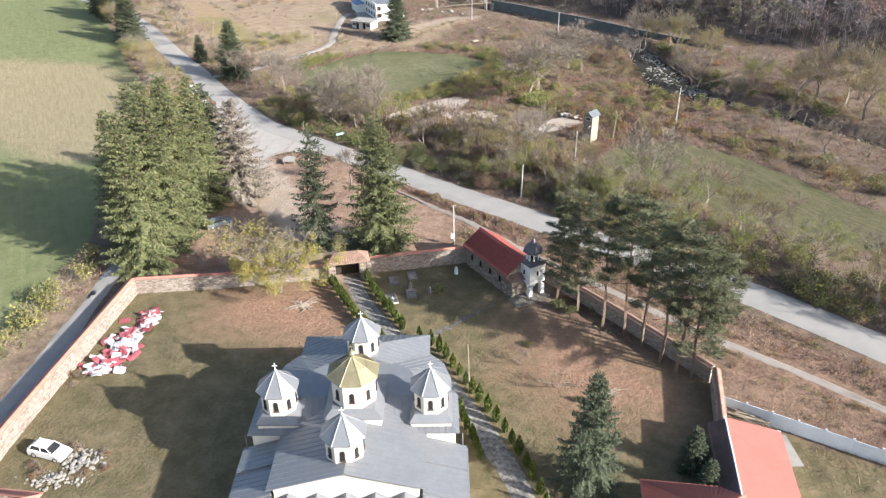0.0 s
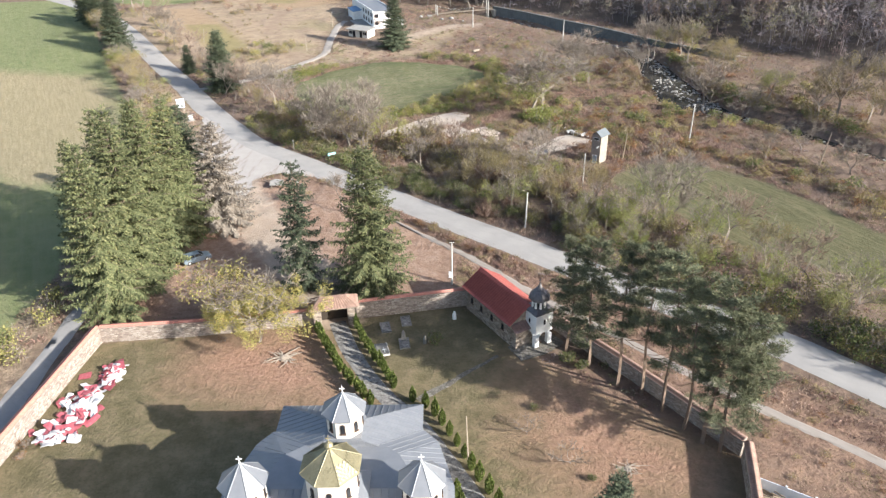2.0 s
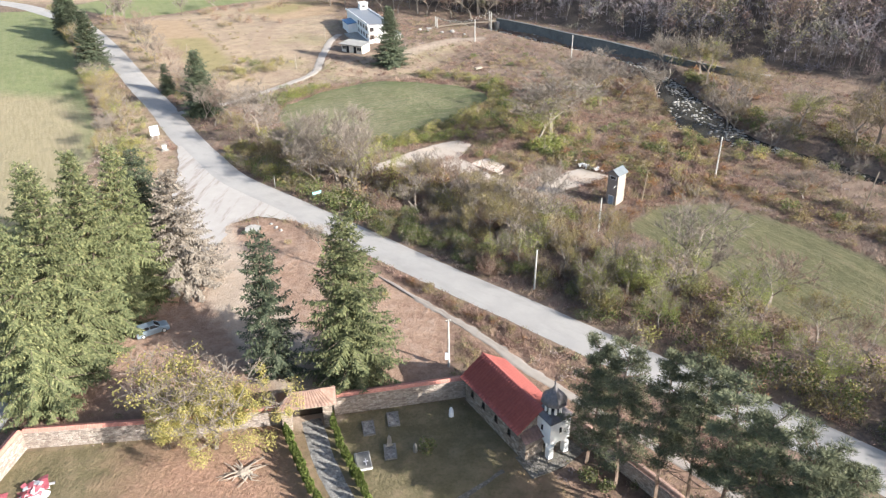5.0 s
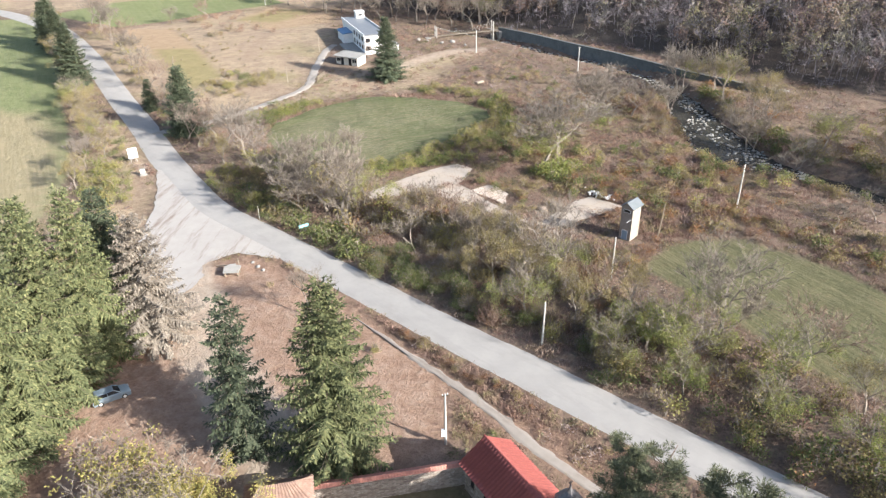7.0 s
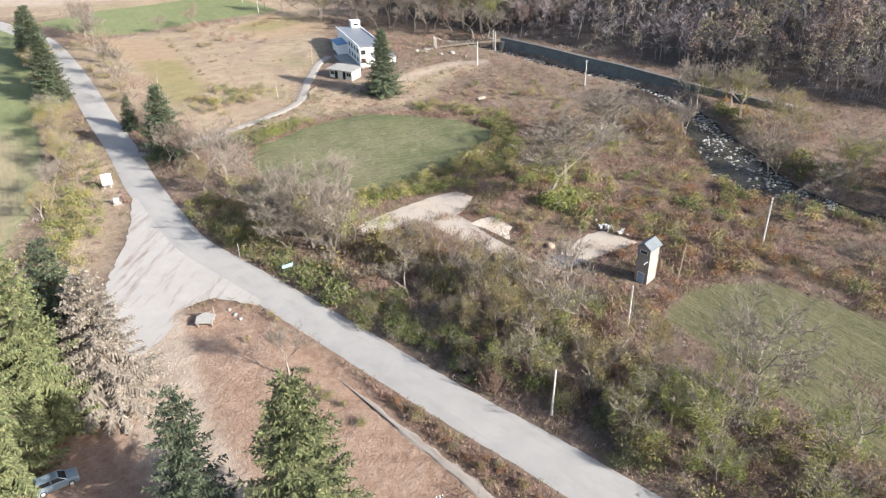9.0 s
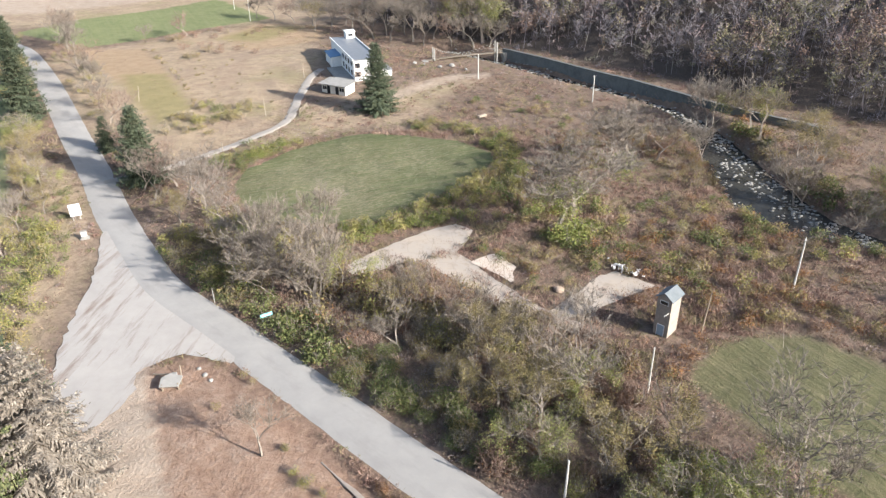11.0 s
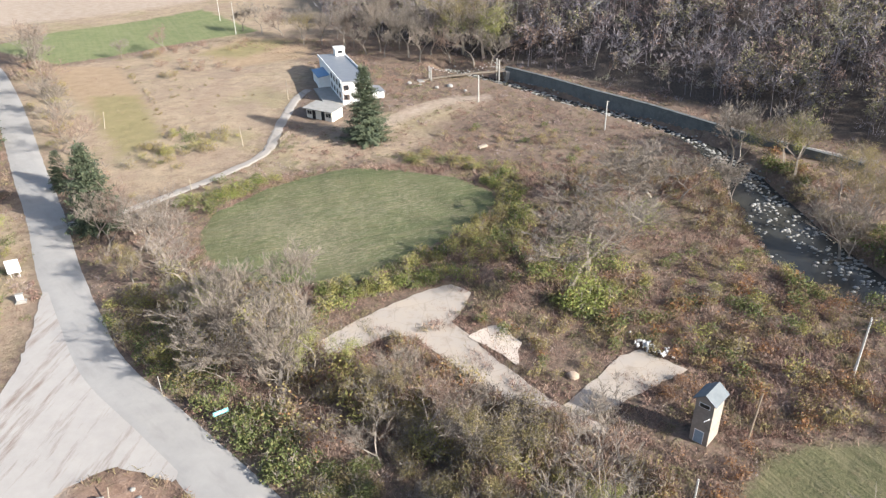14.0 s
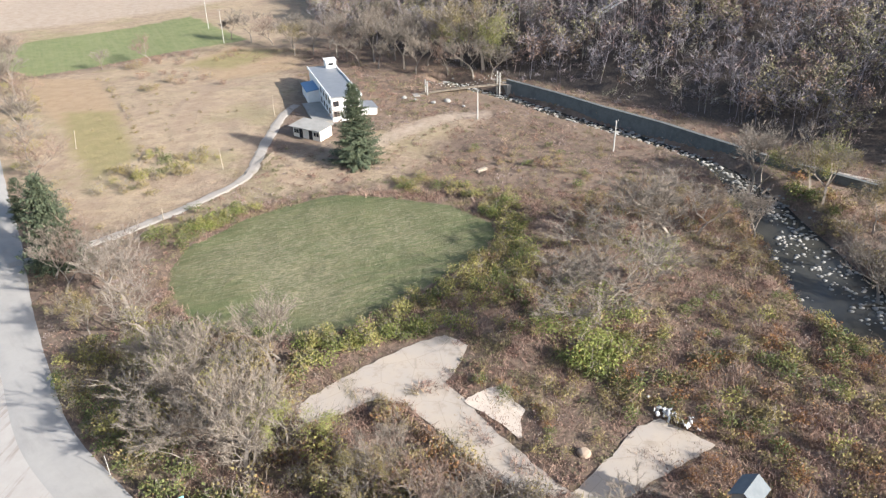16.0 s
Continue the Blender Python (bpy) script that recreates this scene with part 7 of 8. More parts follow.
def scrap_pile():
    """A long heap of thin torn sheets."""
    rnd = random.Random(12)
    ob = thing("sheet_pile", -40.4, 72.5, ground_at(-40.4, 72.5), 0, "long heap of crumpled red and white plastic sheets", "rubbish")
    colours = [surface("white_plastic_sheet", (0.50, 0.50, 0.515), (0.62, 0.62, 0.62), 3.0, rough=0.5, bump=0.1), surface("red_plastic_sheet", (0.29, 0.062, 0.080), (0.38, 0.115, 0.135), 3.0, rough=0.5, bump=0.1)]
    spine = [(-1.0, -6.3), (-0.6, -4.5), (0.2, -2.5), (-0.4, 0.0), (0.6, 2.2), (1.2, 4.8), (1.4, 6.6)]
    for k in range(130):
        t = rnd.uniform(0, len(spine) - 1.001)
        i = int(t)
        x = spine[i][0] + (spine[i + 1][0] - spine[i][0]) * (t - i)
        y = spine[i][1] + (spine[i + 1][1] - spine[i][1]) * (t - i)
        wide = 2.2 if t < 3.5 else 1.3
        o = rnd.gauss(0, 0.5) * wide
        L, W = rnd.uniform(0.8, 2.0), rnd.uniform(0.22, 0.55)
        z = 0.10 + 0.55 * max(0, 1 - abs(o) / (wide * 1.3)) * rnd.random()
        m = pose(x + o, y, z, rnd.uniform(-25, 25), rnd.uniform(-25, 25), rnd.gauss(35, 60))
        s = Solid()
        rows = []
        for j in range(4):
            e = (j / 3 - 0.5) * L
            b = rnd.uniform(-0.10, 0.14)
            rows.append([(e, -W, b - 0.012), (e + rnd.uniform(-0.1, 0.1), 0, b + rnd.uniform(-0.05, 0.12)), (e, W, b - 0.012), (e, W, b + 0.012), (e, 0, b + 0.06), (e, -W, b + 0.012)])
        s.loft(rows, m)
        part("torn_sheet", s, colours[rnd.random() < 0.45], ob)
    ob2 = thing("plastic_sheet", -42.3, 77.4, ground_at(-42.3, 77.4), 20, "single red plastic sheet lying on the grass", "rubbish")
    part("torn_sheet", Solid().slab([(-0.7, -0.5, 0.12), (0.7, -0.6, 0.1), (0.8, 0.5, 0.2), (-0.6, 0.6, 0.1)], 0.03), colours[1], ob2)


scrap_pile()


def boulder(seed, r, flat=0.7, fine=2):
    bm = bmesh.new()
    bmesh.ops.create_icosphere(bm, subdivisions=fine, radius=r)
    off = Vector((seed * 3.1, seed * 1.7, 0))
    for v in bm.verts:
        v.co *= 1 + 0.35 * noise.noise(v.co / r * 1.1 + off)
        v.co.z *= flat
    me = bpy.data.meshes.new("boulder")
    bm.to_mesh(me)
    bm.free()
    return me


ROCK = surface("pale_river_rock", (0.21, 0.205, 0.195), (0.37, 0.36, 0.34), 5.0, 1.5, (0.14, 0.13, 0.12), 0.9, 0, 0.4, 0.03)
ROCK_WARM = surface("yellowish_rock", (0.30, 0.23, 0.175), (0.38, 0.30, 0.235), 5.0, 1.5, (0.30, 0.23, 0.17), 0.9, 0, 0.4, 0.03)


def heap(name, x, y, n, spread, size, label, category, material, seed=0, group=""):
    rnd = random.Random(seed)
    pool = [boulder(seed * 5 + i, 1.0, 0.65, 1) for i in range(4)]
    for me in pool:
        me.materials.append(material)
    ob = thing(name, x, y, ground_at(x, y), 0, label, category, group)
    for i in range(n):
        o = part("stone", pool[i % 4], None, ob)
        r = rnd.uniform(*size)
        dx, dy = rnd.gauss(0, spread[0]), rnd.gauss(0, spread[1])
        o.matrix_basis = pose(dx, dy, max(0.0, 0.35 - 0.2 * math.hypot(dx / spread[0], dy / spread[1])) * rnd.random() + r * 0.3, 0, 0, rnd.uniform(0, 360)) @ Matrix.Diagonal((r, r * rnd.uniform(0.7, 1.2), r * rnd.uniform(0.6, 1), 1))
    return ob


RUBBLE = surface("broken_mortar_stone", (0.24, 0.225, 0.205), (0.36, 0.34, 0.315), 5.0, 1.5, (0.17, 0.15, 0.13), 0.95, 0, 0.6, 0.04)
heap("rubble_heap", -36.9, 52.6, 120, (1.1, 0.9), (0.06, 0.30), "heap of pale broken stones in dry weeds", "rubble", RUBBLE, 3, "rubble heaps")
heap("rubble_heap", -38.6, 50.2, 90, (1.4, 0.5), (0.06, 0.26), "spread of pale broken stones in dry weeds", "rubble", RUBBLE, 4, "rubble heaps")
weeds = [shrub_mesh("weed", 310 + k, 1.1, 0.7, LEAF_RUST, PALE_TWIG, 160, 70, 0.12) for k in range(2)]
for k, (x, y, q) in enumerate(((-38.2, 54.4, 0.8), (-35.0, 53.6, 0.7), (-40.6, 51.0, 0.9), (-36.0, 50.8, 0.7), (-41.6, 52.0, 0.8), (-43.6, 66.2, 0.9), (-43.2, 64.6, 0.7), (-34.2, 51.6, 0.6), (-27.8, 84.3, 0.7))):
    ob = new("weed", weeds[k % 2])
    ob.matrix_basis = pose(x, y, ground_at(x, y), 0, 0, k * 47) @ Matrix.Diagonal((q, q, q, 1))
    tagged(ob, "dry brown weeds growing beside the rubble", "weeds", "weeds in the churchyard")


def build_sheds():
    ob = thing("outbuilding", 26.6, 47.2, ground_at(28, 48), -11.5, "long outbuilding with a red sheet roof", "building")
    part("wall", Solid().box(0.4, -8.0, -0.3, 5.2, 6.6, 2.5), WHITE, ob)
    part("roof", Solid().slab([(0.1, -8.6, 3.55), (5.6, -8.6, 2.55), (5.6, 6.9, 2.55), (0.1, 6.9, 3.55)], 0.1), TILE_PINK, ob, "plain red sheet roofing")
    part("verge_board", Solid().box(0.0, 6.85, 2.3, 5.6, 6.95, 2.6), WHITE, ob)
    # this west slope's tiles are coloured darker for the shade it lies in
    part("tiled_lean_to", roof_mesh("dark_tiles", [[(-1.5, 6.6, 2.75), (-1.5, -8.6, 2.75), (0.1, -8.6, 3.6), (0.1, 6.6, 3.6)]], TILE_DARK), None, ob, "strip of dark rolled tiles")
    part("ridge_cap", Solid().rod((0.1, -8.6, 3.6), (0.1, 6.8, 3.6), 0.09), WHITE, ob)
    part("lean_to_deck", Solid().slab([(-1.45, 6.55, 2.68), (-1.45, -8.55, 2.68), (0.05, -8.55, 3.52), (0.05, 6.55, 3.52)], 0.1), WOOD, ob)
    ob = thing("barn", 21.0, 40.0, ground_at(21, 40), -8, "barn with a red tiled hip roof", "building")
    part("wall", Solid().box(-3.6, -7, -0.3, 5.6, 5.6, 2.6), PLASTER, ob)
    z0, z1 = 2.75, 5.2
    part("roof", roof_mesh("barn_roof", [[(5.9, 6.1, z0), (-4.1, 6.1, z0), (-0.2, 1.6, z1), (1.8, 1.6, z1)], [(-4.1, 6.1, z0), (-4.1, -7.4, z0), (-0.2, -3.0, z1), (-0.2, 1.6, z1)], [(5.9, -7.4, z0), (5.9, 6.1, z0), (1.8, 1.6, z1), (1.8, -3.0, z1)]], TILE_PINK, wave=0.5, rise=0.05), None, ob)
    part("roof_deck", Solid().loft([[(-4.0, -7.3, z0 - 0.1), (5.8, -7.3, z0 - 0.1), (5.8, 6.0, z0 - 0.1), (-4.0, 6.0, z0 - 0.1)], [(-0.2, -3.0, z1 - 0.05), (1.8, -3.0, z1 - 0.05), (1.8, 1.55, z1 - 0.05), (-0.2, 1.55, z1 - 0.05)]]), WOOD, ob)
    ob = thing("stone_hut", -41.6, 43.6, ground_at(-41, 44), -8, "low stone hut with a pink tiled roof edge", "building")
    part("wall", Solid().box(-3.6, -4, -0.3, 3.6, 3.0, 2.4), STONE, ob)
    part("roof", roof_mesh("hut_roof", [[(4.0, 3.4, 2.45), (-4.0, 3.4, 2.45), (-4.0, 2.2, 3.0), (2.8, 2.2, 3.0)], [(4.0, -4.4, 2.45), (4.0, 3.4, 2.45), (2.8, 2.2, 3.0), (2.8, -4.4, 3.0)]], TILE_COPING), None, ob)
    part("flat_roof", Solid().box(-4.0, -4.4, 2.45, 2.9, 2.3, 2.7), ROCK_WARM, ob)
    ob = thing("concrete_fence", 30.0, 59.2, ground_at(30, 59), math.degrees(math.atan2(-8.4, 13.2)), "whitewashed concrete panel fence", "fence")
    for k in range(15):
        x = k * 2.55
        part("post", Solid().box(x - 0.1, -0.1, -0.4, x + 0.1, 0.1, 1.95, None, 0.015), BLUE_WHITE, ob)
        part("panel", Solid().box(x + 0.1, -0.04, -0.3, x + 2.45, 0.04, 1.75), BLUE_WHITE, ob)
        if k > 5:
            part("coping", Solid().box(x + 0.05, -0.13, 1.75, x + 2.5, 0.13, 1.83), TILE_COPING, ob)
    rnd = random.Random(6)
    ob = thing("wood_pile", 32.2, 57.0, ground_at(32, 57), -28, "loose pile of grey poles and scrap timber", "wood pile")
    for k in range(34):
        s = Solid().rod((-rnd.uniform(1.2, 2.4), 0, 0), (rnd.uniform(1.0, 2.2), 0, rnd.uniform(-0.15, 0.15)), rnd.uniform(0.05, 0.1), rnd.uniform(0.04, 0.08))
        part("pole", s, (WOOD, PALE_WOOD)[rnd.random() < 0.35], ob, "", pose(rnd.gauss(0, 0.3), rnd.gauss(0, 0.55), 0.12 + 0.65 * rnd.random(), 0, rnd.uniform(-6, 6), rnd.gauss(0, 14)))
    ob = lone("concrete_slab", Solid().box(33.2, 50.6, -0.5, 35.4, 55.0, -0.2, None, 0.03), CONCRETE, "pale bare concrete slab beside the outbuilding", "slab")


build_sheds()


def build_car(x, y, turn, paint, label, estate=False):
    ob = thing("car", x, y, ground_at(x, y) + 0.02, turn, label, "car")
    half = [(-2.1, 0.42), (-2.12, 0.75), (-1.98, 0.96), (-1.35, 1.02), (1.0, 0.98), (1.75, 0.86), (2.08, 0.68), (2.1, 0.42)]
    b = Solid()
    rings = []
    for w, dz in ((-0.82, -0.06), (-0.74, 0.0), (0.74, 0.0), (0.82, -0.06)):
        rings.append([(px * (1 if abs(w) < 0.8 else 0.985), w, pz + dz) for px, pz in half] + [(2.0, w, 0.22), (-2.0, w, 0.22)])
    b.loft(rings)
    body = part("body", b, paint, ob)
    back = -1.75 if estate else -1.45
    low, top = [(-2.0 if estate else -1.8, 0.98), (1.05, 0.96), (0.35, 1.42), (back, 1.42)], None
    c = Solid().loft([[(px, -0.72, pz) if pz < 1.2 else (px, -0.58, pz) for px, pz in low], [(px, 0.72, pz) if pz < 1.2 else (px, 0.58, pz) for px, pz in low]])
    part("cabin_glass", c, DARK, body, "dark car windows")
    r = Solid().loft([[(back + 0.02, -0.6, 1.41), (0.38, -0.6, 1.41), (0.38, 0.6, 1.41), (back + 0.02, 0.6, 1.41)], [(back + 0.1, -0.52, 1.47), (0.25, -0.52, 1.47), (0.25, 0.52, 1.47), (back + 0.1, 0.52, 1.47)]])
    for sy in (-1, 1):
        for (x0, z0), (x1, z1) in (((1.05, 0.95), (0.36, 1.43)), ((-0.35, 0.97), (-0.40, 1.43)), ((low[0][0], 0.97), (back, 1.43))):
            r.rod((x0, sy * 0.725, z0), (x1, sy * 0.59, z1), 0.05, 0.05, 5)
    part("roof", r, paint, body)
    if estate is False:
        part("rear_deck", Solid().slab([(-2.05, -0.7, 1.0), (-1.45, -0.68, 1.06), (-1.45, 0.68, 1.06), (-2.05, 0.7, 1.0)], 0.05), paint, body)
    tyre = Solid().round([(0.24, -0.1), (0.31, -0.09), (0.31, 0.09), (0.24, 0.1)], 16).mesh("tyre", surface("tyre_rubber", (0.03, 0.03, 0.03), (0.05, 0.05, 0.05), 6.0, bump=0) if "tyre_rubber" not in bpy.data.materials else bpy.data.materials["tyre_rubber"])
    rim = Solid().round([(0.2, -0.11), (0.2, 0.11)], 10).mesh("rim", STEEL)
    for wx in (-1.3, 1.32):
        for wy in (-0.76, 0.76):
            t = part("wheel", tyre, None, ob, "black tyre with a grey rim", pose(wx, wy, 0.31, 90, 0, 0))
            part("rim", rim, None, t)
    for wy in (-0.6, 0.6):
        part("headlight", Solid().box(2.0, wy - 0.16, 0.6, 2.11, wy + 0.16, 0.74, None, 0.02), STEEL, ob)
        part("tail_light", Solid().box(-2.14, wy - 0.14, 0.65, -2.05, wy + 0.14, 0.8, None, 0.02), TILE, ob)
    return ob


build_car(-40.6, 53.6, -17, surface("white_car_paint", (0.78, 0.78, 0.79), (0.82, 0.82, 0.82), 2.0, 0.5, (0.72, 0.72, 0.72), 0.3, 0, 0, 0.01, 0.4, 0.5), "white saloon car parked on the churchyard grass")
build_car(-37.4, 105.3, 35, surface("blue_grey_car_paint", (0.23, 0.30, 0.36), (0.28, 0.35, 0.41), 2.0, 0.5, (0.20, 0.25, 0.30), 0.3, 0.3, 0, 0.01, 0.4, 0.5), "blue-grey hatchback parked under the spruces", True)

# ---- posts, signs and wires ----


def post(x, y, h, label, lean=(0, 0), r=0.11, arms=(), group="power poles", material=None, category="power pole"):
    ob = thing("power_pole", x, y, ground_at(x, y), 0, label, category, group)
    ob.matrix_basis = ob.matrix_basis @ pose(0, 0, 0, lean[0], lean[1], 0)
    part("shaft", Solid().round([(r * 1.35, -0.5), (r * 0.85, h)], 8), material or STEEL, ob)
    for z, w, turn in arms:
        arm = part("crossarm", Solid().box(-w / 2, -0.05, z - 0.05, w / 2, 0.05, z + 0.05), IRON if material is None else WOOD, ob, "", pose(0, 0, 0, 0, 0, turn))
        for e in (-0.9, 0, 0.9):
            part("insulator", Solid().round([(0.04, z + 0.05), (0.06, z + 0.12), (0.04, z + 0.2)], 6, Matrix.Translation((e * w / 2, 0, 0))), WHITE, arm)
    return ob


post(14.0, 115.4, 6.4, "pale concrete power pole beside the road", (0, 1))
post(53.8, 156.2, 8.3, "tall pale power pole with cross arms", (0, 0), 0.13, ((7.6, 1.2, 60), (8.1, 0.9, 60)))
post(26.7, 133.3, 6.8, "pale concrete pole at the field corner")
post(1.6, 97.4, 6.9, "grey concrete pole with a meter box behind the wall", (0, 0), 0.11, ((6.7, 0.6, 20),))
lone("meter_box", Solid().box(1.15, 97.1, 1.0, 1.55, 97.6, 1.75, None, 0.03), WHITE, "white meter box on the grey pole", "meter box")
post(11.1, 259.6, 6.6, "grey pole with a broad cross arm", (0, 0), 0.14, ((6.5, 2.2, 10),))
post(38.8, 239.4, 6.7, "pale pole with a short cross arm above the scrub", (0, 0), 0.12, ((6.4, 0.9, 30),))
post(36.8, 145.2, 6.2, "leaning dark wooden pole by the brick tower", (-3, 5), 0.10, (), "power poles", WOOD)
post(75.0, 141.5, 7.2, "leaning wooden pole at the field's edge", (-3, 8), 0.10, (), "power poles", WOOD)
post(2.75, 62.8, 6.4, "slim weathered lamp post in the churchyard", (0, -2), 0.06, (), "power poles", PALE_WOOD, "lamp post")
for x, y, h, lean in ((-76.7, 244.3, 4.2, 8), (-41.5, 233.2, 4.6, -2), (-37.6, 264.0, 4.8, 0), (-46.3, 212.0, 2.0, 3)):
    post(x, y, h, "thin weathered post in the dry meadow", (0, lean), 0.07, (), "meadow posts", PALE_WOOD, "post")
for x, y in ((-83.0, 362.0), (-71.2, 340.0)):
    post(x, y, 11.0, "tall slim power pole across the far field", (0, 0), 0.08, ((10.6, 1.4, 40),))


def wire(name, a, b, sag, r=0.012):
    s = Solid()
    a, b = Vector(a), Vector(b)
    p = [a + (b - a) * t - Vector((0, 0, 4 * sag * t * (1 - t))) for t in np.linspace(0, 1, 13)]
    for u, v in zip(p, p[1:]):
        s.rod(u, v, r, r, 4)
    return lone(name, s, IRON, "thin sagging power line over the valley", "wire", "power lines")


for off in (-0.5, 0.0, 0.5):
    wire("power_line", (53.8 + off * 0.5, 156.2 + off, 6.8), (118 + off * 0.5, 196 + off, 12.5), 1.2, 0.016)


def build_signs():
    ob = thing("billboard", -64.2, 181.2, ground_at(-64.2, 181.2), 28, "blank white roadside board on two posts", "billboard")
    for x in (-0.6, 0.6):
        part("post", Solid().box(x - 0.05, 0.04, -0.3, x + 0.05, 0.14, 3.0), STEEL, ob)
    part("board", Solid().box(-0.95, -0.05, 0.8, 0.95, 0.04, 3.1, None, 0.015), BLUE_WHITE, ob, "blank white panel")
    ob = thing("stone_fountain", -59.7, 174.2, ground_at(-59.7, 174.2), 25, "small white stone fountain block at the verge", "fountain")
    part("base", Solid().box(-0.75, -0.5, -0.2, 0.75, 0.5, 0.22, None, 0.05), CONCRETE, ob, "grey concrete base")
    part("trough", Solid().box(-0.5, -0.42, 0.22, 0.5, -0.1, 0.5, None, 0.03), CONCRETE, ob, "grey water trough")
    part("pillar", Solid().box(-0.45, -0.1, 0.22, 0.45, 0.3, 1.25, None, 0.04), WHITE, ob)
    part("cap", Solid().box(-0.55, -0.2, 1.25, 0.55, 0.4, 1.38, None, 0.04), CONCRETE, ob)
    ob = thing("road_sign", -22.6, 149.0, ground_at(-22.6, 149), 35, "low turquoise direction sign on two posts", "road sign")
    for x in (-0.6, 0.6):
        part("post", Solid().box(x - 0.04, 0.03, -0.3, x + 0.04, 0.11, 1.5), STEEL, ob)
    part("board", Solid().box(-0.9, -0.03, 1.0, 0.9, 0.03, 1.6, None, 0.01), surface("turquoise_enamel", (0.16, 0.42, 0.45), (0.20, 0.48, 0.50), 3.0, rough=0.5, bump=0), ob)
    part("bar", Solid().box(-0.7, -0.04, 1.2, 0.7, -0.03, 1.4), WHITE, ob)
    ob = thing("signpost", -31.4, 153.8, ground_at(-31.4, 153.8), 0, "thin grey signpost at the road's edge", "signpost")
    part("shaft", Solid().round([(0.04, -0.3), (0.035, 2.6)], 6), STEEL, ob)
    ob = thing("monument", -31.2, 135.2, ground_at(-31.2, 135.2), 12, "low grey slab shelter with leaning beams", "monument")
    part("slab", Solid().slab([(-1.4, -0.9, 0.95), (0.9, -1.1, 0.85), (1.3, 0.5, 1.15), (-0.3, 1.2, 1.25), (-1.3, 0.7, 1.1)], 0.14), CONCRETE, ob)
    for x, y in ((-1.1, -0.6), (0.8, -0.7), (1.0, 0.3), (-0.9, 0.5)):
        part("leg", Solid().box(x - 0.08, y - 0.08, -0.2, x + 0.08, y + 0.08, 1.0), WOOD, ob)
    part("block", Solid().box(-0.3, 1.1, -0.1, 0.4, 1.8, 0.9, None, 0.04), CONCRETE, ob)
    part("beam", Solid().rod((-2.7, 2.7, 0.35), (-0.3, 1.3, 1.0), 0.09), WOOD, ob)
    part("beam", Solid().rod((1.0, 1.0, 0.3), (0.7, 2.6, 1.2), 0.08), WOOD, ob)
    for x, y, r in ((-29.0, 138.6, 0.28), (-26.9, 136.4, 0.3), (-27.9, 137.4, 0.35)):
        o = lone("roadside_stone", boulder(int(-x), r), WHITE, "pale stone beside the island's edge", "stone", "roadside stones")
        o.data.materials.append(ROCK)
        o.matrix_basis = pose(x, y, ground_at(x, y) + 0.1)


build_signs()


def build_kiosk():
    ob = thing("transformer_tower", 32.0, 145.7, ground_at(32, 145.7), -43.5, "tall plastered transformer tower with a metal gable roof", "transformer tower")
    w, d, h = 1.03, 1.3, 5.9
    tan, roof_sheet = surface("stained_brown_plaster", (0.28, 0.24, 0.205), (0.36, 0.315, 0.275), 3.0, 0.8, (0.20, 0.17, 0.145), 0.9), surface("tower_sheet_metal", (0.125, 0.145, 0.16), (0.16, 0.18, 0.195), 2.0, 0.6, (0.10, 0.115, 0.125), 0.65)
    part("wall", Solid().box(-w, -d, -0.3, w, d, h), tan, ob, "brown plastered wall")
    for y in (-d, d - 0.15):
        part("gable", Solid().loft([[(-w, y, h), (w, y, h), (0, y, h + 0.75)], [(-w, y + 0.15, h), (w, y + 0.15, h), (0, y + 0.15, h + 0.75)]]), tan, ob)
    part("roof_plate", Solid().slab([(-w - 0.3, -d - 0.3, h - 0.15), (0, -d - 0.3, h + 0.85), (0, d + 0.3, h + 0.85), (-w - 0.3, d + 0.3, h - 0.15)], 0.06), roof_sheet, ob, "grey metal roof sheet")
    part("roof_plate", Solid().slab([(0, -d - 0.3, h + 0.85), (w + 0.3, -d - 0.3, h - 0.15), (w + 0.3, d + 0.3, h - 0.15), (0, d + 0.3, h + 0.85)], 0.06), roof_sheet, ob, "grey metal roof sheet")
    part("vent_frame", Solid().box(-0.62, -d - 0.03, h - 1.05, 0.62, -d + 0.01, h - 0.45, None, 0.01), WHITE, ob)
    part("vent_grille", Solid().box(-0.54, -d - 0.045, h - 0.98, 0.54, -d - 0.03, h - 0.52), IRON, ob)
    part("door_frame", Solid().box(-0.6, -d - 0.03, 0.0, 0.5, -d + 0.01, 1.75, None, 0.01), WHITE, ob)
    part("door", Solid().box(-0.52, -d - 0.05, 0.05, 0.42, -d - 0.03, 1.66), surface("faded_blue_paint", (0.24, 0.33, 0.42), (0.30, 0.39, 0.47), 4.0, rough=0.6), ob, "faded blue metal door")
    for k in range(3):
        part("insulator", Solid().rod((0.35 + 0.2 * k, -d, 3.3 + 0.25 * k), (0.35 + 0.2 * k, -d - 0.3, 3.35 + 0.25 * k), 0.06), WHITE, ob)


build_kiosk()


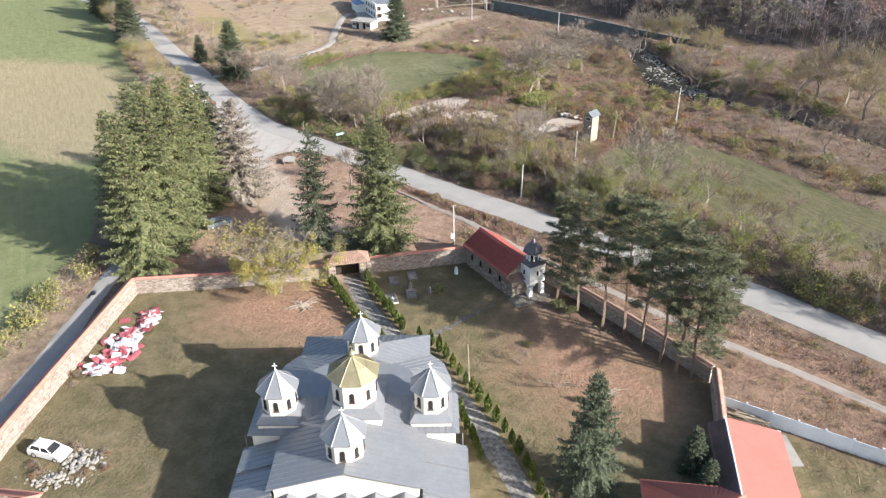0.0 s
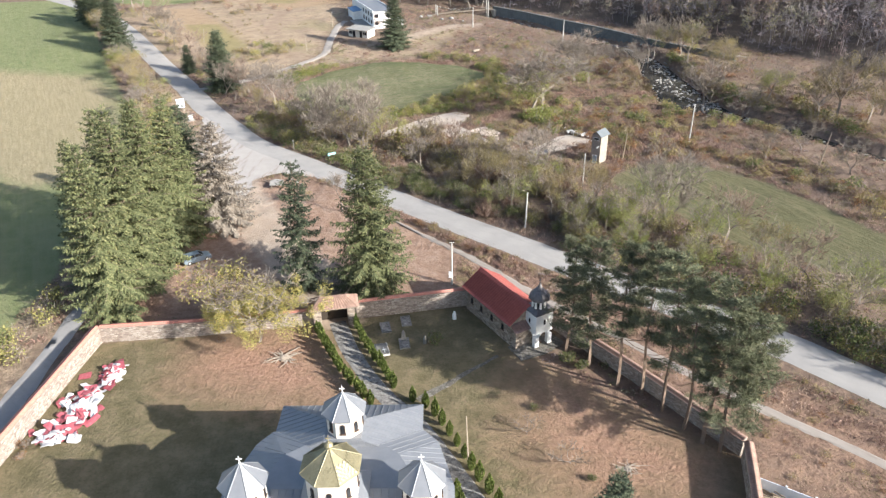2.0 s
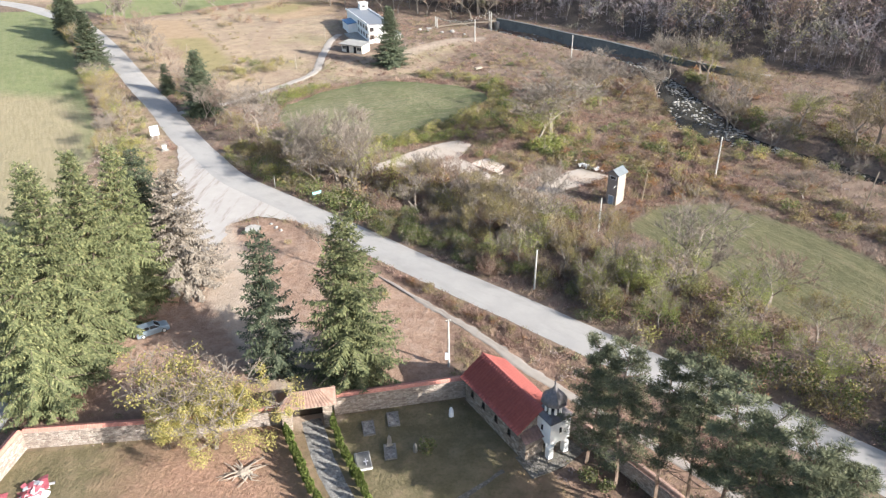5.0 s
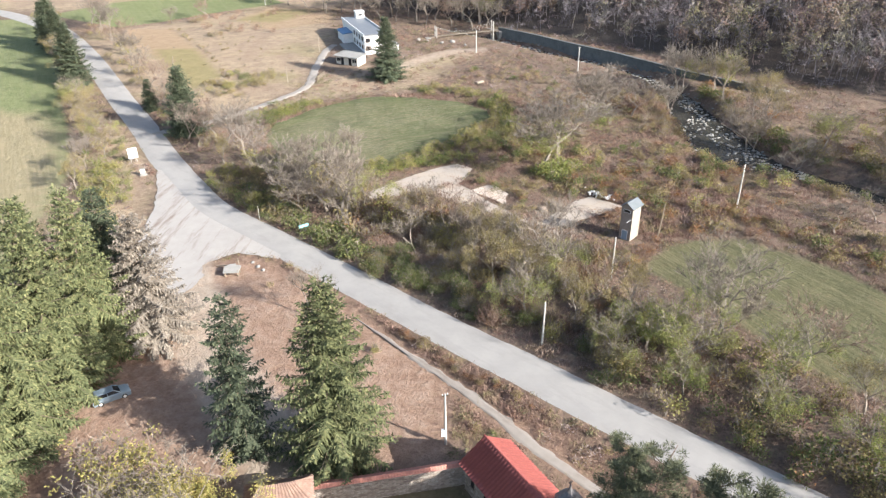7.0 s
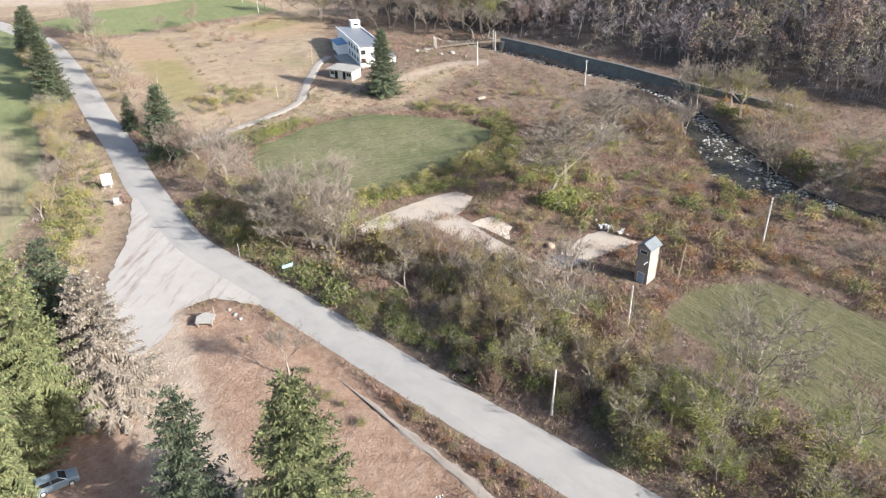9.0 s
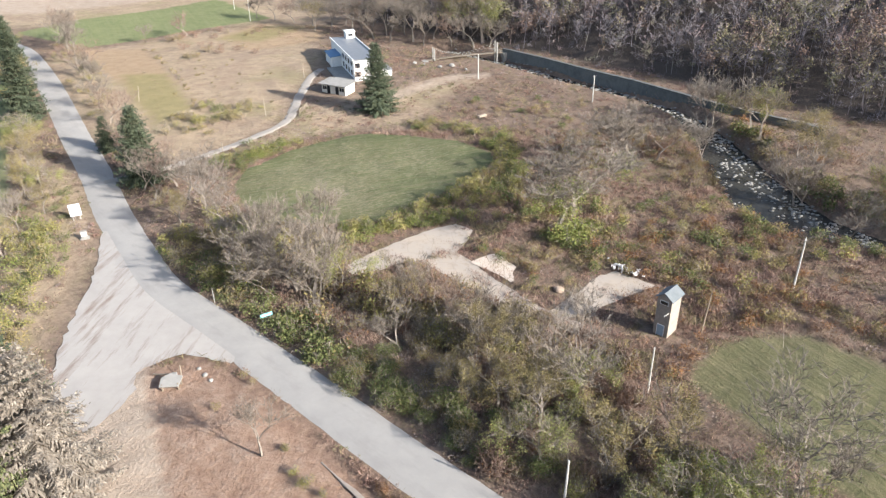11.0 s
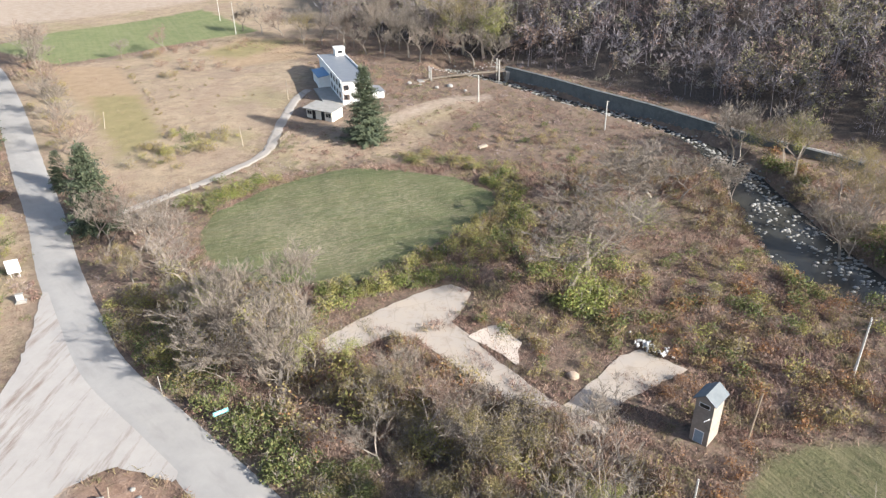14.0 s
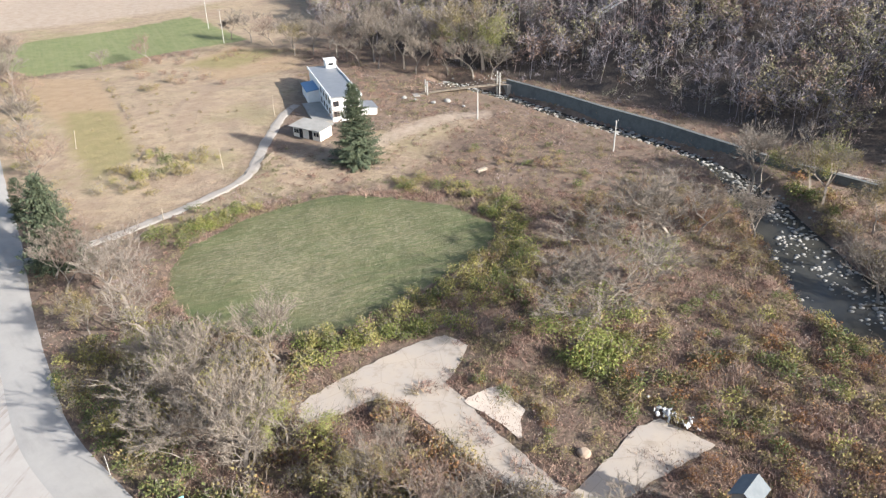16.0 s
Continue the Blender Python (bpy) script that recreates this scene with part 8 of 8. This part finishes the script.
def build_house():
    z = ground_at(-25, 272)
    ob = thing("house", -24.6, 274.0, z, 20, "long white house with a flat grey roof", "house")
    w, l, h = 3.4, 15.0, 5.3
    part("wall", Solid().box(-w, -l, -1.2, w, l, h), WHITE, ob)
    part("roof", Solid().slab([(-w - 0.3, -l - 0.3, h + 0.35), (w + 0.3, -l - 0.3, h + 0.15), (w + 0.3, l + 0.3, h + 0.15), (-w - 0.3, l + 0.3, h + 0.35)], 0.25), SHEET, ob, "grey sheet roof")
    for x in (-w - 0.35, w + 0.2):
        part("parapet", Solid().box(x, -l - 0.35, h - 0.1, x + 0.18, l + 0.35, h + 0.55), WHITE, ob)
    part("stair_tower", Solid().box(0.9, l - 2.6, h, 3.6, l + 0.4, h + 2.1, None, 0.03), WHITE, ob)
    part("tower_roof", Solid().box(0.7, l - 2.8, h + 2.1, 3.8, l + 0.6, h + 2.25), WHITE, ob)
    part("stair_window", Solid().box(1.5, l - 2.65, h + 0.9, 2.9, l - 2.55, h + 1.5), DARK, ob)
    annex = part("annex", Solid().box(-w - 3.0, 1.0, -1.2, -w, 9.5, 3.1), WHITE, ob)
    part("annex_roof", Solid().slab([(-w - 3.3, 0.7, 3.1), (-w, 0.7, 3.5), (-w, 9.8, 3.5), (-w - 3.3, 9.8, 3.1)], 0.12), surface("blue_metal_roof", (0.09, 0.20, 0.36), (0.12, 0.25, 0.42), 2.0, rough=0.5), annex, "blue metal roof")
    part("terrace", Solid().box(-w - 4.5, -l, -1.2, -w, 1.0, 0.25), CONCRETE, ob)
    for y in (-12.0, -8.6, -5.2, -1.8):
        for zz in (0.9, 3.3):
            wd = part("window", Solid().box(-w - 0.06, y - 0.75, zz, -w + 0.02, y + 0.75, zz + 1.3), FRAME, ob)
            part("pane", Solid().box(-w - 0.08, y - 0.65, zz + 0.1, -w - 0.06, y + 0.65, zz + 1.2), DARK, wd)
    for x in (-2.4, 1.8):
        for zz in (0.9, 3.3):
            wd = part("window", Solid().box(x - 0.7, -l - 0.06, zz, x + 0.7, -l + 0.02, zz + 1.3), FRAME, ob)
            part("pane", Solid().box(x - 0.6, -l - 0.08, zz + 0.1, x + 0.6, -l - 0.06, zz + 1.2), DARK, wd)
    part("side_room", Solid().box(w, -l + 1.5, -1.2, w + 4.2, -l + 7.0, 1.6), WHITE, ob)
    part("side_roof", Solid().slab([(w, -l + 1.2, 2.2), (w + 4.5, -l + 1.2, 1.6), (w + 4.5, -l + 7.3, 1.6), (w, -l + 7.3, 2.2)], 0.12), SHEET, ob)
    ob = thing("shed", -26.2, 251.2, ground_at(-26, 251), -31, "low cream shed with a flat grey roof", "shed")
    part("wall", Solid().box(-3.9, -2.0, -0.4, 3.9, 2.0, 2.5), PLASTER, ob)
    part("roof", Solid().slab([(-4.5, -2.8, 2.5), (4.5, -2.8, 2.5), (4.5, 2.4, 2.95), (-4.5, 2.4, 2.95)], 0.14), CONCRETE, ob)
    # Flat dark panels on the wall paint the shade inside two open doorways
    for x in (-1.6, 1.2):
        part("door", Solid().box(x - 0.5, -2.06, -0.1, x + 0.5, -1.98, 2.0), DARK, ob, "dark panel for the shade in an open doorway")
    for x in (-3.3, -2.6, 2.4, 3.2):
        part("window", Solid().box(x - 0.3, -2.05, 0.9, x + 0.3, -1.98, 1.8), DARK, ob)
    ob = thing("yard_fence", -36.6, 291.0, ground_at(-36.6, 291), -62, "low grey plank fence along the house yard", "fence")
    for k in range(12):
        part("board", Solid().box(k * 1.5, -0.04, 0.1, k * 1.5 + 1.4, 0.04, 1.0), WOOD, ob)
        part("post", Solid().box(k * 1.5 - 0.1, -0.06, -0.4, k * 1.5, 0.06, 1.2), WOOD, ob)
    ob = thing("timber_gate", -32.9, 236.6, ground_at(-32.9, 236.6), 80, "low dark timber gate beside the drive", "gate")
    for k in range(6):
        part("post", Solid().box(k * 1.1 - 2.8, -0.06, -0.3, k * 1.1 - 2.68, 0.06, 1.3), WOOD, ob)
    for zz in (0.35, 0.75, 1.1):
        part("rail", Solid().box(-2.8, -0.1, zz, 2.8, -0.06, zz + 0.12), WOOD, ob)
    ob = thing("trough", 11.0, 231.0, ground_at(11, 231), 40, "pale weathered timber trough in the scrub", "trough")
    part("body", Solid().box(-1.2, -0.4, 0.1, 1.2, 0.4, 0.6, None, 0.05), PALE_WOOD, ob)
    for x in (-1.0, 0.9):
        part("leg", Solid().box(x, -0.35, -0.2, x + 0.12, 0.35, 0.12), PALE_WOOD, ob)


build_house()


def build_river():
    line = curve_points(RIVER, 1.5)
    d = np.gradient(line, axis=0)
    side = np.stack([-d[:, 1], d[:, 0]], 1) / np.hypot(*d.T)[:, None]
    rows = []
    z = base_height(line[:, 0], line[:, 1]) + 0.3 - 2.05
    run = np.r_[0, np.cumsum(np.hypot(*np.diff(line, axis=0).T))]
    half = np.interp(run / run[-1], RIVER_RUN / RIVER_RUN[-1], RIVER_HALF)
    for e in np.linspace(-1.45, 1.45, 7):
        q = line + side * (e * half)[:, None]
        rows.append(np.c_[q, z])
    n = len(line)
    i, j = [a.ravel() for a in np.meshgrid(np.arange(n - 1), np.arange(6))]
    k = j * n + i
    m = Nodes("river_water", 0.16, 0.0, 0.3)
    rip = m.noise(1.3, 5, 0.6, None, (1, 1, 1))
    m.bump(rip, 0.5, 0.05)
    water = m.done(m.mix(m.noise(0.5, 4), (0.030, 0.032, 0.031), (0.062, 0.058, 0.050)))
    lone("water", fast_mesh("water", np.concatenate(rows), np.stack([k, k + 1, k + n + 1, k + n], 1), water, flat=False), water, "shallow dark river running among stones", "river", kind="structure")
    rnd = np.random.RandomState(14)
    pool = [boulder(40 + s, 1.0, 0.6, 1) for s in range(4)]
    v, f, c = [], [], 0
    for _ in range(3600):
        k = rnd.randint(0, n)
        if line[k][1] < 172 and rnd.rand() < 0.9:
            continue
        # a gravel bar on the outer side, with loose stones along both margins
        e = half[k] * (0.38 + 0.42 * rnd.normal() + 0.25 * math.sin(line[k][1] * 0.21)) if rnd.rand() < 0.8 else half[k] * rnd.choice([-1, 1]) * rnd.uniform(0.85, 1.2)
        p = line[k] + side[k] * e + rnd.normal(size=2) * 0.6
        if wavy(p[0], p[1], 1.6, 2.0) < -0.3 and rnd.rand() < 0.8:
            continue
        r = rnd.uniform(0.16, 0.62) ** 1.7 * (1.5 if rnd.rand() < 0.06 else 1)
        me = pool[rnd.randint(4)]
        co = np.array([u.co for u in me.vertices])
        a = rnd.rand() * math.tau
        co = co @ np.array([[math.cos(a), -math.sin(a), 0], [math.sin(a), math.cos(a), 0], [0, 0, 1]]) * r * [1.2, 0.9, 0.9]
        zz = max(z[k] - 0.02, ground_at(*p)) + 0.12 * r
        v.append(co + [*p, zz])
        f.append(np.array([tuple(q.vertices) for q in me.polygons]) + c)
        c += len(co)
    lone("river_stones", fast_mesh("river_stones", np.concatenate(v), np.concatenate(f), ROCK, flat=False), ROCK, "pale rounded stones strewn along the river bed", "stones", kind="stuff")
    bank = [(19.6, 285.0), (30.5, 273.5), (40.5, 262.0), (51.5, 251.0), (60.5, 240.5), (67.5, 232.5), (75.5, 225.0), (85, 216)]
    ob = thing("wall_river", *bank[0], float(base_height(*bank[0])), 0, "long grey concrete retaining wall along the river", "wall")
    ob["kind"] = "structure"
    for a, b in zip(bank, bank[1:]):
        d = Vector((b[0] - a[0], b[1] - a[1], 0))
        n2 = Vector((-d.y, d.x, 0)).normalized()
        za, zb = float(flat_height(*a)), float(flat_height(*b))
        o = Vector((bank[0][0], bank[0][1], float(base_height(*bank[0]))))
        s = Solid().loft([[tuple(Vector((x, y, zz - 3.2)) - o - n2 * 0.6), tuple(Vector((x, y, zz - 3.2)) - o + n2 * 1.0), tuple(Vector((x, y, zz + 1.55)) - o + n2 * 0.7), tuple(Vector((x, y, zz + 1.55)) - o - n2 * 0.1)] for (x, y), zz in ((a, za), (b, zb))])
        part("wall_section", s, RIVER_WALL, ob)
        s = Solid().loft([[tuple(Vector((x, y, zz + 1.55)) - o - n2 * 0.25), tuple(Vector((x, y, zz + 1.55)) - o + n2 * 0.75), tuple(Vector((x, y, zz + 1.72)) - o + n2 * 0.75), tuple(Vector((x, y, zz + 1.72)) - o - n2 * 0.25)] for (x, y), zz in ((a, za), (b, zb))])
        part("capstone", s, RIVER_WALL, ob, "stained concrete capping")


# base grey darkened and blued for the wall's shade; third colour adds stains
RIVER_WALL = surface("stained_shaded_river_concrete", (0.105, 0.115, 0.118), (0.147, 0.155, 0.152), 2.5, 0.4, (0.070, 0.078, 0.078), 0.9, 0, 0.4, 0.04, 0.7)
build_river()


def build_bridge():
    a, b = Vector((-3.5, 277.6, 3.6)), Vector((19.5, 284.6, 4.1))
    d = b - a
    ob = thing("footbridge", *a, math.degrees(math.atan2(d.y, d.x)), "narrow suspension footbridge over the river", "footbridge")
    L = math.hypot(d.x, d.y)
    rise = d.z

    def deck(t):
        return rise * t + 0.5 * 4 * t * (1 - t) * 0.6

    for k in range(24):
        t0, t1 = k / 24, (k + 1) / 24
        part("plank", Solid().loft([[(t * L, -0.7, deck(t)), (t * L, 0.7, deck(t)), (t * L, 0.7, deck(t) + 0.14), (t * L, -0.7, deck(t) + 0.14)] for t in (t0, t1 - 0.004)]), WOOD, ob)
    for x in (2.2, L - 2.2):
        for y in (-0.95, 0.95):
            part("pylon", Solid().box(x - 0.16, y - 0.16, -3.2, x + 0.16, y + 0.16, deck(x / L) + 3.4, None, 0.02), CONCRETE, ob)
        part("pylon_beam", Solid().box(x - 0.12, -0.95, deck(x / L) + 1.9, x + 0.12, 0.95, deck(x / L) + 2.1), CONCRETE, ob)
    for y in (-0.95, 0.95):
        s = Solid()
        p = [(2.2 + (L - 4.4) * t, y, deck(t) + 3.3 - 2.6 * 4 * t * (1 - t)) for t in np.linspace(0, 1, 17)]
        for u, v in zip(p, p[1:]):
            s.rod(u, v, 0.05, 0.05, 5)
        part("cable", s, IRON, ob)
        for q in p[1:-1]:
            part("hanger", Solid().rod((q[0], y, deck(q[0] / L)), q, 0.025, 0.025, 4), IRON, ob)
            part("lamp_globe", Solid().round([(0.03, q[2]), (0.11, q[2] + 0.1), (0.03, q[2] + 0.2)], 6, Matrix.Translation((q[0], y, 0))), WHITE, ob)
        part("rail", Solid().rod((0, y, deck(0) + 1.0), (L, y, deck(1) + 1.0), 0.04, 0.04, 5), IRON, ob)
    part("abutment", Solid().box(-1.4, -1.4, -3.5, 0.2, 1.4, 0.1, None, 0.05), CONCRETE, ob)
    part("abutment", Solid().box(L - 0.2, -1.4, -3.5, L + 1.4, 1.4, deck(1) + 0.1, None, 0.05), CONCRETE, ob)


build_bridge()


def build_clutter():
    rnd = random.Random(21)
    ob = thing("rubbish_heap", 30.3, 161.8, ground_at(30.3, 161.8), -40, "scattered heap of white rubbish in the weeds", "rubbish")
    white = bpy.data.materials["white_plastic_sheet"]
    for k in range(46):
        s = rnd.uniform(0.12, 0.38)
        m = pose(rnd.gauss(0, 1.5), rnd.gauss(0, 0.55), 0.25 + rnd.random() * 0.3, rnd.uniform(0, 90), rnd.uniform(0, 90), rnd.uniform(0, 360))
        part("scrap", Solid().loft([[(-s, -s * 0.7, 0), (s, -s * 0.6, 0.05), (s * 0.8, s * 0.7, 0), (-s * 0.9, s * 0.6, 0.04)], [(-s * 0.7, -s * 0.4, s * 0.6), (s * 0.6, -s * 0.5, s * 0.5), (s * 0.7, s * 0.4, s * 0.6), (-s * 0.5, s * 0.5, s * 0.5)]], m), bpy.data.materials["red_plastic_sheet"] if k == 3 else white, ob)
    for x, y, r, lab in ((19.2, 156.3, 0.75, "large yellowish boulder beside the concrete yard"),):
        o = lone("boulder", boulder(int(x * 7), r), ROCK_WARM, lab, "boulder")
        o.data.materials.append(ROCK_WARM)
        o.matrix_basis = pose(x, y, ground_at(x, y) + r * 0.3)
    for k, (x, y) in enumerate(((-4.0, 273.0), (0.5, 271.0), (4.0, 272.5), (8.0, 268.5), (-7.0, 275.0))):
        o = lone("boulder", boulder(60 + k, 0.45 + 0.2 * (k % 3)), ROCK, "pale broken concrete block near the footbridge", "boulder", "blocks by the footbridge")
        o.data.materials.append(ROCK)
        o.matrix_basis = pose(x, y, ground_at(x, y) + 0.2)
    sheet("pavement_sand", [(6.3, 164.9), (8.3, 166.4), (10.4, 167.3), (11.9, 166.2), (12.4, 164.6), (13.4, 163.2), (12.9, 161.2), (12.7, 158.6), (11.1, 160.3), (8.8, 162.5)], SAND, "flat spread of pale yellow sand on the old yard", 0.13, 0.8, 0.15)


def build_pipe():
    """Two pale pipes that climb through the woods."""
    for off in (0.0, 1.6):
        p = [Vector((x + off, y - off * 0.3, ground_at(x, y) + 5.5)) for x, y in ((46.5, 308.2), (52.0, 309.4), (58.0, 310.8), (66.0, 313.0))]
        q = Solid()
        for a, b in zip(p, p[1:]):
            q.rod(a, b, 0.3, 0.3, 8)
        ob = thing("water_pipe", *p[0], 0, "pale steel pipe climbing through the woods", "pipe", "pipes on the hillside")
        o = part("tube", q, WHITE, ob)
        o.matrix_basis = Matrix.Translation(-p[0])
        for a in p:
            part("trestle", Solid().box(a.x - p[0].x - 0.15, a.y - p[0].y - 0.15, a.z - p[0].z - 6.5, a.x - p[0].x + 0.15, a.y - p[0].y + 0.15, a.z - p[0].z - 0.2), CONCRETE, ob)


build_pipe()
SAND = surface("pale_sand", (0.50, 0.425, 0.36), (0.57, 0.49, 0.42), 6.0, 0.8, (0.42, 0.35, 0.29), 0.95, 0, 0.4, 0.04)
build_clutter()
